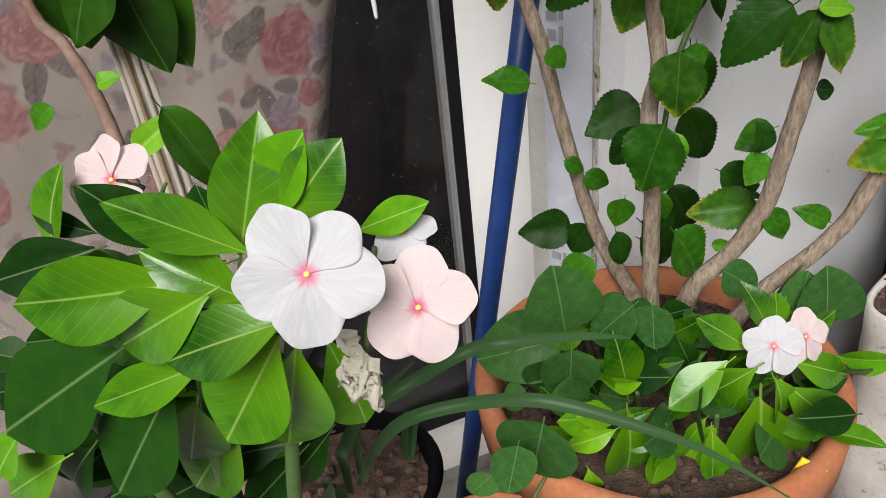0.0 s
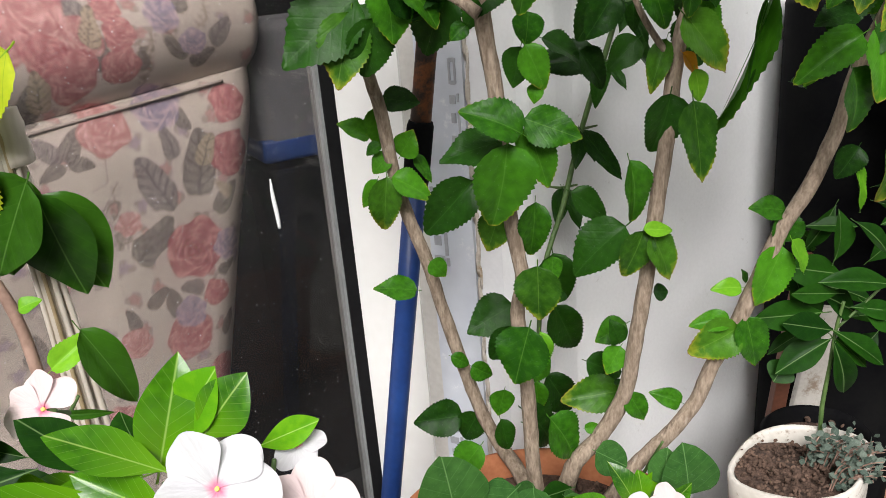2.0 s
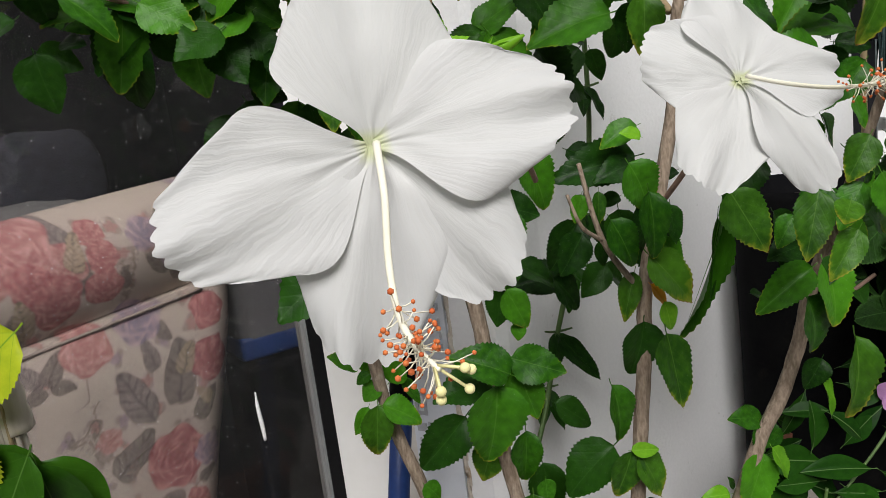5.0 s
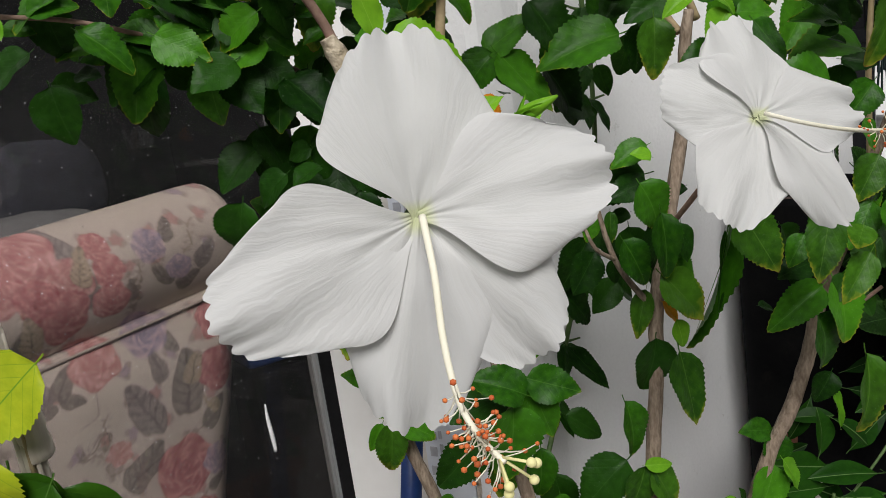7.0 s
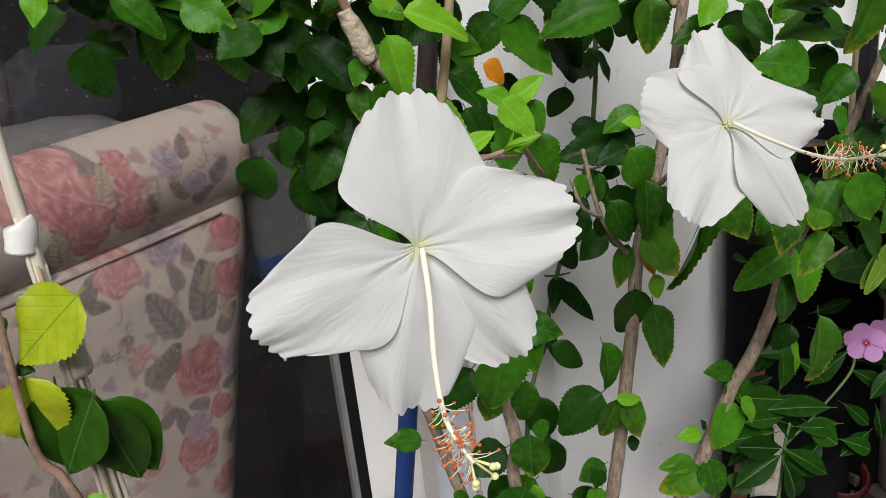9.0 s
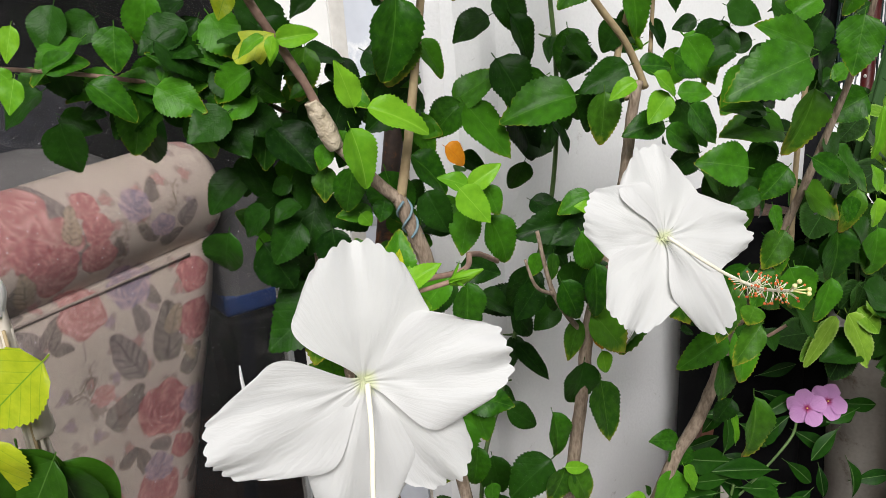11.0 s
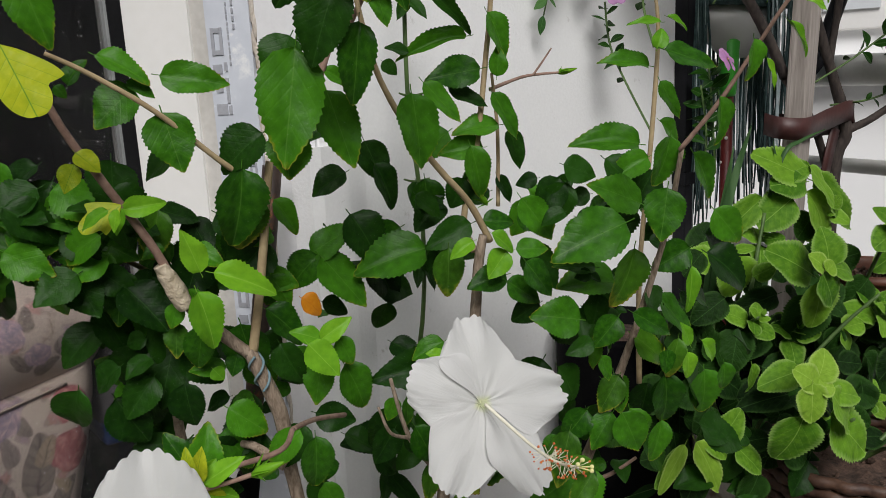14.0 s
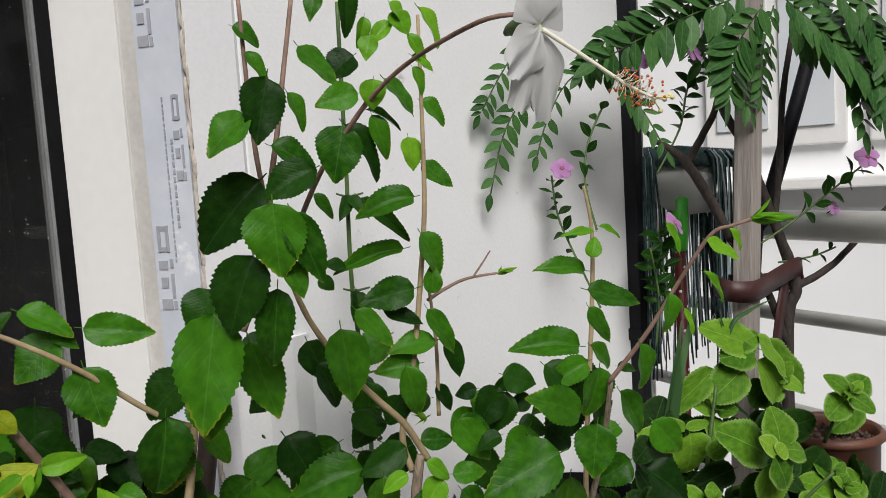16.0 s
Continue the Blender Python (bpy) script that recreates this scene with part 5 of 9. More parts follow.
leaf(bush, "y", (0.060, 0.290, 0.764), (0.074, 0.286, 0.750), 0.56, jitter=0.2)
leaf(bush, "y", (0.059, 0.286, 0.765), (0.060, 0.282, 0.750), 0.50, jitter=0.2)
for tx, tz in ((0.04, 0.785), (0.065, 0.778), (0.05, 0.752), (0.07, 0.755)):
    leaf(bush, "l", (0.052, 0.29, 0.762), (tx, 0.285, tz), 0.5)
# code d: mostly inner and back leaves, their shade put into the colour
leaf(bush, "d", (0.035, 0.600, 0.655), (-0.023, 0.585, 0.614), 0.69, jitter=0.28)
leaf(bush, "b", (0.030, 0.595, 0.645), (0.014, 0.584, 0.594), 0.67, jitter=0.28)
leaf(bush, "h", (0.056, 0.580, 0.668), (0.059, 0.570, 0.624), 0.75, jitter=0.28)
leaf(bush, "d", (0.046, 0.590, 0.640), (0.037, 0.582, 0.602), 0.84, jitter=0.28)
leaf(bush, "h", (0.063, 0.580, 0.665), (0.095, 0.572, 0.642), 0.75, jitter=0.28)
leaf(bush, "h", (0.073, 0.570, 0.692), (0.104, 0.562, 0.669), 0.68, jitter=0.28)
leaf(bush, "d", (0.047, 0.675, 0.569), (0.078, 0.669, 0.566), 0.78, jitter=0.28)
leaf(bush, "h", (0.034, 0.675, 0.538), (0.012, 0.670, 0.556), 0.67, jitter=0.28)
leaf(bush, "h", (0.040, 0.670, 0.563), (0.042, 0.664, 0.532), 0.65, jitter=0.28)
leaf(bush, "h", (0.042, 0.670, 0.532), (0.029, 0.667, 0.527), 0.75, jitter=0.28)
leaf(bush, "h", (0.058, 0.680, 0.518), (0.071, 0.675, 0.540), 0.87, jitter=0.28)
leaf(bush, "h", (0.049, 0.670, 0.521), (0.032, 0.666, 0.512), 0.90, jitter=0.28)
leaf(bush, "b", (0.044, 0.660, 0.506), (0.037, 0.651, 0.460), 0.58, jitter=0.28)
leaf(bush, "h", (0.036, 0.670, 0.502), (0.022, 0.665, 0.479), 0.55, jitter=0.28)
leaf(bush, "h", (0.048, 0.660, 0.505), (0.082, 0.653, 0.491), 0.73, jitter=0.28)
leaf(bush, "h", (0.071, 0.690, 0.516), (0.084, 0.684, 0.490), 0.41, jitter=0.28)
leaf(bush, "d", (0.127, 0.560, 0.551), (0.080, 0.551, 0.545), 0.62, jitter=0.28)
leaf(bush, "h", (0.135, 0.530, 0.562), (0.102, 0.523, 0.586), 0.65, jitter=0.28)
leaf(bush, "h", (0.125, 0.530, 0.556), (0.117, 0.519, 0.499), 0.76, jitter=0.28)
leaf(bush, "h", (0.140, 0.543, 0.569), (0.179, 0.535, 0.553), 0.66, jitter=0.28)
leaf(bush, "h", (0.143, 0.548, 0.563), (0.156, 0.539, 0.518), 0.57, jitter=0.28)
leaf(bush, "d", (0.104, 0.560, 0.524), (0.067, 0.550, 0.490), 0.63, jitter=0.28)
leaf(bush, "b", (0.124, 0.570, 0.495), (0.112, 0.564, 0.466), 0.76, jitter=0.28)
leaf(bush, "h", (0.074, 0.650, 0.430), (0.087, 0.646, 0.416), 0.96, jitter=0.28)
leaf(bush, "h", (0.060, 0.655, 0.402), (0.023, 0.648, 0.413), 0.63, jitter=0.28)
leaf(bush, "h", (0.085, 0.650, 0.335), (0.102, 0.647, 0.326), 0.71, jitter=0.28)
leaf(bush, "h", (0.104, 0.660, 0.317), (0.123, 0.656, 0.304), 0.83, jitter=0.28)
leaf(bush, "h", (0.150, 0.565, 0.501), (0.146, 0.557, 0.459), 0.54, jitter=0.28)
leaf(bush, "b", (0.147, 0.550, 0.456), (0.145, 0.542, 0.413), 0.78, jitter=0.28)
leaf(bush, "h", (0.165, 0.580, 0.450), (0.165, 0.576, 0.429), 0.77, jitter=0.28)
leaf(bush, "h", (0.136, 0.535, 0.414), (0.120, 0.527, 0.370), 0.86, jitter=0.28)
leaf(bush, "l", (0.149, 0.560, 0.396), (0.151, 0.554, 0.362), 0.50, jitter=0.28)
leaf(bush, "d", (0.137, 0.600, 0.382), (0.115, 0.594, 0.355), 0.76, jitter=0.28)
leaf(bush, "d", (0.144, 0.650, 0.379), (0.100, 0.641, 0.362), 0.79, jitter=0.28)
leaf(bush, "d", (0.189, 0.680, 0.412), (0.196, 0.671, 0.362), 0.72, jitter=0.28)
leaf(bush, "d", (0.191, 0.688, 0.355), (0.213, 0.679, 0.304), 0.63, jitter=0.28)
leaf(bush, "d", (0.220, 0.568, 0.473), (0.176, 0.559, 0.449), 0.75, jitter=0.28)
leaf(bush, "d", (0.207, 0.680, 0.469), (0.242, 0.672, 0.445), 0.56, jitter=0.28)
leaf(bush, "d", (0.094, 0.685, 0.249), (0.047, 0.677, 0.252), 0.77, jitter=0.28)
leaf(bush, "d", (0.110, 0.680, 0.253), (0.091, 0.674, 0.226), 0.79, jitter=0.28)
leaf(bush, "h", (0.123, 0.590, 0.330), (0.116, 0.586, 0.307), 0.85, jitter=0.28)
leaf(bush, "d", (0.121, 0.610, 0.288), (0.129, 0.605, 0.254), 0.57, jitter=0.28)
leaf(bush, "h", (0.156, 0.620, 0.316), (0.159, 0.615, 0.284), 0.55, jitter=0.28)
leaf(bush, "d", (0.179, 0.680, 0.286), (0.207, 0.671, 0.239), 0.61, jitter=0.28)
leaf(bush, "h", (0.158, 0.575, 0.306), (0.185, 0.568, 0.269), 0.77, jitter=0.28)
leaf(bush, "b", (0.226, 0.600, 0.308), (0.177, 0.592, 0.311), 0.63, jitter=0.28)
leaf(bush, "h", (0.219, 0.575, 0.366), (0.205, 0.570, 0.344), 0.71, jitter=0.28)
leaf(bush, "d", (0.218, 0.575, 0.369), (0.213, 0.572, 0.390), 0.73, jitter=0.28)
leaf(bush, "h", (0.189, 0.580, 0.288), (0.201, 0.578, 0.290), 0.76, jitter=0.28)
leaf(bush, "h", (0.224, 0.570, 0.324), (0.239, 0.565, 0.297), 0.64, jitter=0.28)
leaf(bush, "h", (0.272, 0.575, 0.305), (0.248, 0.571, 0.320), 0.62, jitter=0.28)
leaf(bush, "b", (0.228, 0.550, 0.475), (0.214, 0.543, 0.440), 0.64, jitter=0.28)
leaf(bush, "b", (0.234, 0.550, 0.472), (0.252, 0.543, 0.435), 0.69, jitter=0.28)
leaf(bush, "l", (0.226, 0.545, 0.478), (0.248, 0.541, 0.477), 0.49, jitter=0.28)
leaf(bush, "h", (0.220, 0.560, 0.527), (0.232, 0.551, 0.481), 0.48, jitter=0.28)
leaf(bush, "d", (0.244, 0.570, 0.414), (0.256, 0.568, 0.414), 1.11, jitter=0.28)
leaf(bush, "d", (0.242, 0.764, 0.503), (0.280, 0.752, 0.453), 0.33, jitter=0.28)
leaf(bush, "d", (0.250, 0.560, 0.573), (0.242, 0.552, 0.532), 0.74, jitter=0.28)
leaf(bush, "b", (0.250, 0.520, 0.575), (0.256, 0.509, 0.520), 0.51, jitter=0.28)
leaf(bush, "l", (0.259, 0.540, 0.592), (0.264, 0.536, 0.570), 0.63, jitter=0.28)
leaf(bush, "b", (0.250, 0.540, 0.629), (0.282, 0.530, 0.592), 0.69, jitter=0.28)
leaf(bush, "o", (0.258, 0.560, 0.601), (0.271, 0.556, 0.585), 0.50, jitter=0.28)
leaf(bush, "h", (0.249, 0.530, 0.677), (0.252, 0.520, 0.630), 0.50, jitter=0.28)
leaf(bush, "d", (0.278, 0.560, 0.660), (0.279, 0.554, 0.630), 0.52, jitter=0.28)
leaf(bush, "h", (0.227, 0.550, 0.657), (0.244, 0.542, 0.622), 0.62, jitter=0.28)
leaf(bush, "d", (0.229, 0.580, 0.636), (0.228, 0.576, 0.617), 0.52, jitter=0.28)
leaf(bush, "d", (0.247, 0.620, 0.606), (0.221, 0.613, 0.586), 0.70, jitter=0.28)
leaf(bush, "b", (0.250, 0.570, 0.610), (0.235, 0.562, 0.575), 0.42, jitter=0.28)
leaf(bush, "d", (0.215, 0.580, 0.644), (0.194, 0.573, 0.615), 0.75, jitter=0.28)
leaf(bush, "h", (0.217, 0.580, 0.674), (0.209, 0.575, 0.654), 0.66, jitter=0.28)
leaf(bush, "b", (0.227, 0.570, 0.676), (0.224, 0.565, 0.651), 0.39, jitter=0.28)
leaf(bush, "b", (0.293, 0.500, 0.674), (0.315, 0.490, 0.629), 0.65, jitter=0.28)
leaf(bush, "h", (0.340, 0.500, 0.650), (0.324, 0.495, 0.631), 0.67, jitter=0.28)
leaf(bush, "b", (0.332, 0.460, 0.673), (0.316, 0.451, 0.630), 0.54, jitter=0.28)
leaf(bush, "d", (0.359, 0.520, 0.623), (0.327, 0.514, 0.619), 0.70, jitter=0.28)
leaf(bush, "h", (0.352, 0.500, 0.611), (0.311, 0.492, 0.592), 0.57, jitter=0.28)
leaf(bush, "l", (0.337, 0.520, 0.589), (0.326, 0.517, 0.580), 0.71, jitter=0.28)
leaf(bush, "h", (0.347, 0.500, 0.590), (0.361, 0.492, 0.551), 0.82, jitter=0.28)
leaf(bush, "b", (0.361, 0.469, 0.568), (0.366, 0.458, 0.507), 0.39, jitter=0.28)
leaf(bush, "d", (0.383, 0.538, 0.526), (0.368, 0.533, 0.505), 0.78, jitter=0.28)
leaf(bush, "l", (0.384, 0.540, 0.514), (0.392, 0.533, 0.475), 0.18, jitter=0.28)
leaf(bush, "b", (0.337, 0.430, 0.651), (0.314, 0.423, 0.625), 0.55, jitter=0.28)
leaf(bush, "d", (0.371, 0.500, 0.616), (0.357, 0.495, 0.597), 0.62, jitter=0.28)
leaf(bush, "b", (0.325, 0.420, 0.672), (0.319, 0.417, 0.659), 1.30, jitter=0.28)
leaf(bush, "h", (0.346, 0.565, 0.473), (0.315, 0.560, 0.481), 0.60, jitter=0.28)
leaf(bush, "h", (0.345, 0.560, 0.449), (0.346, 0.556, 0.475), 0.98, jitter=0.28)
leaf(bush, "l", (0.345, 0.550, 0.454), (0.360, 0.545, 0.426), 0.53, jitter=0.28)
leaf(bush, "h", (0.341, 0.556, 0.447), (0.321, 0.547, 0.400), 0.56, jitter=0.28)
leaf(bush, "l", (0.317, 0.570, 0.409), (0.292, 0.566, 0.414), 0.59, jitter=0.28)
leaf(bush, "d", (0.321, 0.570, 0.413), (0.316, 0.568, 0.426), 0.51, jitter=0.28)
leaf(bush, "h", (0.306, 0.565, 0.383), (0.277, 0.560, 0.388), 0.56, jitter=0.28)
leaf(bush, "b", (0.312, 0.560, 0.379), (0.273, 0.553, 0.361), 0.72, jitter=0.28)
leaf(bush, "h", (0.317, 0.560, 0.388), (0.329, 0.552, 0.342), 0.56, jitter=0.28)
leaf(bush, "h", (0.149, 0.560, 0.638), (0.147, 0.556, 0.616), 1.02, jitter=0.28)
leaf(bush, "h", (0.136, 0.500, 0.686), (0.136, 0.491, 0.644), 0.59, jitter=0.28)
leaf(bush, "d", (0.134, 0.560, 0.671), (0.111, 0.552, 0.638), 0.68, jitter=0.28)
leaf(bush, "h", (0.126, 0.520, 0.685), (0.099, 0.513, 0.661), 0.62, jitter=0.28)
leaf(bush, "h", (0.108, 0.570, 0.632), (0.096, 0.567, 0.624), 0.85, jitter=0.28)
leaf(bush, "d", (0.145, 0.570, 0.614), (0.137, 0.564, 0.587), 0.78, jitter=0.28)
leaf(bush, "h", (0.145, 0.555, 0.617), (0.158, 0.548, 0.587), 0.63, jitter=0.28)
leaf(bush, "d", (0.238, 0.700, 0.581), (0.184, 0.690, 0.588), 0.64, jitter=0.28)
leaf(bush, "h", (0.153, 0.560, 0.589), (0.150, 0.557, 0.576), 0.78, jitter=0.28)
leaf(bush, "l", (-0.160, 0.530, 0.888), (-0.172, 0.526, 0.873), 0.54, jitter=0.28)
leaf(bush, "l", (-0.150, 0.530, 0.892), (-0.157, 0.525, 0.869), 0.51, jitter=0.28)
leaf(bush, "l", (-0.158, 0.530, 0.857), (-0.166, 0.527, 0.867), 0.73, jitter=0.28)
leaf(bush, "l", (-0.149, 0.510, 0.860), (-0.156, 0.505, 0.838), 0.69, jitter=0.28)
leaf(bush, "h", (-0.140, 0.541, 0.863), (-0.113, 0.536, 0.869), 0.63, jitter=0.28)
leaf(bush, "h", (-0.161, 0.560, 0.859), (-0.141, 0.556, 0.853), 0.72, jitter=0.28)
leaf(bush, "h", (-0.091, 0.550, 0.887), (-0.095, 0.543, 0.857), 0.77, jitter=0.28)
leaf(bush, "h", (-0.115, 0.550, 0.850), (-0.084, 0.542, 0.830), 0.60, jitter=0.28)
leaf(bush, "h", (-0.067, 0.575, 0.838), (-0.096, 0.568, 0.856), 0.57, jitter=0.28)
leaf(bush, "h", (-0.088, 0.585, 0.841), (-0.094, 0.575, 0.792), 0.60, jitter=0.28)
leaf(bush, "h", (-0.043, 0.570, 0.845), (-0.074, 0.561, 0.869), 0.53, jitter=0.28)
leaf(bush, "h", (-0.072, 0.560, 0.843), (-0.039, 0.552, 0.822), 0.67, jitter=0.28)
leaf(bush, "h", (-0.045, 0.595, 0.820), (-0.050, 0.588, 0.783), 0.84, jitter=0.28)
leaf(bush, "h", (-0.017, 0.575, 0.848), (-0.046, 0.567, 0.874), 0.56, jitter=0.28)
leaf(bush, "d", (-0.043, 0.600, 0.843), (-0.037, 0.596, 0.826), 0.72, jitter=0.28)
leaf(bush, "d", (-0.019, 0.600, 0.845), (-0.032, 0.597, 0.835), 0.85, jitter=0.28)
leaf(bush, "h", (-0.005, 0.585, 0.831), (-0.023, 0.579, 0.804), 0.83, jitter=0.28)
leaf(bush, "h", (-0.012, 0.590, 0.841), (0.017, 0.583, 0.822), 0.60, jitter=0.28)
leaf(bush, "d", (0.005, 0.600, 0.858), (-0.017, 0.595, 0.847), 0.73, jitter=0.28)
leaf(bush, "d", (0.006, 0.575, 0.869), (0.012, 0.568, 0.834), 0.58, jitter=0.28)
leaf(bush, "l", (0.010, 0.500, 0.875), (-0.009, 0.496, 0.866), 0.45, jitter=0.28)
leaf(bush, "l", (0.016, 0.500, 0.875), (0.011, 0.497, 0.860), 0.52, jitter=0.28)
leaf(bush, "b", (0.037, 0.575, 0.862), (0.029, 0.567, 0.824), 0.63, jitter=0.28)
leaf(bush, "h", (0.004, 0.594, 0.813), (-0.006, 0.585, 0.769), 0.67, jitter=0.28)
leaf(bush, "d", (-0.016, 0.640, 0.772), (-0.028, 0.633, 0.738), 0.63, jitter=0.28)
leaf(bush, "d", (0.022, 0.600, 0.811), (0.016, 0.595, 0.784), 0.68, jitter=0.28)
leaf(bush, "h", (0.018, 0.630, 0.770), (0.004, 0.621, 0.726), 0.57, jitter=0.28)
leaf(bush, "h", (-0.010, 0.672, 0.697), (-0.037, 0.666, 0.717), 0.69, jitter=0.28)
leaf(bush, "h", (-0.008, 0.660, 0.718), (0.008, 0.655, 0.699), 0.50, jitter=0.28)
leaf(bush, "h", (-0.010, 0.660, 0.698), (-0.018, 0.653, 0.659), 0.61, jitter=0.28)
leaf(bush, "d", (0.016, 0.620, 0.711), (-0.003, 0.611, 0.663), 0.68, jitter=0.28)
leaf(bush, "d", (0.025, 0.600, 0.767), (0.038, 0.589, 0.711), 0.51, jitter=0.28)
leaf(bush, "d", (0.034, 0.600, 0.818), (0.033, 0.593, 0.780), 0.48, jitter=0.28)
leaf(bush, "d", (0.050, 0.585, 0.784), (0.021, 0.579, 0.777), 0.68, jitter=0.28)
leaf(bush, "h", (0.045, 0.550, 0.791), (0.037, 0.546, 0.773), 0.75, jitter=0.28)
leaf(bush, "b", (0.042, 0.560, 0.773), (0.038, 0.555, 0.745), 0.60, jitter=0.28)
leaf(bush, "h", (0.060, 0.560, 0.799), (0.051, 0.556, 0.782), 0.77, jitter=0.28)
leaf(bush, "d", (0.060, 0.570, 0.782), (0.053, 0.567, 0.769), 0.80, jitter=0.28)
leaf(bush, "l", (0.065, 0.514, 0.822), (0.056, 0.507, 0.856), 0.57, jitter=0.28)
leaf(bush, "l", (0.074, 0.512, 0.821), (0.118, 0.503, 0.810), 0.49, jitter=0.28)
leaf(bush, "l", (0.061, 0.512, 0.808), (0.074, 0.504, 0.766), 0.60, jitter=0.28)
leaf(bush, "h", (0.062, 0.540, 0.774), (0.053, 0.534, 0.741), 0.67, jitter=0.28)
leaf(bush, "h", (0.085, 0.550, 0.744), (0.079, 0.547, 0.727), 0.82, jitter=0.28)
leaf(bush, "h", (0.075, 0.560, 0.731), (0.048, 0.555, 0.736), 0.58, jitter=0.28)
leaf(bush, "l", (0.065, 0.550, 0.735), (0.073, 0.548, 0.725), 0.90, jitter=0.28)
leaf(bush, "b", (0.106, 0.540, 0.872), (0.097, 0.532, 0.832), 0.75, jitter=0.28)
leaf(bush, "h", (0.128, 0.600, 0.859), (0.149, 0.593, 0.832), 0.58, jitter=0.28)
leaf(bush, "h", (0.157, 0.619, 0.805), (0.197, 0.610, 0.830), 0.56, jitter=0.28)
leaf(bush, "h", (0.163, 0.614, 0.804), (0.134, 0.607, 0.783), 0.85, jitter=0.28)
leaf(bush, "h", (0.119, 0.600, 0.794), (0.137, 0.594, 0.768), 0.72, jitter=0.28)
leaf(bush, "h", (0.165, 0.609, 0.804), (0.202, 0.598, 0.756), 0.59, jitter=0.28)
leaf(bush, "h", (0.112, 0.585, 0.769), (0.146, 0.577, 0.743), 0.65, jitter=0.28)
leaf(bush, "o", (0.144, 0.600, 0.771), (0.162, 0.596, 0.758), 0.79, jitter=0.28)
leaf(bush, "l", (0.152, 0.550, 0.747), (0.129, 0.546, 0.760), 0.61, jitter=0.28)
leaf(bush, "l", (0.152, 0.550, 0.747), (0.177, 0.544, 0.764), 0.56, jitter=0.28)
leaf(bush, "l", (0.139, 0.525, 0.753), (0.162, 0.519, 0.725), 0.67, jitter=0.28)
leaf(bush, "h", (0.168, 0.560, 0.744), (0.179, 0.555, 0.719), 0.60, jitter=0.28)
leaf(bush, "h", (0.148, 0.575, 0.731), (0.126, 0.570, 0.710), 0.76, jitter=0.28)
leaf(bush, "d", (0.109, 0.600, 0.743), (0.123, 0.596, 0.726), 0.91, jitter=0.28)
leaf(bush, "h", (0.153, 0.560, 0.726), (0.143, 0.553, 0.689), 0.60, jitter=0.28)
leaf(bush, "h", (0.174, 0.580, 0.712), (0.195, 0.572, 0.671), 0.63, jitter=0.28)
leaf(bush, "d", (0.147, 0.600, 0.705), (0.120, 0.595, 0.702), 0.76, jitter=0.28)
leaf(bush, "d", (0.144, 0.560, 0.680), (0.177, 0.554, 0.668), 0.69, jitter=0.28)
leaf(bush, "d", (0.270, 0.600, 0.695), (0.200, 0.589, 0.691), 0.47, jitter=0.28)
leaf(bush, "d", (0.262, 0.580, 0.693), (0.225, 0.574, 0.684), 0.54, jitter=0.28)
leaf(bush, "h", (0.265, 0.580, 0.720), (0.235, 0.575, 0.712), 0.69, jitter=0.28)
leaf(bush, "l", (0.259, 0.560, 0.713), (0.245, 0.558, 0.720), 0.76, jitter=0.28)
leaf(bush, "h", (0.248, 0.560, 0.695), (0.266, 0.554, 0.661), 0.78, jitter=0.28)
leaf(bush, "h", (0.256, 0.592, 0.805), (0.192, 0.581, 0.798), 0.57, jitter=0.28)
leaf(bush, "d", (0.278, 0.700, 0.784), (0.286, 0.695, 0.756), 0.60, jitter=0.28)
leaf(bush, "d", (0.252, 0.600, 0.853), (0.274, 0.594, 0.832), 0.63, jitter=0.28)
leaf(bush, "d", (0.289, 0.560, 0.829), (0.247, 0.553, 0.815), 0.59, jitter=0.28)
leaf(bush, "b", (0.265, 0.550, 0.812), (0.262, 0.542, 0.771), 0.62, jitter=0.28)
leaf(bush, "d", (0.266, 0.580, 0.810), (0.262, 0.574, 0.776), 0.55, jitter=0.28)
leaf(bush, "l", (0.278, 0.520, 0.822), (0.257, 0.516, 0.813), 0.55, jitter=0.28)
leaf(bush, "l", (0.297, 0.530, 0.825), (0.318, 0.526, 0.810), 0.55, jitter=0.28)
leaf(bush, "l", (0.310, 0.530, 0.809), (0.291, 0.525, 0.788), 0.70, jitter=0.28)
leaf(bush, "h", (0.322, 0.540, 0.807), (0.351, 0.535, 0.807), 0.60, jitter=0.28)
leaf(bush, "h", (0.316, 0.550, 0.783), (0.280, 0.544, 0.780), 0.65, jitter=0.28)
leaf(bush, "h", (0.323, 0.521, 0.800), (0.345, 0.515, 0.769), 0.69, jitter=0.28)
leaf(bush, "h", (0.313, 0.540, 0.780), (0.342, 0.534, 0.759), 0.67, jitter=0.28)
leaf(bush, "h", (0.332, 0.550, 0.849), (0.360, 0.542, 0.811), 0.59, jitter=0.28)
leaf(bush, "h", (0.392, 0.478, 0.833), (0.326, 0.468, 0.817), 0.57, jitter=0.28)
leaf(bush, "h", (0.381, 0.510, 0.791), (0.344, 0.505, 0.801), 0.44, jitter=0.28)
leaf(bush, "h", (0.407, 0.525, 0.771), (0.361, 0.518, 0.786), 0.75, jitter=0.28)
leaf(bush, "h", (0.358, 0.492, 0.753), (0.316, 0.486, 0.765), 0.71, jitter=0.28)
leaf(bush, "b", (0.403, 0.484, 0.810), (0.390, 0.475, 0.762), 0.58, jitter=0.28)
leaf(bush, "h", (0.388, 0.460, 0.764), (0.423, 0.454, 0.743), 0.44, jitter=0.28)
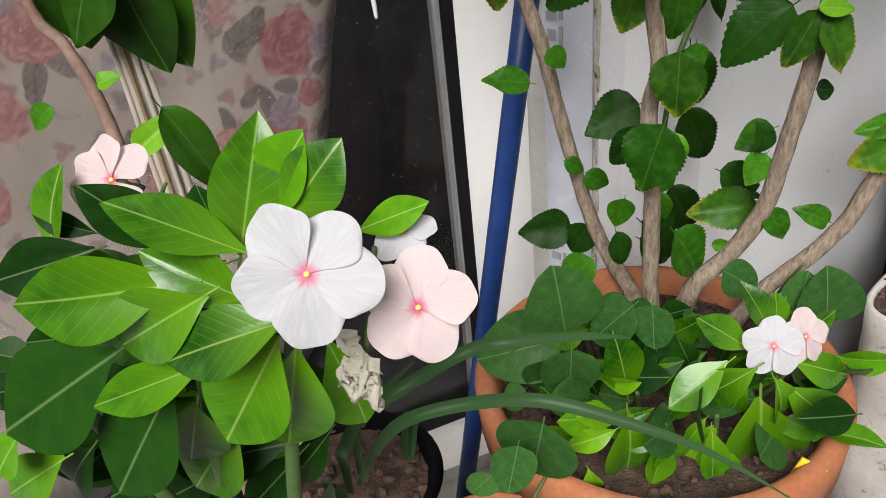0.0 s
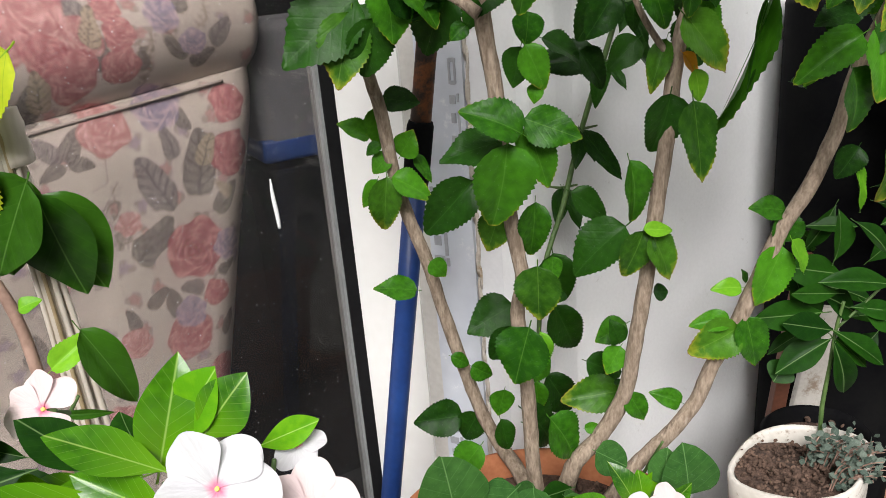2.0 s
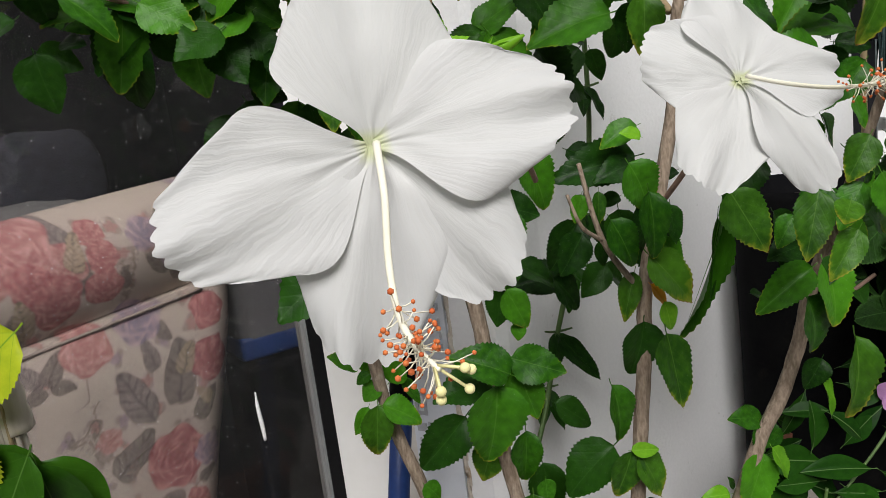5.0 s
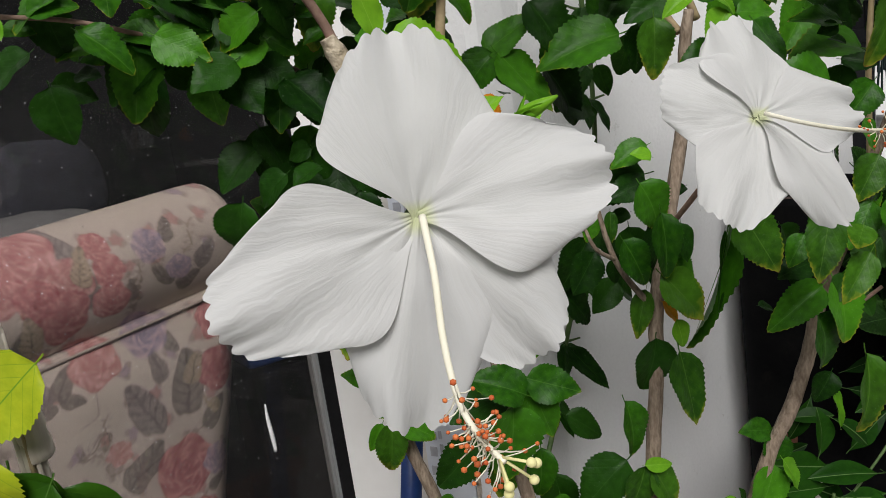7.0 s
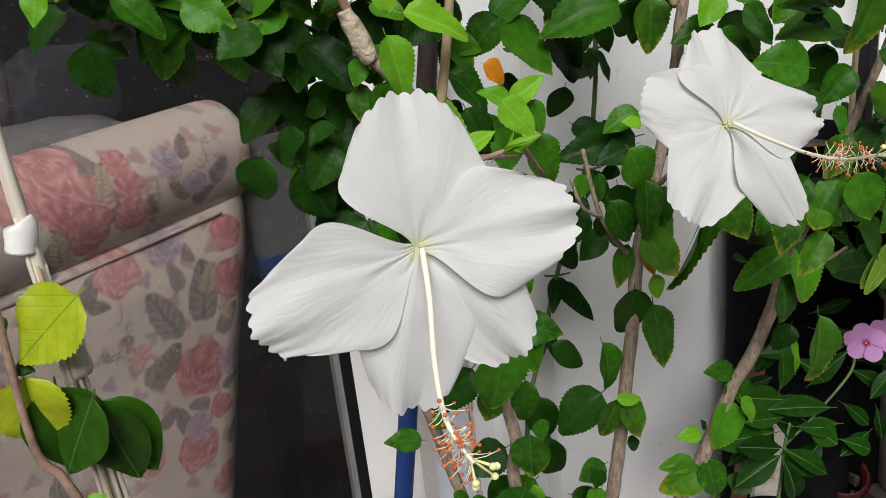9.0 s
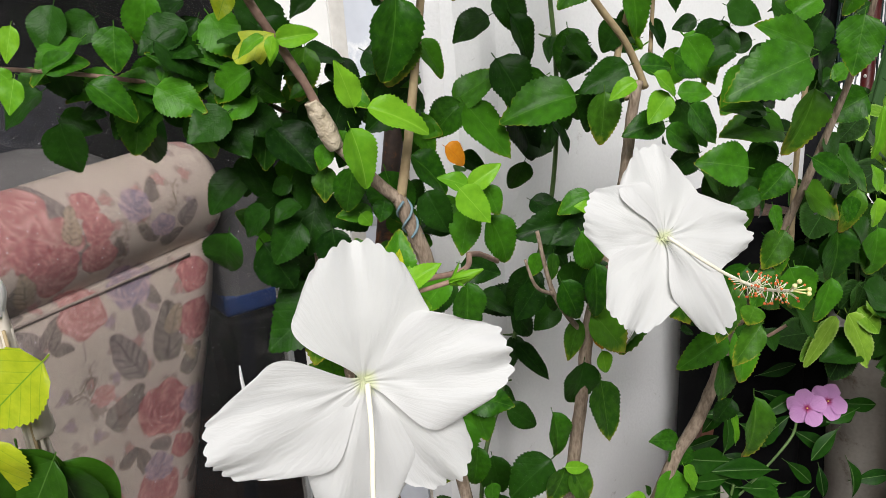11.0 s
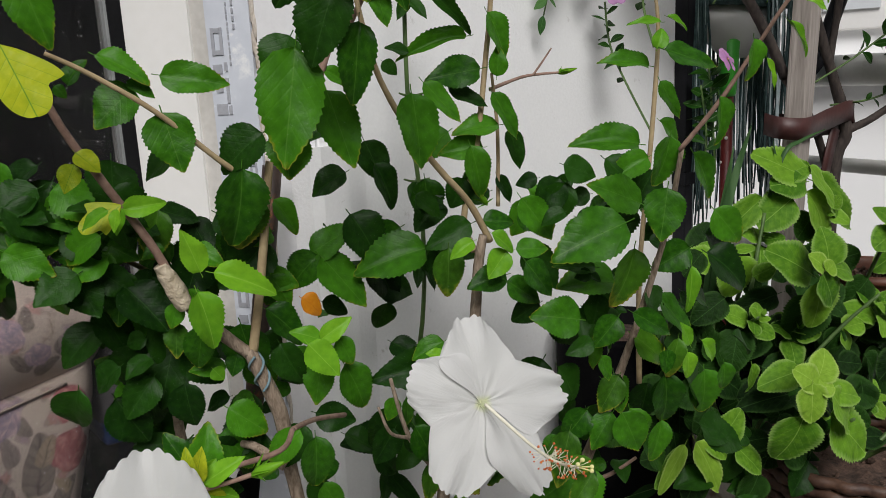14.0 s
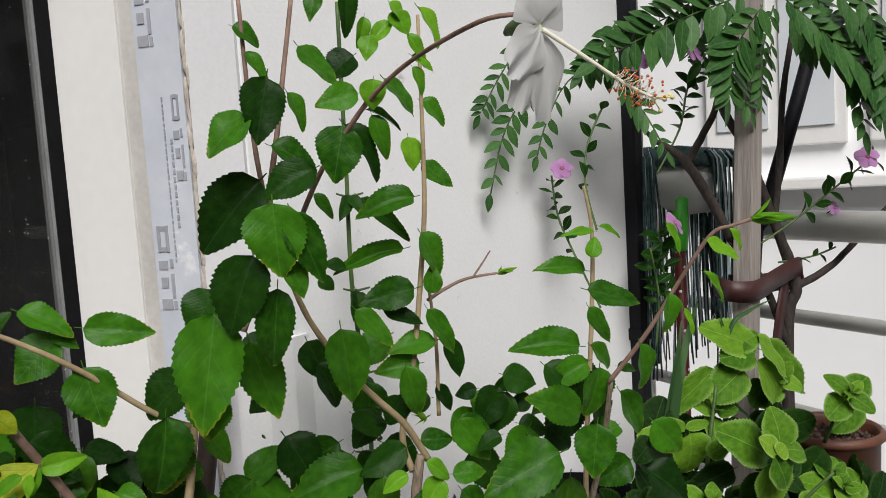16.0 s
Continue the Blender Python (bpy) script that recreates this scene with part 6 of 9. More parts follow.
leaf(bush, "h", (0.397, 0.500, 0.748), (0.375, 0.495, 0.726), 0.73, jitter=0.28)
leaf(bush, "d", (0.395, 0.530, 0.761), (0.387, 0.525, 0.732), 0.67, jitter=0.28)
leaf(bush, "b", (0.411, 0.500, 0.730), (0.445, 0.493, 0.702), 0.78, jitter=0.28)
leaf(bush, "b", (0.436, 0.470, 0.733), (0.427, 0.464, 0.700), 0.50, jitter=0.28)
leaf(bush, "h", (0.430, 0.480, 0.699), (0.434, 0.473, 0.653), 0.60, jitter=0.28)
leaf(bush, "h", (0.384, 0.470, 0.676), (0.400, 0.464, 0.639), 0.77, jitter=0.28)
leaf(bush, "d", (0.387, 0.510, 0.690), (0.411, 0.505, 0.665), 0.74, jitter=0.28)
leaf(bush, "h", (0.392, 0.530, 0.641), (0.418, 0.525, 0.615), 0.80, jitter=0.28)
leaf(bush, "h", (0.421, 0.470, 0.663), (0.413, 0.464, 0.626), 0.48, jitter=0.28)
leaf(bush, "d", (0.253, 0.600, 0.655), (0.256, 0.593, 0.615), 0.72, jitter=0.28)
leaf(bush, "d", (0.225, 0.620, 0.647), (0.201, 0.612, 0.611), 0.66, jitter=0.28)
leaf(bush, "d", (0.262, 0.570, 0.665), (0.270, 0.562, 0.619), 0.66, jitter=0.28)
leaf(bush, "h", (0.272, 0.570, 0.633), (0.292, 0.565, 0.606), 0.67, jitter=0.28)
leaf(bush, "h", (-0.024, 0.500, 1.035), (-0.012, 0.489, 0.985), 0.56, jitter=0.28)
leaf(bush, "yl", (-0.030, 0.450, 0.984), (-0.013, 0.438, 0.942), 0.98, jitter=0.15)
leaf(bush, "h", (0.010, 0.544, 0.980), (0.046, 0.536, 0.966), 0.55, jitter=0.28)
leaf(bush, "h", (0.052, 0.538, 0.964), (0.099, 0.529, 0.957), 0.47, jitter=0.28)
leaf(bush, "h", (-0.013, 0.560, 0.960), (-0.004, 0.556, 0.979), 0.77, jitter=0.28)
leaf(bush, "h", (0.032, 0.550, 0.956), (0.002, 0.542, 0.930), 0.75, jitter=0.28)
leaf(bush, "h", (-0.020, 0.550, 0.960), (-0.013, 0.548, 0.952), 0.77, jitter=0.28)
leaf(bush, "h", (0.028, 0.550, 0.961), (0.047, 0.545, 0.950), 0.52, jitter=0.28)
leaf(bush, "h", (0.051, 0.525, 0.938), (0.061, 0.517, 0.895), 0.71, jitter=0.28)
leaf(bush, "d", (0.120, 0.540, 0.918), (0.086, 0.533, 0.898), 0.92, jitter=0.28)
leaf(bush, "h", (0.102, 0.524, 0.894), (0.097, 0.514, 0.838), 0.64, jitter=0.28)
leaf(bush, "y", (-0.008, 0.520, 0.914), (0.007, 0.516, 0.901), 0.81, jitter=0.28)
leaf(bush, "y", (-0.010, 0.520, 0.906), (-0.019, 0.516, 0.887), 0.67, jitter=0.28)
leaf(bush, "yl", (0.017, 0.520, 0.875), (-0.012, 0.513, 0.861), 0.79, jitter=0.28)
leaf(bush, "l", (0.017, 0.520, 0.873), (0.010, 0.516, 0.855), 0.49, jitter=0.28)
leaf(bush, "l", (0.017, 0.525, 0.871), (0.044, 0.520, 0.876), 0.52, jitter=0.28)
leaf(bush, "h", (0.141, 0.458, 0.976), (0.126, 0.444, 0.899), 0.50, jitter=0.28)
leaf(bush, "h", (0.135, 0.470, 0.921), (0.129, 0.464, 0.890), 0.94, jitter=0.28)
leaf(bush, "d", (0.143, 0.500, 0.986), (0.123, 0.493, 0.955), 0.84, jitter=0.28)
leaf(bush, "d", (0.183, 0.529, 1.061), (0.136, 0.518, 1.018), 0.62, jitter=0.28)
leaf(bush, "h", (0.180, 0.420, 1.046), (0.180, 0.412, 1.001), 0.76, jitter=0.28)
leaf(bush, "h", (0.191, 0.420, 1.040), (0.207, 0.412, 0.995), 0.44, jitter=0.28)
leaf(bush, "h", (0.189, 0.425, 1.009), (0.195, 0.421, 0.985), 0.61, jitter=0.28)
leaf(bush, "d", (0.167, 0.440, 1.013), (0.146, 0.431, 0.967), 0.70, jitter=0.28)
leaf(bush, "h", (0.181, 0.443, 0.990), (0.174, 0.434, 0.941), 0.49, jitter=0.28)
leaf(bush, "h", (0.164, 0.493, 0.948), (0.179, 0.483, 0.892), 0.52, jitter=0.28)
leaf(bush, "h", (0.236, 0.533, 0.942), (0.243, 0.523, 0.884), 0.62, jitter=0.28)
leaf(bush, "d", (0.238, 0.755, 0.892), (0.256, 0.746, 0.848), 0.69, jitter=0.28)
leaf(bush, "d", (0.246, 0.750, 0.868), (0.272, 0.741, 0.823), 0.52, jitter=0.28)
leaf(bush, "h", (0.326, 0.618, 1.039), (0.275, 0.610, 1.035), 0.50, jitter=0.28)
leaf(bush, "d", (0.290, 0.680, 1.040), (0.338, 0.668, 0.998), 0.25, jitter=0.28)
leaf(bush, "h", (0.321, 0.650, 0.990), (0.257, 0.640, 0.986), 0.30, jitter=0.28)
leaf(bush, "h", (0.314, 0.593, 0.959), (0.262, 0.585, 0.953), 0.56, jitter=0.28)
leaf(bush, "h", (0.325, 0.600, 1.007), (0.345, 0.593, 0.971), 0.58, jitter=0.28)
leaf(bush, "h", (0.332, 0.600, 0.952), (0.334, 0.595, 0.978), 0.66, jitter=0.28)
leaf(bush, "h", (0.256, 0.570, 0.950), (0.286, 0.562, 0.916), 0.42, jitter=0.28)
leaf(bush, "d", (0.286, 0.600, 0.945), (0.321, 0.593, 0.927), 0.41, jitter=0.28)
leaf(bush, "h", (0.327, 0.600, 0.938), (0.351, 0.592, 0.897), 0.40, jitter=0.28)
leaf(bush, "h", (0.332, 0.600, 0.909), (0.288, 0.593, 0.910), 0.54, jitter=0.28)
leaf(bush, "d", (0.354, 0.630, 0.903), (0.364, 0.623, 0.865), 0.44, jitter=0.28)
leaf(bush, "h", (0.298, 0.580, 0.894), (0.310, 0.572, 0.850), 0.53, jitter=0.28)
leaf(bush, "h", (0.316, 0.600, 0.890), (0.277, 0.594, 0.891), 0.57, jitter=0.28)
leaf(bush, "d", (0.340, 0.630, 0.860), (0.354, 0.625, 0.834), 0.48, jitter=0.28)
leaf(bush, "h", (0.372, 0.632, 0.844), (0.407, 0.623, 0.803), 0.62, jitter=0.28)
leaf(bush, "h", (0.307, 0.580, 0.826), (0.336, 0.575, 0.827), 0.66, jitter=0.28)
leaf(bush, "d", (0.298, 0.600, 0.863), (0.284, 0.595, 0.839), 0.82, jitter=0.28)
leaf(bush, "d", (0.315, 0.600, 0.865), (0.296, 0.596, 0.853), 1.00, jitter=0.28)
leaf(bush, "d", (0.265, 0.650, 0.977), (0.244, 0.646, 0.985), 0.71, jitter=0.28)
leaf(bush, "d", (0.240, 0.650, 0.970), (0.253, 0.647, 0.958), 0.80, jitter=0.28)
leaf(bush, "h", (0.171, 0.550, 0.963), (0.192, 0.546, 0.953), 0.50, jitter=0.28)
leaf(bush, "d", (0.186, 0.600, 0.932), (0.158, 0.593, 0.907), 0.67, jitter=0.28)
leaf(bush, "h", (0.487, 0.622, 0.880), (0.424, 0.613, 0.897), 0.49, jitter=0.28)
leaf(bush, "h", (0.484, 0.600, 0.869), (0.445, 0.594, 0.856), 0.62, jitter=0.28)
leaf(bush, "h", (0.462, 0.575, 0.829), (0.406, 0.567, 0.855), 0.54, jitter=0.28)
leaf(bush, "h", (0.425, 0.468, 0.900), (0.416, 0.462, 0.862), 0.69, jitter=0.28)
leaf(bush, "h", (0.410, 0.447, 0.863), (0.401, 0.441, 0.823), 0.78, jitter=0.28)
leaf(bush, "h", (0.421, 0.431, 0.890), (0.442, 0.426, 0.857), 0.49, jitter=0.28)
leaf(bush, "h", (0.422, 0.403, 0.931), (0.429, 0.398, 0.899), 0.50, jitter=0.28)
leaf(bush, "h", (0.432, 0.381, 0.968), (0.434, 0.377, 0.942), 0.63, jitter=0.28)
leaf(bush, "h", (0.408, 0.450, 0.965), (0.451, 0.444, 0.952), 0.44, jitter=0.28)
leaf(bush, "h", (0.435, 0.500, 0.942), (0.452, 0.495, 0.911), 0.45, jitter=0.28)
leaf(bush, "h", (0.435, 0.500, 0.910), (0.457, 0.496, 0.892), 0.51, jitter=0.28)
leaf(bush, "h", (0.442, 0.470, 0.898), (0.459, 0.468, 0.894), 0.55, jitter=0.28)
leaf(bush, "h", (0.496, 0.620, 0.955), (0.447, 0.613, 0.969), 0.44, jitter=0.28)
leaf(bush, "l", (0.493, 0.600, 0.970), (0.498, 0.597, 0.988), 0.82, jitter=0.28)
leaf(bush, "l", (0.497, 0.600, 0.994), (0.462, 0.595, 0.997), 0.28, jitter=0.28)
leaf(bush, "l", (0.503, 0.600, 0.999), (0.527, 0.596, 0.990), 0.28, jitter=0.28)
leaf(bush, "l", (0.438, 0.390, 1.015), (0.450, 0.386, 0.993), 0.31, jitter=0.28)
leaf(bush, "l", (0.470, 0.390, 1.000), (0.496, 0.386, 0.986), 0.43, jitter=0.28)
leaf(bush, "l", (0.489, 0.390, 1.007), (0.501, 0.387, 0.992), 0.37, jitter=0.28)
leaf(bush, "l", (0.466, 0.390, 0.979), (0.487, 0.386, 0.958), 0.21, jitter=0.28)
leaf(bush, "l", (0.450, 0.390, 0.955), (0.458, 0.387, 0.934), 0.23, jitter=0.28)
leaf(bush, "d", (0.422, 0.490, 0.775), (0.425, 0.486, 0.749), 0.98, jitter=0.28)
leaf(bush, "l", (0.434, 0.450, 0.799), (0.433, 0.444, 0.761), 0.32, jitter=0.28)
leaf(bush, "l", (0.414, 0.420, 0.746), (0.405, 0.417, 0.766), 0.56, jitter=0.28)
leaf(bush, "l", (0.424, 0.420, 0.748), (0.440, 0.417, 0.731), 0.56, jitter=0.28)
leaf(bush, "l", (0.409, 0.416, 0.742), (0.412, 0.413, 0.721), 0.62, jitter=0.28)
leaf(bush, "h", (0.401, 0.430, 0.741), (0.398, 0.427, 0.722), 0.71, jitter=0.28)
leaf(bush, "h", (0.466, 0.450, 0.714), (0.469, 0.447, 0.689), 0.57, jitter=0.28)
leaf(bush, "h", (0.482, 0.500, 0.688), (0.484, 0.494, 0.646), 0.80, jitter=0.28)
leaf(bush, "d", (0.438, 0.490, 0.692), (0.435, 0.485, 0.657), 0.72, jitter=0.28)
leaf(bush, "h", (0.401, 0.488, 0.669), (0.411, 0.482, 0.629), 0.68, jitter=0.28)
leaf(bush, "b", (0.392, 0.490, 0.699), (0.372, 0.485, 0.671), 0.70, jitter=0.28)
leaf(bush, "h", (0.386, 0.490, 0.667), (0.363, 0.485, 0.640), 0.60, jitter=0.28)
leaf(bush, "h", (0.366, 0.470, 0.728), (0.372, 0.467, 0.706), 0.60, jitter=0.28)
leaf(bush, "h", (0.367, 0.500, 0.669), (0.345, 0.495, 0.647), 0.77, jitter=0.28)
leaf(bush, "d", (0.350, 0.520, 0.703), (0.370, 0.515, 0.672), 0.79, jitter=0.28)
leaf(bush, "d", (0.492, 0.520, 0.626), (0.539, 0.513, 0.596), 0.67, jitter=0.28)
leaf(bush, "d", (0.374, 0.500, 0.729), (0.348, 0.496, 0.724), 0.62, jitter=0.28)
leaf(bush, "h", (0.174, 0.550, 1.178), (0.194, 0.546, 1.168), 0.76, jitter=0.28)
leaf(bush, "h", (0.181, 0.550, 1.159), (0.200, 0.544, 1.137), 0.48, jitter=0.28)
leaf(bush, "d", (0.191, 0.500, 1.133), (0.180, 0.491, 1.086), 0.62, jitter=0.28)
leaf(bush, "h", (0.176, 0.500, 1.107), (0.144, 0.493, 1.084), 0.76, jitter=0.28)
leaf(bush, "h", (0.211, 0.550, 1.128), (0.226, 0.544, 1.101), 0.53, jitter=0.28)
leaf(bush, "h", (0.212, 0.480, 1.151), (0.237, 0.473, 1.123), 0.55, jitter=0.28)
leaf(bush, "d", (0.265, 0.550, 1.155), (0.242, 0.546, 1.141), 0.91, jitter=0.28)
leaf(bush, "h", (0.238, 0.420, 1.111), (0.211, 0.415, 1.106), 0.61, jitter=0.28)
leaf(bush, "h", (0.186, 0.460, 1.083), (0.217, 0.454, 1.071), 0.56, jitter=0.28)
leaf(bush, "d", (0.210, 0.440, 1.066), (0.177, 0.434, 1.053), 0.73, jitter=0.28)
leaf(bush, "h", (0.227, 0.420, 1.091), (0.218, 0.414, 1.057), 0.73, jitter=0.28)
leaf(bush, "d", (0.244, 0.500, 1.098), (0.274, 0.492, 1.064), 0.40, jitter=0.28)
leaf(bush, "h", (0.265, 0.500, 1.104), (0.276, 0.494, 1.073), 0.46, jitter=0.28)
leaf(bush, "l", (0.244, 0.400, 1.117), (0.242, 0.397, 1.100), 0.92, jitter=0.28)
leaf(bush, "h", (0.276, 0.500, 1.130), (0.299, 0.494, 1.105), 0.55, jitter=0.28)
leaf(bush, "h", (0.339, 0.620, 1.125), (0.364, 0.615, 1.108), 0.60, jitter=0.28)
leaf(bush, "l", (0.325, 0.620, 1.093), (0.329, 0.615, 1.063), 0.69, jitter=0.28)
leaf(bush, "h", (0.336, 0.620, 1.069), (0.364, 0.614, 1.046), 0.50, jitter=0.28)
leaf(bush, "l", (0.241, 0.400, 1.154), (0.238, 0.397, 1.137), 0.50, jitter=0.28)
leaf(bush, "l", (0.244, 0.400, 1.144), (0.239, 0.397, 1.128), 0.67, jitter=0.28)
leaf(bush, "l", (0.257, 0.400, 1.151), (0.241, 0.397, 1.138), 0.50, jitter=0.28)
leaf(bush, "l", (0.260, 0.400, 1.158), (0.267, 0.397, 1.143), 0.89, jitter=0.28)
leaf(bush, "l", (0.275, 0.400, 1.160), (0.291, 0.396, 1.139), 0.60, jitter=0.28)
leaf(bush, "l", (0.267, 0.400, 1.144), (0.279, 0.396, 1.126), 0.42, jitter=0.28)
leaf(bush, "l", (0.269, 0.400, 1.131), (0.283, 0.397, 1.122), 0.46, jitter=0.28)
leaf(bush, "l", (0.269, 0.400, 1.124), (0.277, 0.397, 1.109), 0.48, jitter=0.28)
leaf(bush, "l", (0.257, 0.400, 1.163), (0.267, 0.398, 1.153), 1.00, jitter=0.28)
leaf(bush, "d", (0.273, 0.600, 1.220), (0.274, 0.593, 1.182), 0.43, jitter=0.28)
leaf(bush, "h", (0.240, 0.550, 1.207), (0.231, 0.545, 1.181), 0.53, jitter=0.28)
leaf(bush, "d", (0.261, 0.500, 1.108), (0.288, 0.495, 1.099), 0.22, jitter=0.28)
leaf(bush, "h", (0.218, 0.500, 1.049), (0.232, 0.496, 1.032), 0.44, jitter=0.28)
# small, mostly dark leaves in the depth of the bush; their colour carries its shade
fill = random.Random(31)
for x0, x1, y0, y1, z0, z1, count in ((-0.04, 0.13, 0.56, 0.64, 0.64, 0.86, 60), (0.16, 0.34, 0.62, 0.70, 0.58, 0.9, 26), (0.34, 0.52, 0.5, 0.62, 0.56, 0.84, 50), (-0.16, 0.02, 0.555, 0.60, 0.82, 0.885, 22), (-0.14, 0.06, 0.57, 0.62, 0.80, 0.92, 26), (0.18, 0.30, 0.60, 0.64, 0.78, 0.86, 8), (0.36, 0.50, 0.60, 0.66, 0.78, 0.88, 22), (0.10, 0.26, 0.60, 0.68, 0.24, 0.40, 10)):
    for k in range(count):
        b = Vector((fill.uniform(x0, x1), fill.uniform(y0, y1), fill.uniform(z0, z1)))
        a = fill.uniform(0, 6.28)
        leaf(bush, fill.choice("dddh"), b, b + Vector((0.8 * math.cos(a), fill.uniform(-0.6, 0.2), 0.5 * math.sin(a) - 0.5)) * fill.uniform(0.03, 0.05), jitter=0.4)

# its white flowers
hibiscus_flower((0.040, 0.240, 0.750), (-0.149, -0.968, 0.204), (0.171, 0.178, 0.969),
                [(210, 0.067, 0.045, 0.30), (97, 0.0555, 0.049, 0.12), (16, 0.058, 0.043, 0.10), (-46, 0.056, 0.042, 0.05), (269, 0.064, 0.044, 0.02)],
                [(0.0405, 0.237, 0.7505), (0.0395, 0.222, 0.737), (0.0365, 0.201, 0.723), (0.0358, 0.184, 0.7135), (0.038, 0.174, 0.708), (0.0415, 0.167, 0.7045)],
                "fully open white hibiscus flower with orange-tipped pistil", 3)
hibiscus_flower((0.229, 0.365, 0.751), (0.10, -0.93, 0.35), (0.138, 0.315, 0.939),
                [(160, 0.049, 0.045, 0.02), (93, 0.055, 0.049, -0.06), (8, 0.060, 0.043, 0.02), (246, 0.057, 0.046, 0.10), (-54, 0.066, 0.036, 0.16)],
                [(0.229, 0.361, 0.752), (0.235, 0.338, 0.747), (0.240, 0.312, 0.744), (0.244, 0.288, 0.745), (0.247, 0.268, 0.751)],
                "open white hibiscus flower with pistil hanging sideways", 40)
hibiscus_flower((0.292, 0.262, 1.122), (0.25, -0.9, -0.1), (0.087, 0.068, 0.994),
                [(262, 0.040, 0.024, 0.1), (285, 0.044, 0.020, 0.0), (235, 0.030, 0.022, 0.2), (60, 0.018, 0.024, 0.2), (120, 0.018, 0.024, 0.2)],
                [(0.292, 0.262, 1.120), (0.312, 0.258, 1.106), (0.33, 0.256, 1.094), (0.346, 0.255, 1.086)],
                "half-closed drooping white hibiscus flower on a twig", 80)

# ---- periwinkle close to the camera ----
pot("plastic_pot", "plain black plastic pot of the flowering periwinkle", (-0.09, 0.31, FLOOR_Z + 0.30), 0.075, 0.055, 0.16, BLACK_PLASTIC, 0.004, 0.012, 8, 0.02)
crate = thing("wooden_crate", "plain brown wooden crate under the pots", "crate", (-0.095, 0.40, FLOOR_Z))
for k in range(3):
    part("slat", box((0.20, 0.012, 0.075), (0, -0.14, 0.05 + 0.1 * k), 0.002), STAKE, crate, smooth=False)
    part("slat", box((0.20, 0.012, 0.075), (0, 0.14, 0.05 + 0.1 * k), 0.002), STAKE, crate, smooth=False)
part("top_board", box((0.22, 0.30, 0.012), (0, 0, 0.293), 0.002), STAKE, crate, smooth=False)
vinca = thing("periwinkle", "lush periwinkle with glossy green leaves and pale flowers", "plant", (-0.09, 0.31, FLOOR_Z + 0.44))
stem(vinca, [(-0.09, 0.31, 0.18, 0.004), (-0.085, 0.31, 0.30, 0.0036), (-0.065, 0.30, 0.42, 0.003), (-0.045, 0.285, 0.485, 0.0024)], GREEN_STEM)
stem(vinca, [(-0.09, 0.31, 0.20, 0.004), (-0.11, 0.31, 0.34, 0.0034), (-0.10, 0.31, 0.45, 0.003), (-0.115, 0.325, 0.50, 0.002)], GREEN_STEM)
stem(vinca, [(-0.09, 0.31, 0.20, 0.004), (-0.13, 0.30, 0.36, 0.0034), (-0.16, 0.30, 0.45, 0.0026)], GREEN_STEM)
leaf(vinca, "v", (-0.066, 0.293, 0.493), (-0.050, 0.287, 0.537), 0.54, jitter=0.3)
leaf(vinca, "vl", (-0.057, 0.296, 0.505), (-0.039, 0.292, 0.536), 0.57, jitter=0.3)
leaf(vinca, "v", (-0.046, 0.292, 0.507), (-0.028, 0.288, 0.533), 0.68, jitter=0.3)
leaf(vinca, "vl", (-0.026, 0.300, 0.495), (-0.000, 0.296, 0.506), 0.42, jitter=0.3)
leaf(vinca, "v", (-0.060, 0.285, 0.498), (-0.097, 0.276, 0.528), 0.38, jitter=0.3)
leaf(vinca, "v", (-0.061, 0.279, 0.483), (-0.090, 0.272, 0.508), 0.46, jitter=0.3)
leaf(vinca, "vd", (-0.092, 0.306, 0.488), (-0.117, 0.299, 0.522), 0.45, jitter=0.3)
leaf(vinca, "v", (-0.082, 0.277, 0.494), (-0.139, 0.267, 0.494), 0.49, jitter=0.3)
leaf(vinca, "v", (-0.072, 0.271, 0.493), (-0.112, 0.264, 0.475), 0.54, jitter=0.3)
leaf(vinca, "v", (-0.045, 0.265, 0.485), (-0.089, 0.258, 0.478), 0.50, jitter=0.3)
leaf(vinca, "v", (-0.053, 0.273, 0.472), (-0.082, 0.266, 0.429), 0.58, jitter=0.3)
leaf(vinca, "v", (-0.052, 0.283, 0.459), (-0.065, 0.276, 0.403), 0.54, jitter=0.3)
leaf(vinca, "v", (-0.080, 0.273, 0.463), (-0.124, 0.266, 0.451), 0.40, jitter=0.3)
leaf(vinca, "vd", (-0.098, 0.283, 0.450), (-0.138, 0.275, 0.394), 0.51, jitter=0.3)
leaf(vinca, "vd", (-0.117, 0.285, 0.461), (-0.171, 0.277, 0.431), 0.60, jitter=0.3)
leaf(vinca, "v", (-0.103, 0.300, 0.420), (-0.115, 0.296, 0.385), 0.78, jitter=0.3)
leaf(vinca, "v", (-0.093, 0.311, 0.398), (-0.127, 0.305, 0.357), 0.60, jitter=0.3)
leaf(vinca, "vl", (-0.047, 0.306, 0.443), (-0.032, 0.299, 0.396), 0.51, jitter=0.3)
leaf(vinca, "v", (-0.151, 0.325, 0.481), (-0.143, 0.321, 0.517), 0.55, jitter=0.3)
leaf(vinca, "vd", (-0.131, 0.325, 0.488), (-0.153, 0.321, 0.499), 0.38, jitter=0.3)
leaf(vinca, "vd", (-0.126, 0.311, 0.489), (-0.167, 0.304, 0.482), 0.53, jitter=0.3)
leaf(vinca, "v", (-0.168, 0.300, 0.393), (-0.204, 0.296, 0.374), 0.57, jitter=0.3)
leaf(vinca, "vl", (-0.174, 0.290, 0.418), (-0.192, 0.288, 0.398), 0.68, jitter=0.3)
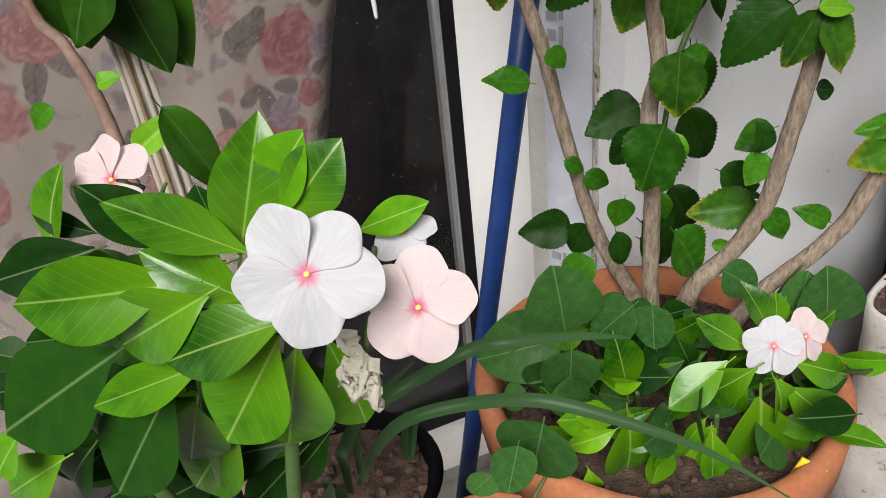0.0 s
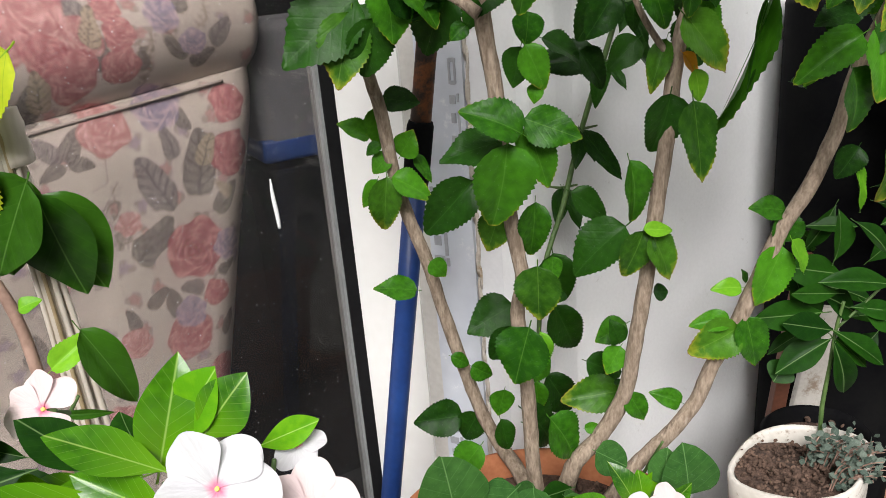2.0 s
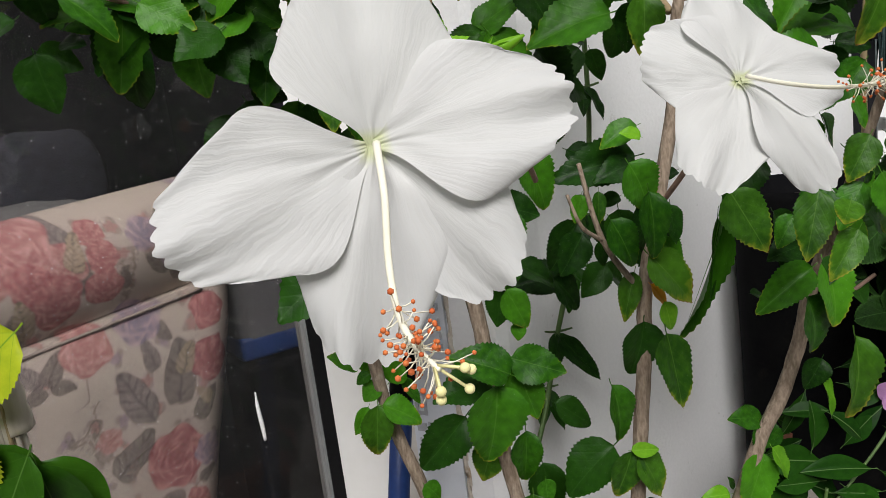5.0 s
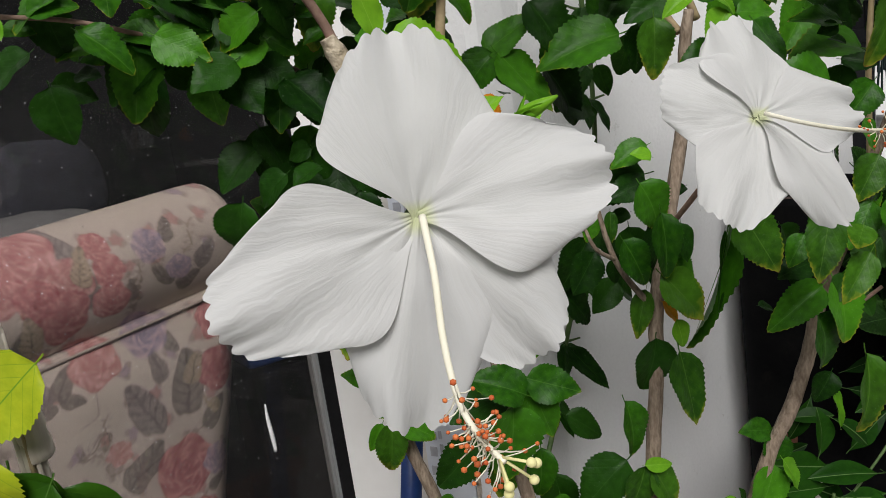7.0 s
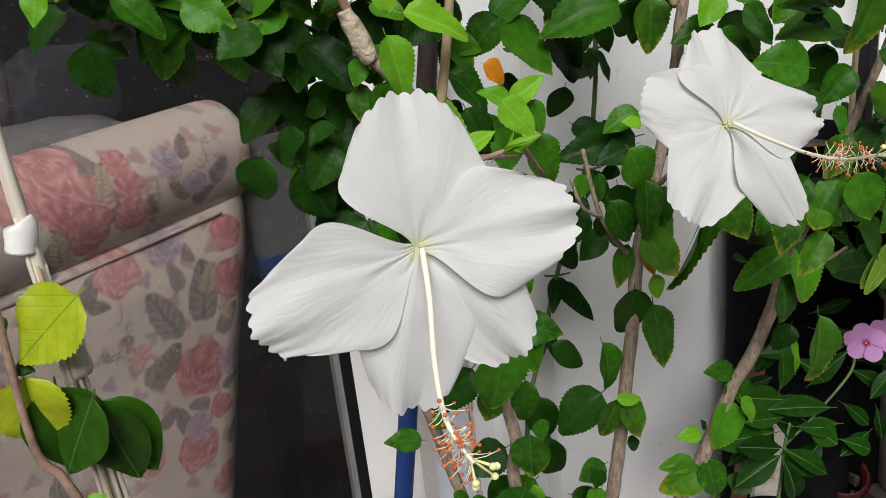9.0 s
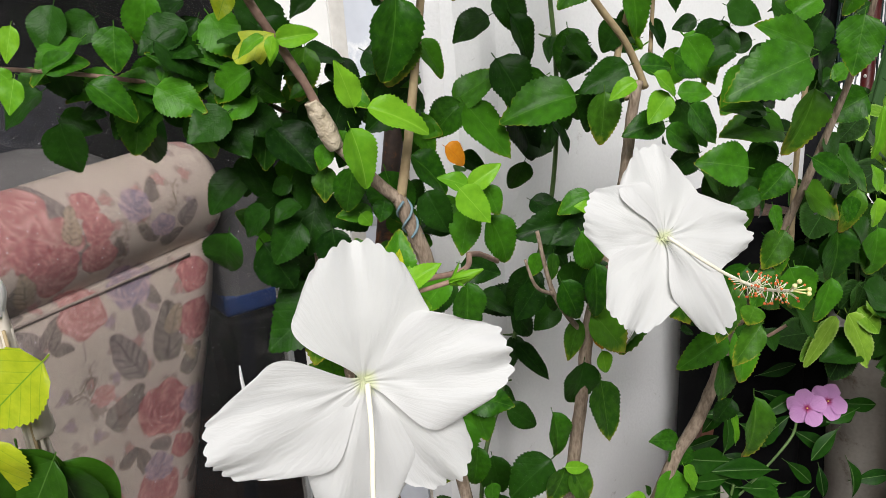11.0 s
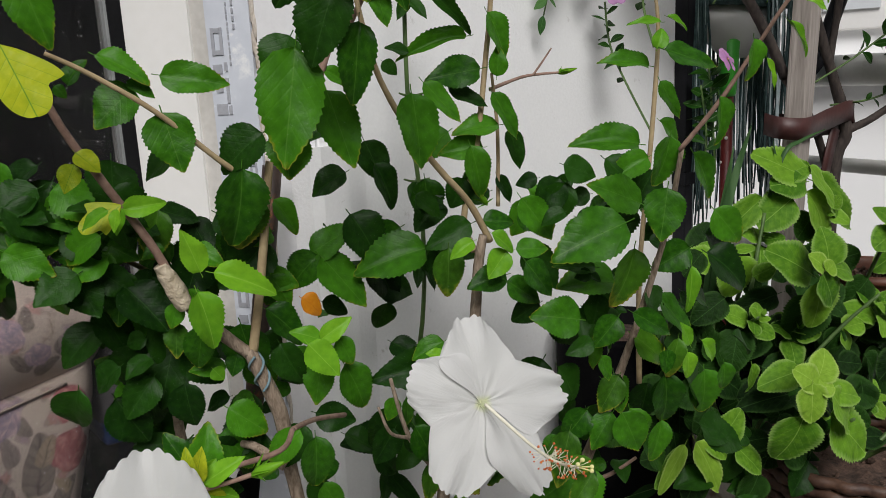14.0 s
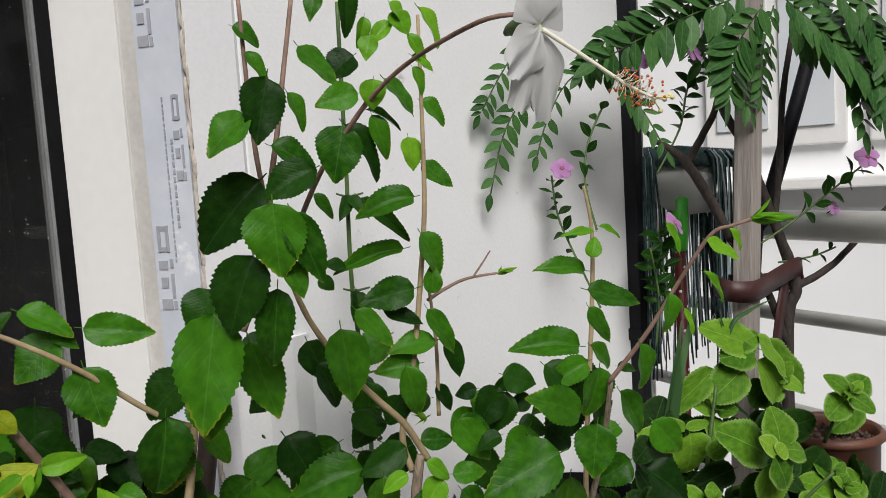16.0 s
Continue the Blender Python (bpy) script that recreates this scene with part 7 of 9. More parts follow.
leaf(vinca, "vd", (-0.082, 0.320, 0.490), (-0.086, 0.318, 0.507), 0.74, jitter=0.3)
leaf(vinca, "vd", (-0.129, 0.300, 0.381), (-0.159, 0.297, 0.369), 0.66, jitter=0.3)
leaf(vinca, "vd", (-0.167, 0.310, 0.438), (-0.185, 0.307, 0.449), 0.64, jitter=0.3)
leaf(vinca, "vd", (-0.161, 0.310, 0.389), (-0.190, 0.306, 0.360), 0.63, jitter=0.3)
# under-leaves, mostly VINCA_DARK, so the shade below the clump is coloured in
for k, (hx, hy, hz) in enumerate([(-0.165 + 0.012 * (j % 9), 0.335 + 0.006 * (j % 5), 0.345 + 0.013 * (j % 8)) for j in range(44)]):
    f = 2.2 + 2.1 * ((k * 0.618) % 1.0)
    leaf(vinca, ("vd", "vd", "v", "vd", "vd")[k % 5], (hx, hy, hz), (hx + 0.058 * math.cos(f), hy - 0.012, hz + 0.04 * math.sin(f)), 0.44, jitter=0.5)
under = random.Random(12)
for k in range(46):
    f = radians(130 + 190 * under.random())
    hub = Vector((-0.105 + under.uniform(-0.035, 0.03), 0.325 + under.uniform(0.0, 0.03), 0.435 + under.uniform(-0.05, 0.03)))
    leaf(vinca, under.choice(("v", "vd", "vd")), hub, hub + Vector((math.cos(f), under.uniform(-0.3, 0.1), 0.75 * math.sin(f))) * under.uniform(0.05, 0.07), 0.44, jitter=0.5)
VIEW_UP = (0.076, 0.545, 0.835)
periwinkle_flower((-0.035, 0.259, 0.506), (0.05, -0.86, 0.50), VIEW_UP, 0.0217, VINCA_WHITE, "white periwinkle flower with a pink ring", seed=2, turns=(133, 60, -4, 277, 204))
periwinkle_flower((-0.005, 0.272, 0.481), (-0.05, -0.86, 0.50), VIEW_UP, 0.0196, VINCA_PINK, "blush pink periwinkle flower with a deeper ring", seed=9, turns=(93, 24, -60, 232, 160))
periwinkle_flower((-0.010, 0.300, 0.493), (-0.3, -0.5, 0.9), VIEW_UP, 0.012, VINCA_WHITE, "white periwinkle flower seen edge-on", seed=15)
periwinkle_flower((-0.123, 0.335, 0.505), (-0.1, -0.8, 0.6), VIEW_UP, 0.0175, VINCA_PINK, "blush pink periwinkle flower behind the leaves", seed=21, turns=(50, 118, 165, 212, 290))
wilted = thing("wilted_flower", "crumpled cream wilted periwinkle flower", "flower", (-0.028, 0.283, 0.446))
for k, (turn, length, lift) in enumerate(((150, 0.011, 0.2), (255, 0.017, 0.15), (290, 0.014, 0.5), (225, 0.012, 0.4))):
    me = petal_mesh("petal", 0.85, WILTED, 0.2, 0.3, 0.3, k, waves=5, rows=18, cols=19)
    for v in me.vertices:
        v.co += Vector([noise.noise(v.co * 4.5 + Vector((k * 3.1 + q * 7, 0, 0))) for q in range(3)]) * 0.5 * v.co.y
    set_petal(wilted, me, wilted.location + Vector((0, 0, 0.008)), axes((0.05, -0.86, 0.5), VIEW_UP), turn, length, lift, 0.5 * (-1) ** k)
part("stalk", tube([(0, 0.004, 0.006, 0.0012), (0.004, 0.008, 0.025, 0.0012), (0.008, 0.012, 0.045, 0.001)], 6, 4), GREEN_STEM, wilted)

# low plants in and round the big pot
small_vinca = thing("small_periwinkle", "young periwinkle with bright leaves at the pot's edge", "plant", (0.2, 0.49, 0.19))
for rows in ([(0.2, 0.5, 0.185, 0.0025), (0.2, 0.49, 0.23, 0.0022), (0.2, 0.478, 0.268, 0.0018)], [(0.2, 0.5, 0.19, 0.0022), (0.215, 0.485, 0.235, 0.0018), (0.225, 0.482, 0.27, 0.0015)],
             [(0.12, 0.49, 0.185, 0.0025), (0.115, 0.475, 0.225, 0.002), (0.11, 0.46, 0.255, 0.0016)], [(0.17, 0.47, 0.185, 0.0022), (0.165, 0.46, 0.23, 0.0018)]):
    stem(small_vinca, rows, GREEN_STEM, sides=6)
ivy = thing("trailing_ivy", "dull green heart-leaved creeper over the pot's rim", "plant", (0.08, 0.5, 0.19))
for rows in ([(0.10, 0.56, 0.185, 0.0018), (0.08, 0.55, 0.25, 0.0016), (0.06, 0.52, 0.27, 0.0014), (0.02, 0.52, 0.24, 0.001)], [(0.08, 0.50, 0.19, 0.0016), (0.05, 0.44, 0.21, 0.0014), (0.03, 0.42, 0.19, 0.001)],
             [(0.22, 0.58, 0.185, 0.0018), (0.235, 0.56, 0.25, 0.0014), (0.245, 0.545, 0.29, 0.001)]):
    stem(ivy, rows, GREEN_STEM, sides=6)
leaf(small_vinca, "v", (0.108, 0.480, 0.234), (0.101, 0.472, 0.293))
leaf(small_vinca, "v", (0.100, 0.440, 0.258), (0.109, 0.435, 0.186), 0.5)
leaf(small_vinca, "vl", (0.098, 0.450, 0.243), (0.055, 0.437, 0.256))
leaf(small_vinca, "vl", (0.093, 0.440, 0.243), (0.061, 0.430, 0.234))
leaf(small_vinca, "v", (0.172, 0.470, 0.268), (0.130, 0.457, 0.242))
leaf(small_vinca, "v", (0.190, 0.480, 0.268), (0.154, 0.484, 0.297))
leaf(small_vinca, "v", (0.152, 0.470, 0.245), (0.131, 0.462, 0.223))
leaf(small_vinca, "vl", (0.126, 0.440, 0.240), (0.138, 0.440, 0.188))
leaf(small_vinca, "v", (0.187, 0.460, 0.271), (0.150, 0.464, 0.234))
leaf(small_vinca, "v", (0.188, 0.450, 0.255), (0.205, 0.457, 0.151), 0.55)
leaf(small_vinca, "v", (0.218, 0.480, 0.256), (0.261, 0.472, 0.245), 0.48)
leaf(small_vinca, "v", (0.208, 0.460, 0.254), (0.249, 0.449, 0.216))
leaf(small_vinca, "v", (0.197, 0.455, 0.265), (0.217, 0.450, 0.223))
leaf(small_vinca, "vl", (0.227, 0.460, 0.221), (0.245, 0.460, 0.196))
leaf(small_vinca, "v", (0.225, 0.500, 0.258), (0.249, 0.491, 0.283))
leaf(small_vinca, "v", (0.204, 0.490, 0.273), (0.192, 0.490, 0.311))
leaf(small_vinca, "v", (0.212, 0.495, 0.269), (0.208, 0.496, 0.303))
leaf(small_vinca, "vd", (0.107, 0.500, 0.248), (0.139, 0.502, 0.265))
leaf(small_vinca, "vd", (0.129, 0.500, 0.219), (0.135, 0.488, 0.272))
leaf(small_vinca, "vd", (0.091, 0.500, 0.216), (0.075, 0.503, 0.248))
leaf(small_vinca, "v", (0.159, 0.450, 0.227), (0.162, 0.434, 0.186))
leaf(small_vinca, "vl", (0.150, 0.460, 0.177), (0.154, 0.454, 0.217))
leaf(small_vinca, "vd", (0.182, 0.490, 0.270), (0.168, 0.489, 0.252))
leaf(small_vinca, "vd", (0.125, 0.460, 0.208), (0.102, 0.462, 0.197))
leaf(small_vinca, "v", (0.064, 0.480, 0.227), (0.048, 0.476, 0.248))
leaf(small_vinca, "v", (0.084, 0.480, 0.268), (0.096, 0.482, 0.238))
leaf(small_vinca, "vd", (0.125, 0.490, 0.244), (0.148, 0.488, 0.255))
leaf(small_vinca, "vl", (0.073, 0.430, 0.218), (0.080, 0.425, 0.195))
leaf(small_vinca, "v", (0.118, 0.440, 0.185), (0.126, 0.434, 0.225))
leaf(small_vinca, "v", (0.158, 0.460, 0.227), (0.143, 0.453, 0.208))
leaf(small_vinca, "vl", (0.069, 0.460, 0.213), (0.046, 0.453, 0.228))
leaf(small_vinca, "v", (0.173, 0.450, 0.204), (0.180, 0.441, 0.179))
leaf(small_vinca, "vd", (0.146, 0.500, 0.265), (0.160, 0.499, 0.233))
leaf(small_vinca, "vd", (0.092, 0.510, 0.262), (0.114, 0.513, 0.236))
leaf(small_vinca, "i", (0.124, 0.530, 0.264), (0.144, 0.525, 0.261))
leaf(small_vinca, "i", (0.158, 0.530, 0.261), (0.173, 0.522, 0.245))
leaf(small_vinca, "vd", (0.100, 0.450, 0.163), (0.084, 0.453, 0.190))
leaf(small_vinca, "v", (0.186, 0.470, 0.247), (0.176, 0.467, 0.218))
leaf(small_vinca, "v", (0.216, 0.490, 0.267), (0.235, 0.487, 0.258))
leaf(small_vinca, "v", (0.225, 0.470, 0.238), (0.243, 0.464, 0.226))
leaf(ivy, "i", (0.067, 0.500, 0.278), (0.062, 0.497, 0.334), 0.95)
leaf(ivy, "i", (0.114, 0.500, 0.298), (0.084, 0.501, 0.269))
leaf(ivy, "i", (0.065, 0.520, 0.256), (0.003, 0.512, 0.246))
leaf(ivy, "i", (0.069, 0.480, 0.279), (0.067, 0.474, 0.236))
leaf(ivy, "i", (0.127, 0.500, 0.297), (0.126, 0.488, 0.266))
leaf(ivy, "i", (0.044, 0.420, 0.273), (0.034, 0.424, 0.216))
leaf(ivy, "i", (0.027, 0.400, 0.276), (0.019, 0.387, 0.248))
leaf(ivy, "i", (0.010, 0.400, 0.252), (-0.005, 0.397, 0.236))
leaf(ivy, "i", (0.244, 0.540, 0.251), (0.248, 0.541, 0.284))
leaf(ivy, "i", (0.267, 0.540, 0.238), (0.259, 0.529, 0.289))
leaf(ivy, "i", (0.193, 0.560, 0.278), (0.221, 0.560, 0.258))
leaf(ivy, "i", (0.084, 0.540, 0.254), (0.046, 0.543, 0.261))
leaf(ivy, "i", (0.037, 0.500, 0.227), (0.020, 0.499, 0.212))
leaf(ivy, "i", (0.051, 0.500, 0.253), (0.054, 0.501, 0.219))
for k in range(44):
    f = under.uniform(0, 6.28)
    b = Vector((under.uniform(0.06, 0.27), under.uniform(0.44, 0.56), under.uniform(0.20, 0.25)))
    leaf(small_vinca if k % 3 else ivy, under.choice(("v", "v", "vd", "vl")) if k % 3 else "i", b, b + Vector((math.cos(f), -0.6 + 0.3 * math.sin(f), 0.35)).normalized() * under.uniform(0.03, 0.045), jitter=0.5)
UP0 = (0.0, 0.5, 0.87)
periwinkle_flower((0.199, 0.468, 0.281), (-0.05, -0.8, 0.6), UP0, 0.020, VINCA_WHITE, "small white periwinkle flower above the pot", seed=31)
periwinkle_flower((0.224, 0.480, 0.277), (0.35, -0.75, 0.55), UP0, 0.0185, VINCA_PINK, "small blush pink periwinkle flower above the pot", seed=35)

pot("plastic_pot", "black plastic nursery pot of soil and strap leaves", (-0.105, 0.50, FLOOR_Z + 0.301), 0.072, 0.055, 0.10, BLACK_PLASTIC, 0.003, 0.01, 11, 0.015)
bowl = pot("terracotta_bowl", "small terracotta bowl beside the big pot", (0.005, 0.43, FLOOR_Z + 0.27), 0.07, 0.05, 0.10, TERRACOTTA, 0.006, 0.02, 13, 0.016)
part("foot", lathe([(0.05, -0.27), (0.055, -0.265), (0.055, -0.002), (0.048, 0.0)], 28), BRICK, bowl, "brown clay foot")
grass = thing("strap_leaf_plant", "arching dark green strap leaves from a black pot", "plant", (-0.08, 0.45, 0.14))


def strap(rows, width, parent=None):
    """A long folded grass blade through rows of points."""
    pts = [Vector(p) for p in spline(rows, 8)]
    bm = bmesh.new()
    last = None
    for i, p in enumerate(pts):
        f = i / (len(pts) - 1)
        d = (pts[min(i + 1, len(pts) - 1)] - pts[max(i - 1, 0)]).normalized()
        side = d.cross(Vector((0.1, -0.75, 0.65))).normalized()
        n = side.cross(d)
        w = width * 0.5 * (min(1.0, 0.5 + 2 * f) * (1 - max(0, f - 0.6) ** 1.5 / 0.26))
        w = max(w, 0.0006)
        q = p - (parent or grass).location
        row = [bm.verts.new(q - side * w + n * w * 0.35), bm.verts.new(q - side * w * 0.5 + n * w * 0.1), bm.verts.new(q), bm.verts.new(q + side * w * 0.5 + n * w * 0.1), bm.verts.new(q + side * w + n * w * 0.35)]
        if last:
            for a in range(4):
                bm.faces.new((last[a], last[a + 1], row[a + 1], row[a]))
        last = row
    return part("blade", bm, BLADE, parent or grass)


strap([(-0.09, 0.47, 0.18), (-0.07, 0.42, 0.29), (-0.044, 0.40, 0.323), (-0.001, 0.42, 0.334), (0.026, 0.42, 0.340), (0.073, 0.43, 0.332), (0.10, 0.44, 0.32)], 0.008)
strap([(-0.09, 0.46, 0.18), (-0.06, 0.41, 0.27), (-0.037, 0.40, 0.303), (0.001, 0.40, 0.313), (0.042, 0.39, 0.321), (0.084, 0.38, 0.312), (0.129, 0.37, 0.295), (0.174, 0.36, 0.265)], 0.008)
strap([(-0.10, 0.47, 0.16), (-0.085, 0.42, 0.25), (-0.075, 0.39, 0.292), (-0.058, 0.40, 0.316), (-0.03, 0.42, 0.33)], 0.008)
strap([(-0.10, 0.46, 0.16), (-0.098, 0.42, 0.23), (-0.087, 0.38, 0.262), (-0.08, 0.34, 0.28)], 0.01)
strap([(-0.06, 0.50, 0.16), (-0.055, 0.49, 0.20), (-0.05, 0.48, 0.235)], 0.006)
strap([(-0.055, 0.50, 0.16), (-0.048, 0.50, 0.20), (-0.035, 0.49, 0.225)], 0.006)

# plant with canes in front of the glass
cane_plant = thing("caned_hibiscus", "young hibiscus tied to pale split canes before the glass", "plant", (-0.225, 0.58, FLOOR_Z))
for rows in ([(-0.213, 0.60, FLOOR_Z, 0.0075), (-0.219, 0.60, 0.3, 0.0075), (-0.226, 0.60, 0.55, 0.007), (-0.231, 0.60, 0.745, 0.006), (-0.233, 0.60, 0.80, 0.006)],
             [(-0.202, 0.605, FLOOR_Z, 0.005), (-0.21, 0.604, 0.3, 0.005), (-0.217, 0.603, 0.50, 0.0045), (-0.226, 0.602, 0.66, 0.004)]):
    stem(cane_plant, rows, CANE, "cane", 7, 0.25)
for dx, dy, top, r in ((0.010, -0.006, 0.60, 0.0022), (0.016, 0.0, 0.52, 0.003), (-0.007, -0.006, 0.70, 0.0022), (0.003, -0.009, 0.66, 0.0018)):
    stem(cane_plant, [(-0.213 + dx, 0.60 + dy, FLOOR_Z, r), (-0.219 + dx * 0.9, 0.60 + dy, 0.3, r), (-0.227 + dx * 0.7, 0.60 + dy, top, r * 0.8)], CANE if r > 0.002 else TWIG, "cane", 6, 0.3)
stem(cane_plant, [(-0.215, 0.56, FLOOR_Z, 0.006), (-0.222, 0.55, 0.30, 0.0048), (-0.224, 0.55, 0.41, 0.0045), (-0.227, 0.55, 0.458, 0.0042), (-0.236, 0.55, 0.495, 0.004), (-0.25, 0.55, 0.53, 0.0034), (-0.245, 0.55, 0.66, 0.0028)], TWIG_RED)
stem(cane_plant, [(-0.236, 0.60, 0.672, 0.0125), (-0.232, 0.60, 0.69, 0.0122), (-0.233, 0.60, 0.695, 0.011)], TAPE_WHITE, "tape", 14, 0.08, "white tape round the canes")
stem(cane_plant, [(-0.218, 0.60, 0.56, 0.0105), (-0.222, 0.60, 0.60, 0.0105)], CANE, "twine", 12, 0.4, "pale twine winding")
stem(cane_plant, [(-0.224, 0.55, 0.36, 0.002), (-0.20, 0.54, 0.395, 0.0016), (-0.196, 0.54, 0.40, 0.0012)], GREEN_STEM, "twig", 6)
stem(cane_plant, [(-0.175, 0.52, 0.30, 0.0018), (-0.165, 0.52, 0.38, 0.0018)], GREEN_STEM, "twig", 6)
leaf(cane_plant, "k", (-0.229, 0.570, 0.565), (-0.230, 0.567, 0.484), 0.7)
leaf(cane_plant, "k", (-0.201, 0.570, 0.544), (-0.189, 0.572, 0.460), 0.62)
leaf(cane_plant, "k", (-0.167, 0.500, 0.469), (-0.138, 0.503, 0.406), 0.4)
leaf(cane_plant, "l", (-0.205, 0.530, 0.428), (-0.177, 0.535, 0.451), 0.5)
leaf(cane_plant, "l", (-0.220, 0.540, 0.472), (-0.206, 0.540, 0.479))
leaf(cane_plant, "k", (-0.192, 0.500, 0.408), (-0.161, 0.504, 0.403), 0.2)
leaf(cane_plant, "h", (-0.271, 0.570, 0.450), (-0.287, 0.561, 0.439))
leaf(cane_plant, "y", (-0.191, 0.560, 0.642), (-0.246, 0.553, 0.598), 0.85, jitter=0.1)
leaf(cane_plant, "y", (-0.246, 0.560, 0.582), (-0.247, 0.556, 0.515), 0.8, jitter=0.1)
leaf(cane_plant, "k", (-0.201, 0.560, 0.555), (-0.238, 0.558, 0.492), 0.8)
leaf(cane_plant, "k", (-0.204, 0.580, 0.541), (-0.176, 0.588, 0.460), 0.66)
leaf(cane_plant, "d", (-0.249, 0.560, 0.593), (-0.236, 0.556, 0.587))
leaf(cane_plant, "h", (-0.245, 0.560, 0.632), (-0.262, 0.557, 0.617))
pot("plastic_pot", "black plastic pot of the caned hibiscus", (-0.22, 0.585, FLOOR_Z), 0.10, 0.08, 0.20, BLACK_PLASTIC, 0.004, 0.012, 17, 0.02)

# ---- things on the right: jug, pots, herbs, mop, stake, curry tree ----
jug = thing("cut_jug", "cut white plastic jug used as a planter, soil inside", "planter", (0.397, 0.612, FLOOR_Z + 0.16))
bm = bmesh.new()
rings = []
for r, z in ((0.045, 0.0), (0.050, 0.004), (0.053, 0.10), (0.050, 0.20), (0.052, 0.26), (0.0535, 0.288), (0.0505, 0.29), (0.048, 0.285), (0.0465, 0.25), (0.046, 0.2)):
    ring = []
    for k in range(36):
        f = 2 * math.pi * k / 36
        q = r * (1 + 0.05 * math.cos(4 * f)) * (1 + 0.02 * noise.noise((math.cos(f) * 2, math.sin(f) * 2, z * 8)))
        ring.append(bm.verts.new((1.22 * q * math.cos(f) + 0.011, 1.05 * q * math.sin(f), z + (0.010 * math.sin(f + 1.6) if z > 0.24 else 0))))
    rings.append(ring)
for a, b in zip(rings, rings[1:]):
    for k in range(36):
        bm.faces.new((a[k], a[(k + 1) % 36], b[(k + 1) % 36], b[k]))
bm.faces.new(rings[0][::-1])
part("jug_body", bm, JUG_PLASTIC, jug, "scuffed white plastic with a ragged cut rim")
soil_top(0.050, 0.276, 19, jug, 320, 0.55)
part("brick", box((0.13, 0.13, 0.16), (0, 0, -0.081), 0.004), BRICK, thing("brick_block", "brown brick block under the jug", "brick", (0.397, 0.612, FLOOR_Z + 0.161)), smooth=False)
silver = thing("silvery_groundcover", "small silvery creeping plant spilling over the jug", "plant", (0.42, 0.60, 0.17))
rng = random.Random(8)
for k in range(64):
    a, q = rng.uniform(-1.5, 1.7), rng.uniform(0.01, 0.055)
    p0 = Vector((0.415 + 0.02 * math.cos(a), 0.60 + 0.02 * math.sin(a), 0.175))
    p1 = Vector((0.425 + q * math.cos(a) * 1.2, 0.605 + 0.8 * q * math.sin(a) - 0.01, 0.200 + rng.uniform(0, 0.018)))
    stem(silver, [(*p0, 0.0008), (*((p0 + p1) / 2 + Vector((0, 0, 0.012))), 0.0007), (*p1, 0.0005)], TWIG_RED, "runner", 5)
    for j in range(5):
        b = p0.lerp(p1, 0.3 + 0.17 * j) + Vector((0, 0, 0.006))
        leaf(silver, "s", b, b + Vector((rng.uniform(-1, 1), rng.uniform(-1, 0.4), rng.uniform(-0.2, 0.9))).normalized() * rng.uniform(0.006, 0.0105), jitter=0.6)
pink_vinca = thing("pink_periwinkle", "tall dark-leaved periwinkle with mauve flowers in the jug", "plant", (0.42, 0.63, 0.17))
stem(pink_vinca, [(0.405, 0.63, 0.16, 0.0026), (0.441, 0.640, 0.177, 0.0024), (0.448, 0.648, 0.232, 0.0022), (0.454, 0.652, 0.274, 0.0020), (0.458, 0.655, 0.310, 0.0018), (0.463, 0.655, 0.340, 0.0016)], GREEN_STEM)
stem(pink_vinca, [(0.463, 0.66, 0.31, 0.0015), (0.50, 0.66, 0.345, 0.0014), (0.54, 0.665, 0.385, 0.0016), (0.563, 0.695, 0.398, 0.0014)], GREEN_STEM, "branch")
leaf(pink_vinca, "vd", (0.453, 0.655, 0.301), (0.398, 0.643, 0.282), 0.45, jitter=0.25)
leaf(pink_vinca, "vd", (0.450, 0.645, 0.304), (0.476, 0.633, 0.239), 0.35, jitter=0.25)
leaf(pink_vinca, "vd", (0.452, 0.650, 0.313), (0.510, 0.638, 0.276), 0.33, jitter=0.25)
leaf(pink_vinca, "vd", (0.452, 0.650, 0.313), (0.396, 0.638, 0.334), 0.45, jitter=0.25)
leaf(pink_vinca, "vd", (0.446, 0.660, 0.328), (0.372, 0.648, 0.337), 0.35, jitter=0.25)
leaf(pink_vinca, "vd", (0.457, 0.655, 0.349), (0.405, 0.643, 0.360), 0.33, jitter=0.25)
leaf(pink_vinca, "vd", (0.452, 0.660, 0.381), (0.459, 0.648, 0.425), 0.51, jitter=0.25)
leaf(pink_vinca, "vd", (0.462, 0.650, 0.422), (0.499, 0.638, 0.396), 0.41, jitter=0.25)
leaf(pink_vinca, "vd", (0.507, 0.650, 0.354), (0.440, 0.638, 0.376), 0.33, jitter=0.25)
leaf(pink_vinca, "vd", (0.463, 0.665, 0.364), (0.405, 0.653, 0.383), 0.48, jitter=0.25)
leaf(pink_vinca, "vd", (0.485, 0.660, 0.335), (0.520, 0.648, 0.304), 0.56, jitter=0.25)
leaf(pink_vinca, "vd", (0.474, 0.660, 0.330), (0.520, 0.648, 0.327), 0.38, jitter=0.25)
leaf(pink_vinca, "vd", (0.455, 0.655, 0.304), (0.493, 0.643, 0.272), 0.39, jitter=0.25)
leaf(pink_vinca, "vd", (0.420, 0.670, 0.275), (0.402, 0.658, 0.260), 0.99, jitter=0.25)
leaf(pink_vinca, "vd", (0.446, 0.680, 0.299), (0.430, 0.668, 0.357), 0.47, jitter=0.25)
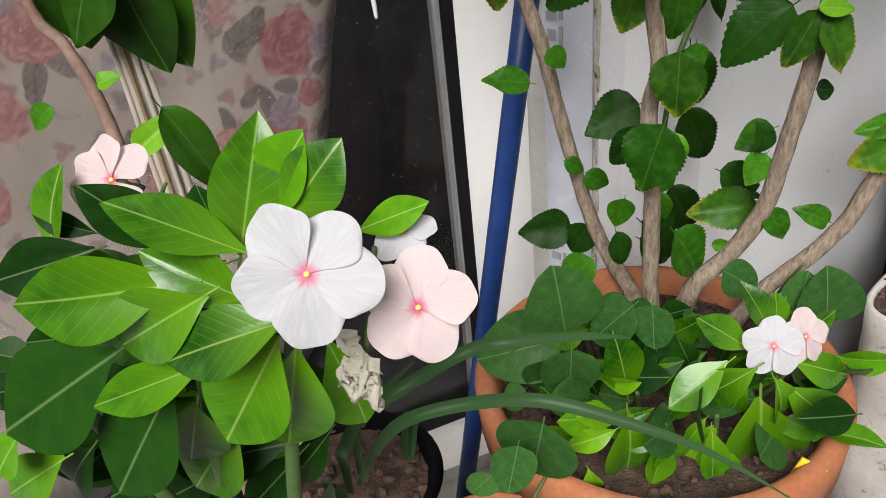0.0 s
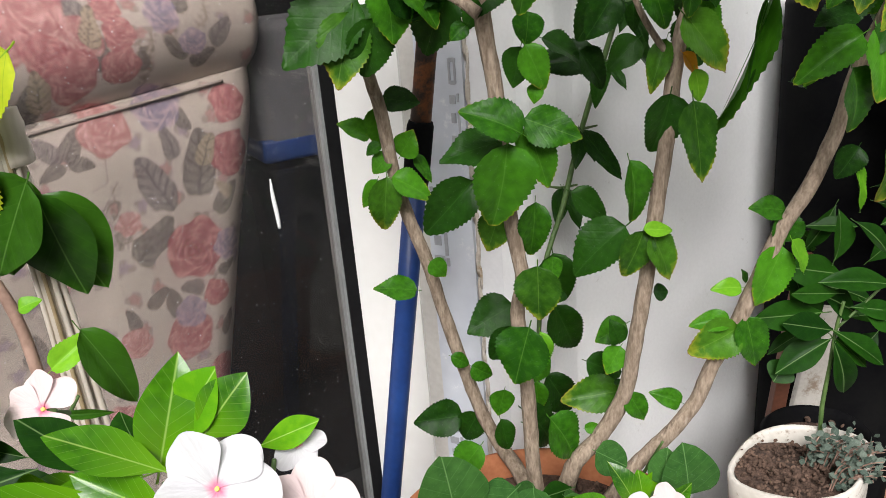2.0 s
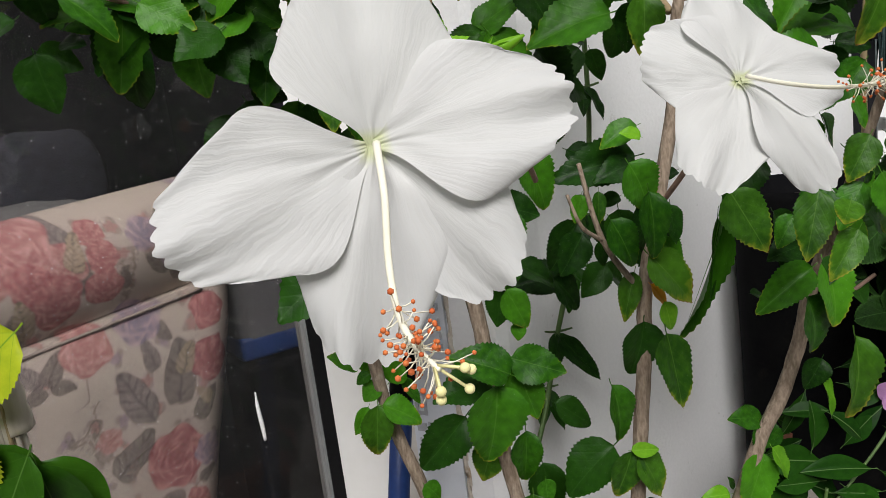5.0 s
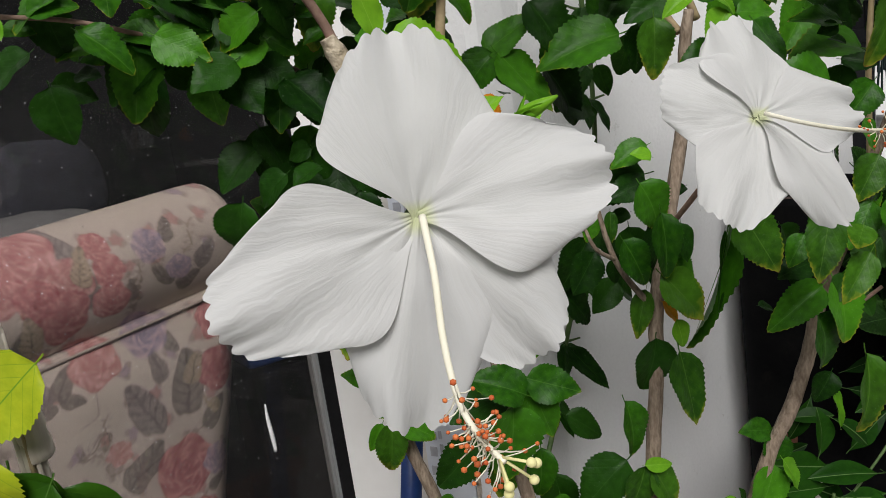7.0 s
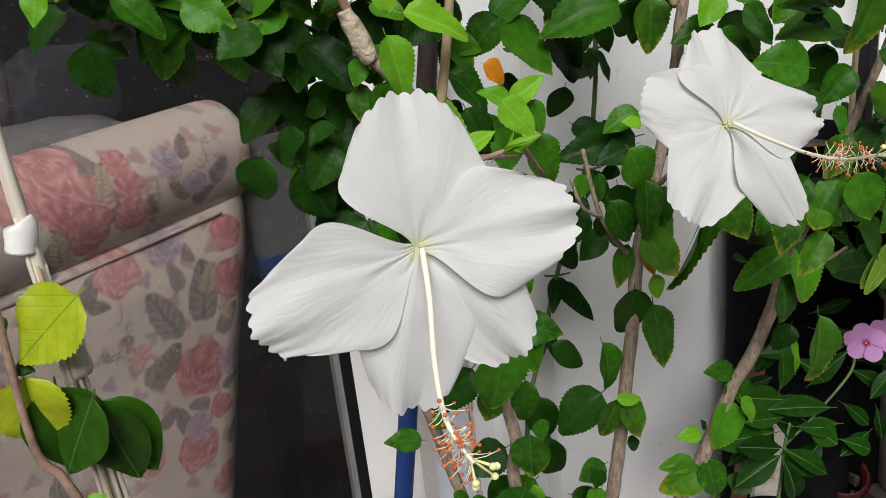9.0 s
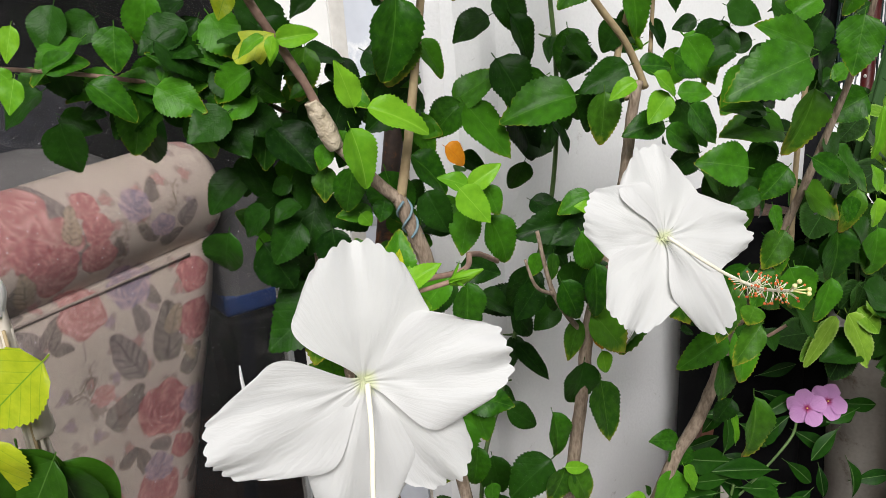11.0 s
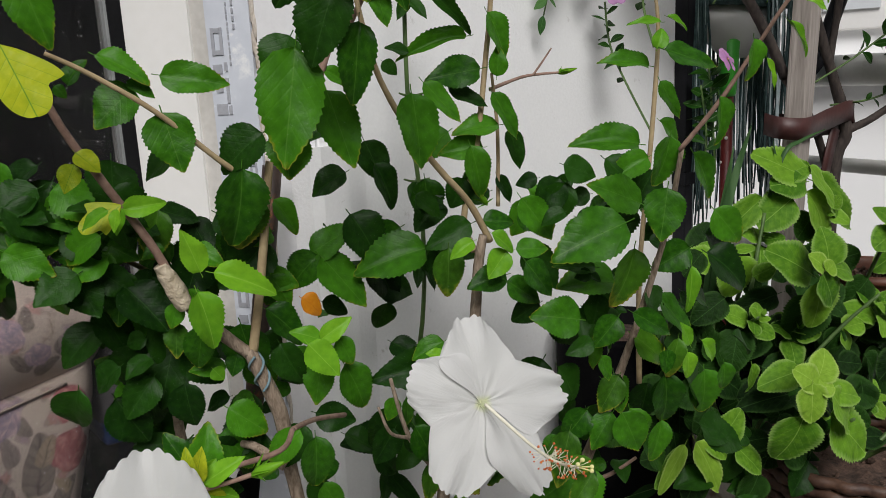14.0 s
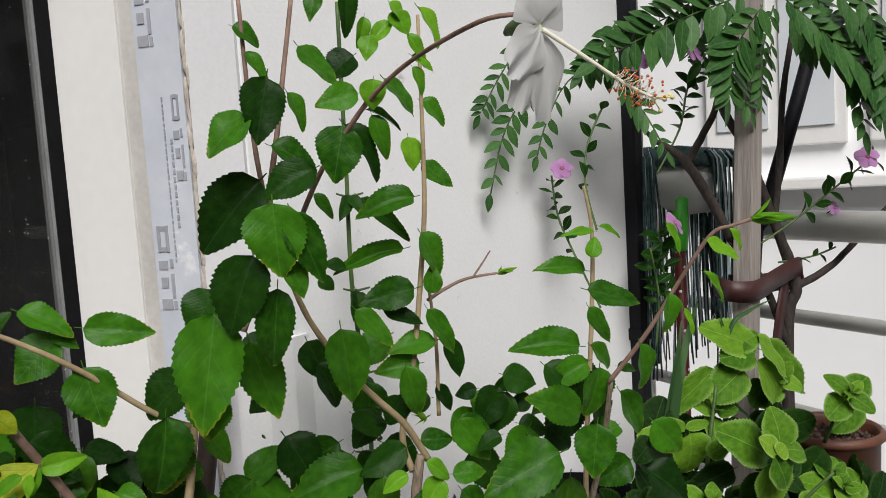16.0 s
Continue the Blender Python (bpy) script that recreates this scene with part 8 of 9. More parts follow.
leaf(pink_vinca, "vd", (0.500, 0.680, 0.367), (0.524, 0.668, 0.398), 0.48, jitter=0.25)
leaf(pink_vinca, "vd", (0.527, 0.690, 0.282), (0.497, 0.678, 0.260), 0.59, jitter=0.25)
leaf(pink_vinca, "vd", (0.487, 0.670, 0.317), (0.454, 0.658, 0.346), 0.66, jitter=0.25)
# back leaves, in the tone darkened for the shade behind the stem
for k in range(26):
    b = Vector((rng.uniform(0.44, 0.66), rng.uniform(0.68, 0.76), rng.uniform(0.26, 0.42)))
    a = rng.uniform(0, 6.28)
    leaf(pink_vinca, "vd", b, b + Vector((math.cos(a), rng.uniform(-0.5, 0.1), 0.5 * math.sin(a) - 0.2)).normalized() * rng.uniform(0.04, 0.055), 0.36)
periwinkle_flower((0.563, 0.675, 0.410), (-0.50, -0.74, 0.45), (0, 0.2, 1), 0.0215, VINCA_MAUVE, "mauve periwinkle flower with a crimson eye", seed=61, turns=(108, 166, 222, 305, 30))
periwinkle_flower((0.597, 0.685, 0.408), (-0.40, -0.72, 0.56), (0, 0.2, 1), 0.0215, VINCA_MAUVE, "mauve periwinkle flower with a crimson eye", seed=66, turns=(135, 75, -22, 288, 210))
periwinkle_flower((0.595, 0.665, 0.489), (-0.35, -0.75, 0.5), (0, 0.2, 1), 0.022, VINCA_MAUVE, "mauve periwinkle flower under herb leaves", seed=69, turn0=70)

red_pot = pot("red_pot", "small dark red plastic pot tipped against the bench leg", (0.696, 0.878, 0.015), 0.037, 0.027, 0.10, RED_PLASTIC, 0.002, 0.008, 23, 0.06, crumbs=20)
red_pot.rotation_euler = (radians(22), radians(-16), 0)
part("prop", box((0.09, 0.09, 0.253), m=pose(0, 0.01, -0.138), bevel=0.004), BRICK, thing("brick_block", "brown brick block under the red pot", "brick", (0.696, 0.878, 0.015)), smooth=False)
shelf = thing("plant_bench", "dark slatted wooden plant bench against the wall", "bench", (0.86, 0.78, FLOOR_Z))
for k in range(5):
    part("slat", box((0.46, 0.05, 0.018), m=Matrix.Translation((0.06, -0.17 + 0.07 * k, 0.33)) @ Matrix.Rotation(0.1, 4, "Z"), bevel=0.002), BARK_DARK, shelf, smooth=False)
for x in (-0.13, 0.24):
    for y in (-0.15, 0.12):
        part("leg", box((0.03, 0.03, 0.32), (x, y, 0.16), 0.002), BARK_DARK, shelf, smooth=False)
planter = thing("black_grow_bag", "tall black plastic grow bag standing against the wall", "planter", (0.615, 0.90, FLOOR_Z))
part("bag", lathe([(0.075, 0), (0.085, 0.01), (0.088, 0.3), (0.084, 0.6), (0.088, 0.84), (0.085, 0.85), (0.08, 0.845), (0.075, 0.7)], 32, 0.05), BLACK_PLASTIC, planter, "creased black plastic")
part("soil", lathe([(0.02, 0.81), (0.078, 0.81), (0.07, 0.825), (0.01, 0.83)], 24), SOIL, planter)
back_pot = thing("black_grow_bag", "black plastic grow bag behind the herbs on the floor", "planter", (0.79, 0.90, FLOOR_Z))
part("bag", lathe([(0.09, 0), (0.10, 0.01), (0.105, 0.4), (0.10, 0.78), (0.097, 0.785), (0.09, 0.7)], 32, 0.05), BLACK_PLASTIC, back_pot, "creased black plastic")
part("soil", lathe([(0.02, 0.73), (0.095, 0.73), (0.08, 0.745), (0.01, 0.75)], 24), SOIL, back_pot)
slat = thing("leaning_slat", "brown wooden slat leaning against the wall", "plank", (0.463, 0.80, FLOOR_Z))
part("plank", box((0.018, 0.012, 0.58), m=pose(0.015, 0.0, 0.29, 0, 6, 0), bevel=0.0015), BROWN_PLASTIC, slat, smooth=False)
board = thing("white_board", "dirty white board leaning behind the pots", "board", (0.52, 0.82, FLOOR_Z))
part("panel", box((0.035, 0.01, 0.5), m=pose(0.0, 0.0, 0.25, 0, 8, 0), bevel=0.0015), WHITE_PLASTIC, board, smooth=False)
round_pot = pot("plastic_pot", "round black plastic pot behind the jug", (0.503, 0.735, FLOOR_Z + 0.185), 0.060, 0.05, 0.20, BLACK_PLASTIC, 0.003, 0.01, 29, 0.02, crumbs=40)
part("foot", lathe([(0.05, -0.185), (0.05, -0.002), (0.045, 0)], 20), BRICK, round_pot)

white_pot = pot("white_pot", "white plastic pot with a stepped rim on the bench", (0.765, 0.80, 0.091), 0.075, 0.055, 0.36, WHITE_PLASTIC, 0.006, 0.07, 37, 0.03)
basket = thing("wicker_basket", "brown woven wicker basket planter on the bench", "basket", (0.79, 0.64, 0.091))
for k in range(26):
    z = 0.01 + 0.0155 * k
    r = 0.085 + 0.0006 * k
    bm = tube([((r + 0.003 * math.cos(20 * f + math.pi * (k % 2))) * math.cos(f), (r + 0.003 * math.cos(20 * f + math.pi * (k % 2))) * math.sin(f), z, 0.0075) for f in (2 * math.pi * j / 80 for j in range(81))], 6, 1)
    part("weave", bm, BASKET, basket)
soil_top(0.085, 0.385, 41, basket, 40)
brown_pot = pot("brown_pot", "round brown plastic pot of dry leaf litter", (1.03, 0.87, 0.091), 0.075, 0.06, 0.55, BROWN_PLASTIC, 0.004, 0.014, 43, 0.02, crumbs=160)

oregano = thing("herb_bush", "fleshy light green herb with scalloped leaves", "plant", (0.72, 0.74, 0.42))
for rows in ([(0.75, 0.80, 0.42, 0.0035), (0.72, 0.77, 0.55, 0.003), (0.735, 0.77, 0.65, 0.0028), (0.77, 0.79, 0.76, 0.0022)], [(0.76, 0.79, 0.42, 0.0032), (0.73, 0.72, 0.52, 0.0028), (0.80, 0.69, 0.62, 0.0024), (0.845, 0.67, 0.67, 0.002)],
             [(0.77, 0.78, 0.42, 0.003), (0.74, 0.66, 0.50, 0.0026), (0.72, 0.57, 0.57, 0.002)], [(0.74, 0.80, 0.42, 0.003), (0.66, 0.74, 0.55, 0.0026), (0.67, 0.75, 0.66, 0.002)],
             [(0.79, 0.64, 0.47, 0.003), (0.86, 0.64, 0.52, 0.0026), (0.93, 0.66, 0.62, 0.002)], [(0.79, 0.64, 0.47, 0.003), (0.80, 0.61, 0.5, 0.0026), (0.78, 0.58, 0.52, 0.002)]):
    stem(oregano, rows, GREEN_STEM, sides=7)
leaf(oregano, "r", (0.843, 0.800, 0.799), (0.754, 0.791, 0.842), 0.47, jitter=0.25)
leaf(oregano, "r", (0.831, 0.790, 0.796), (0.775, 0.785, 0.798), 0.79, jitter=0.25)
leaf(oregano, "r", (0.813, 0.790, 0.776), (0.757, 0.783, 0.744), 0.82, jitter=0.25)
leaf(oregano, "r", (0.773, 0.800, 0.779), (0.701, 0.791, 0.727), 0.39, jitter=0.25)
leaf(oregano, "r", (0.846, 0.800, 0.815), (0.891, 0.792, 0.756), 0.47, jitter=0.25)
leaf(oregano, "r", (0.870, 0.820, 0.799), (0.952, 0.809, 0.721), 0.41, jitter=0.25)
leaf(oregano, "r", (0.844, 0.800, 0.780), (0.907, 0.790, 0.705), 0.47, jitter=0.25)
leaf(oregano, "r", (0.806, 0.800, 0.805), (0.849, 0.795, 0.823), 0.71, jitter=0.25)
leaf(oregano, "rd", (0.872, 0.820, 0.744), (0.848, 0.816, 0.712), 1.06, jitter=0.25)
leaf(oregano, "r", (0.705, 0.758, 0.715), (0.710, 0.752, 0.659), 1.00, jitter=0.25)
leaf(oregano, "r", (0.700, 0.760, 0.722), (0.665, 0.756, 0.742), 0.41, jitter=0.25)
leaf(oregano, "r", (0.701, 0.760, 0.721), (0.738, 0.756, 0.730), 0.36, jitter=0.25)
leaf(oregano, "r", (0.771, 0.675, 0.713), (0.770, 0.671, 0.756), 1.05, jitter=0.25)
leaf(oregano, "r", (0.770, 0.700, 0.697), (0.711, 0.694, 0.739), 0.74, jitter=0.25)
leaf(oregano, "r", (0.767, 0.670, 0.711), (0.810, 0.666, 0.711), 0.78, jitter=0.25)
leaf(oregano, "r", (0.750, 0.660, 0.709), (0.773, 0.656, 0.669), 0.95, jitter=0.25)
leaf(oregano, "r", (0.765, 0.680, 0.693), (0.765, 0.674, 0.633), 0.79, jitter=0.25)
leaf(oregano, "rd", (0.798, 0.720, 0.656), (0.761, 0.714, 0.610), 0.97, jitter=0.25)
leaf(oregano, "rl", (0.754, 0.660, 0.714), (0.737, 0.658, 0.734), 0.95, jitter=0.25)
leaf(oregano, "rl", (0.750, 0.655, 0.714), (0.764, 0.653, 0.722), 1.23, jitter=0.25)
leaf(oregano, "rl", (0.650, 0.550, 0.633), (0.665, 0.547, 0.661), 1.12, jitter=0.25)
leaf(oregano, "rl", (0.647, 0.545, 0.630), (0.622, 0.543, 0.652), 0.89, jitter=0.25)
leaf(oregano, "rl", (0.647, 0.545, 0.630), (0.668, 0.543, 0.625), 1.12, jitter=0.25)
leaf(oregano, "rl", (0.636, 0.540, 0.635), (0.636, 0.536, 0.593), 0.90, jitter=0.25)
leaf(oregano, "r", (0.680, 0.570, 0.609), (0.730, 0.566, 0.599), 0.59, jitter=0.25)
leaf(oregano, "r", (0.679, 0.560, 0.610), (0.713, 0.555, 0.566), 0.78, jitter=0.25)
leaf(oregano, "r", (0.636, 0.550, 0.595), (0.617, 0.545, 0.546), 1.08, jitter=0.25)
leaf(oregano, "r", (0.689, 0.570, 0.580), (0.739, 0.564, 0.529), 0.87, jitter=0.25)
leaf(oregano, "r", (0.674, 0.600, 0.623), (0.620, 0.595, 0.618), 0.61, jitter=0.25)
leaf(oregano, "rd", (0.684, 0.620, 0.586), (0.617, 0.614, 0.593), 0.50, jitter=0.25)
leaf(oregano, "r", (0.823, 0.700, 0.621), (0.857, 0.697, 0.629), 0.80, jitter=0.25)
leaf(oregano, "r", (0.819, 0.700, 0.618), (0.841, 0.697, 0.587), 0.74, jitter=0.25)
leaf(oregano, "rd", (0.815, 0.700, 0.622), (0.802, 0.697, 0.596), 1.05, jitter=0.25)
leaf(oregano, "r", (1.070, 0.850, 0.673), (1.016, 0.844, 0.644), 0.67, jitter=0.25)
leaf(oregano, "r", (1.023, 0.850, 0.693), (1.072, 0.845, 0.700), 0.62, jitter=0.25)
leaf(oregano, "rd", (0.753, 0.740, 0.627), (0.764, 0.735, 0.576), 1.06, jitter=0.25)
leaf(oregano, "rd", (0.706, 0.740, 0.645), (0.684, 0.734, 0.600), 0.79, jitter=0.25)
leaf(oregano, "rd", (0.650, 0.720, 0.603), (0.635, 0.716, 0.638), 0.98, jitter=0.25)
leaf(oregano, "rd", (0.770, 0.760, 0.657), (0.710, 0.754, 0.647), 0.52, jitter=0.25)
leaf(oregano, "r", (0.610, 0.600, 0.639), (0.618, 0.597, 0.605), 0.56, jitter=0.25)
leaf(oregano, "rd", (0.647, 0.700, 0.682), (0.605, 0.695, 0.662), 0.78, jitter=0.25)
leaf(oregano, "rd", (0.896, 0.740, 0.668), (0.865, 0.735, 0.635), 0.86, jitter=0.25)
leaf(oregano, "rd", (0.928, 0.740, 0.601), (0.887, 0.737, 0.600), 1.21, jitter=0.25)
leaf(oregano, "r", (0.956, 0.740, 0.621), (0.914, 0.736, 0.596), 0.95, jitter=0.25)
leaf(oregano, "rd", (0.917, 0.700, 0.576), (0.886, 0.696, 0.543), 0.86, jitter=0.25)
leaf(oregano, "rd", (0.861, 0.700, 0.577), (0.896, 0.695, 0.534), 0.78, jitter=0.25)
leaf(oregano, "r", (0.717, 0.740, 0.691), (0.748, 0.736, 0.703), 0.67, jitter=0.25)
leaf(oregano, "rd", (0.615, 0.700, 0.741), (0.590, 0.696, 0.718), 0.80, jitter=0.25)
leaf(oregano, "r", (0.655, 0.740, 0.714), (0.629, 0.737, 0.732), 1.16, jitter=0.25)

leaf(oregano, "rl", (0.530, 0.600, 0.561), (0.493, 0.585, 0.520), 0.27, jitter=0.3)
leaf(oregano, "r", (0.538, 0.615, 0.549), (0.495, 0.600, 0.518), 0.28, jitter=0.3)
leaf(oregano, "rl", (0.547, 0.605, 0.559), (0.578, 0.590, 0.501), 0.45, jitter=0.3)
leaf(oregano, "r", (0.562, 0.610, 0.561), (0.582, 0.595, 0.538), 0.69, jitter=0.3)
leaf(oregano, "r", (0.572, 0.600, 0.557), (0.589, 0.585, 0.593), 0.68, jitter=0.3)
leaf(oregano, "r", (0.586, 0.590, 0.553), (0.614, 0.575, 0.526), 0.70, jitter=0.3)


def rosette(parent, at, size, code, rng):
    """Opposite pairs of rounded leaves round a shoot's tip, each pair smaller and more upright than the one below."""
    at = Vector(at)
    n = Vector((rng.uniform(-0.35, 0.2), -0.72 + rng.uniform(-0.2, 0.2), 0.62 + rng.uniform(-0.25, 0.3))).normalized()
    a = n.cross(Vector((math.cos(rng.uniform(0, 3)), 0.3, math.sin(rng.uniform(0, 3))))).normalized()
    b = n.cross(a)
    for tier, (scale, spread) in enumerate(((1.0, 1.45), (0.78, 1.1), (0.5, 0.75), (0.28, 0.4))):
        t = a if tier % 2 else b
        for side in (-1, 1):
            d = t * side * math.sin(spread) + n * math.cos(spread)
            foot = at + n * 0.007 * tier
            face = n * math.sin(spread) - t * side * math.cos(spread) * 0.8
            leaf(parent, code, foot + d * 0.003, foot + d * size * scale * rng.uniform(0.88, 1.08), 0.84, face=face, jitter=0.12)
    stem(parent, [(*(at - n * 0.05 + Vector((0, 0.02, -0.05))), 0.0028), (*(at - n * 0.025), 0.0026), (*(at + n * 0.018), 0.0018)], GREEN_STEM, "shoot", 6)


shoots = random.Random(91)
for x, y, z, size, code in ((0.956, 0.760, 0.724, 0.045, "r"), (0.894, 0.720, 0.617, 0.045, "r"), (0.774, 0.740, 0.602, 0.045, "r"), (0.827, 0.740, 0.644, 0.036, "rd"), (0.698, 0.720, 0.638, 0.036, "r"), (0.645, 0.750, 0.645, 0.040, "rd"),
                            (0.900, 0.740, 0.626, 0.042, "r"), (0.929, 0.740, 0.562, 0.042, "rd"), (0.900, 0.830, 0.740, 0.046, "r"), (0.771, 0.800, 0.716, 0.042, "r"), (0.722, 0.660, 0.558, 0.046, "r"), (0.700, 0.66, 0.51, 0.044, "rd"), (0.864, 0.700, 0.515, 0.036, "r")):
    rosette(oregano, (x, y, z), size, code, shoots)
# back leaves in OREGANO_DARK colour in the shade between the shoots
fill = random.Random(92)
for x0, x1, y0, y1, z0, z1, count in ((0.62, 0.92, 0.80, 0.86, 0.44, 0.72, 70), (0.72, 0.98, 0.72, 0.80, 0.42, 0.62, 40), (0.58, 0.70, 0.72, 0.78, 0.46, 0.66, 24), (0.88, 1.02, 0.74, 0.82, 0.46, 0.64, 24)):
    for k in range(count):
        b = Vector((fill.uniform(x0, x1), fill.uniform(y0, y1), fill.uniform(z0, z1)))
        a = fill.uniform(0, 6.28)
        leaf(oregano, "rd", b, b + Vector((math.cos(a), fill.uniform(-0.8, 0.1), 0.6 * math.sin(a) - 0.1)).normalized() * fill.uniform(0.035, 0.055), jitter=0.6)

# nearer fill leaves, again mostly in the tones darkened for shade
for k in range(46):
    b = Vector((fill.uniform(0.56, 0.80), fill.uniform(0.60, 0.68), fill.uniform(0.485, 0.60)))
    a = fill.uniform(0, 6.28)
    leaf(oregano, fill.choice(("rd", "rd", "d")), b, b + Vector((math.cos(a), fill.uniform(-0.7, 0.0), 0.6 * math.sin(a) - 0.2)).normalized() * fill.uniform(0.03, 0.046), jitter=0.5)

blades = thing("strap_leaf_clump", "upright dark green strap leaves among the herbs", "plant", (0.73, 0.80, 0.45))
for rows, w in (([(0.695, 0.82, 0.50), (0.700, 0.80, 0.66), (0.720, 0.80, 0.78), (0.753, 0.80, 0.875)], 0.015), ([(0.685, 0.82, 0.50), (0.692, 0.80, 0.68), (0.712, 0.80, 0.77), (0.727, 0.80, 0.85)], 0.012),
                ([(0.77, 0.82, 0.52), (0.788, 0.80, 0.70), (0.793, 0.80, 0.80), (0.787, 0.80, 0.852)], 0.01), ([(0.75, 0.82, 0.50), (0.77, 0.80, 0.72), (0.801, 0.80, 0.828), (0.832, 0.80, 0.85), (0.868, 0.80, 0.862)], 0.006)):
    strap(rows, w, blades)

# stake, strap and the dark trunk
stake = thing("wooden_stake", "grey weathered wooden stake behind the herbs", "stake", (0.90, 0.93, FLOOR_Z))
m = Matrix.Translation((0.02, 0.0, 0.80)) @ Matrix.Rotation(0.045, 4, "Y") @ Matrix.Rotation(0.5, 4, "Z")
part("post", box((0.034, 0.03, 1.62), m=m, bevel=0.003), STAKE, stake, smooth=False)
tree = thing("curry_tree", "slender dark-barked curry tree with drooping feathered leaves", "tree", (1.06, 0.99, FLOOR_Z))
for rows in ([(1.05, 0.99, FLOOR_Z, 0.012), (1.058, 0.99, 0.4, 0.011), (1.062, 0.99, 0.765, 0.0095), (1.075, 0.985, 0.84, 0.010), (1.035, 0.985, 0.947, 0.008), (0.985, 0.985, 1.068, 0.0072), (0.94, 0.985, 1.141, 0.0065), (0.92, 0.97, 1.25, 0.006)],
             [(1.072, 0.985, 0.838, 0.008), (1.10, 0.975, 0.85, 0.0062), (1.144, 0.97, 0.874, 0.0056), (1.20, 0.97, 0.915, 0.005), (1.28, 0.97, 0.975, 0.0045)],
             [(1.035, 0.985, 0.947, 0.006), (1.045, 0.98, 1.05, 0.0055), (1.055, 0.98, 1.16, 0.005), (1.08, 0.97, 1.3, 0.004)],
             [(0.925, 0.95, 0.93, 0.0075), (0.885, 0.95, 1.00, 0.0075), (0.848, 0.95, 1.052, 0.0075), (0.82, 0.95, 1.075, 0.005), (0.787, 0.95, 1.096, 0.0035), (0.74, 0.94, 1.15, 0.003)],
             [(0.848, 0.95, 1.052, 0.006), (0.88, 0.95, 1.095, 0.0055), (0.906, 0.95, 1.142, 0.005), (0.92, 0.94, 1.25, 0.0045)],
             [(1.06, 0.99, 0.74, 0.006), (1.0, 0.97, 0.85, 0.006), (0.925, 0.95, 0.93, 0.007)]):
    stem(tree, rows, BARK_DARK, "branch", 9, 0.2)
bind = thing("strap", "maroon cloth strap tying the trunk to the stake", "strap", (0.97, 0.95, 0.78))


def band(rows, width, m, parent):
    pts = [Vector(p) for p in spline(rows, 6)]
    bm = bmesh.new()
    last = None
    for i, p in enumerate(pts):
        d = (pts[min(i + 1, len(pts) - 1)] - pts[max(i - 1, 0)]).normalized()
        up = Vector((0, 0, 1)) if abs(d.z) < 0.8 else Vector((1, 0.3, 0))
        up = (up - d * up.dot(d)).normalized()
        n = d.cross(up)
        q = p - parent.location
        row = [bm.verts.new(q + up * width * a + n * 0.0012 * b) for a, b in ((0.5, 1), (-0.5, 1), (-0.5, -1), (0.5, -1))]
        if last:
            for a in range(4):
                bm.faces.new((last[a], last[(a + 1) % 4], row[(a + 1) % 4], row[a]))
        last = row
    return part("cloth", bm, m, parent)


band([(0.895, 0.955, 0.862), (0.89, 0.915, 0.858), (0.93, 0.905, 0.855), (1.0, 0.945, 0.862), (1.07, 0.975, 0.872), (1.09, 0.99, 0.862), (1.075, 1.0, 0.85), (0.98, 0.97, 0.852), (0.92, 0.955, 0.86)], 0.032, STRAP, bind)
band([(1.045, 0.975, 0.845), (1.03, 0.97, 0.80), (1.025, 0.975, 0.74), (1.03, 0.98, 0.68)], 0.024, STRAP, bind)
pipe = thing("black_pipe", "black plastic pipe slanting behind the tree", "pipe", (1.05, 1.06, FLOOR_Z))
stem(pipe, [(0.96, 1.06, FLOOR_Z, 0.0125), (1.05, 1.055, 0.87, 0.0125), (1.07, 1.05, 0.95, 0.0125), (1.162, 1.05, 1.193, 0.0125), (1.24, 1.05, 1.42, 0.0125)], METAL_BLACK, "tube", 16, 0.0)

# upside-down mop
mop = thing("mop", "upturned string mop with a white head and green socket", "mop", (0.94, 1.11, FLOOR_Z))
part("handle", tube([(0.0, 0.0, 0.0, 0.010), (0.0, 0.0, 1.17, 0.010)], 14, 1), RED_PLASTIC, mop, "red and white patterned handle")
for k in range(26):
    a = k * 2.4
    part("handle_dot", tube([(0.0098 * math.cos(a), 0.0098 * math.sin(a), 0.80 + 0.014 * k, 0.003), (0.0106 * math.cos(a), 0.0106 * math.sin(a), 0.80 + 0.014 * k, 0.0026)], 8, 1), UPVC, mop)
part("socket", lathe([(0.011, 1.15), (0.014, 1.155), (0.018, 1.24), (0.013, 1.245)], 18), GREEN_PLASTIC, mop, "ribbed green plastic socket")
bm = bmesh.new()
head = [(-0.068, 1.305), (0.07, 1.295), (0.07, 1.215), (-0.005, 1.212), (-0.064, 1.262)]
front = [bm.verts.new((x, -0.012, z)) for x, z in head]
rear = [bm.verts.new((x, 0.012, z)) for x, z in head]
bm.faces.new(front)
bm.faces.new(rear[::-1])
for k in range(5):
    bm.faces.new((front[k], rear[k], rear[(k + 1) % 5], front[(k + 1) % 5]))
bmesh.ops.bevel(bm, geom=list(bm.edges), offset=0.003, segments=2, affect="EDGES")
part("head_plate", bm, UPVC, mop, "white plastic head")
part("rivet", tube([(-0.056, -0.0125, 1.287, 0.0035), (-0.056, -0.0145, 1.287, 0.003)], 10, 1), SEAL, mop, "grey rivet")
rng = random.Random(14)
strings = [bmesh.new(), bmesh.new()]
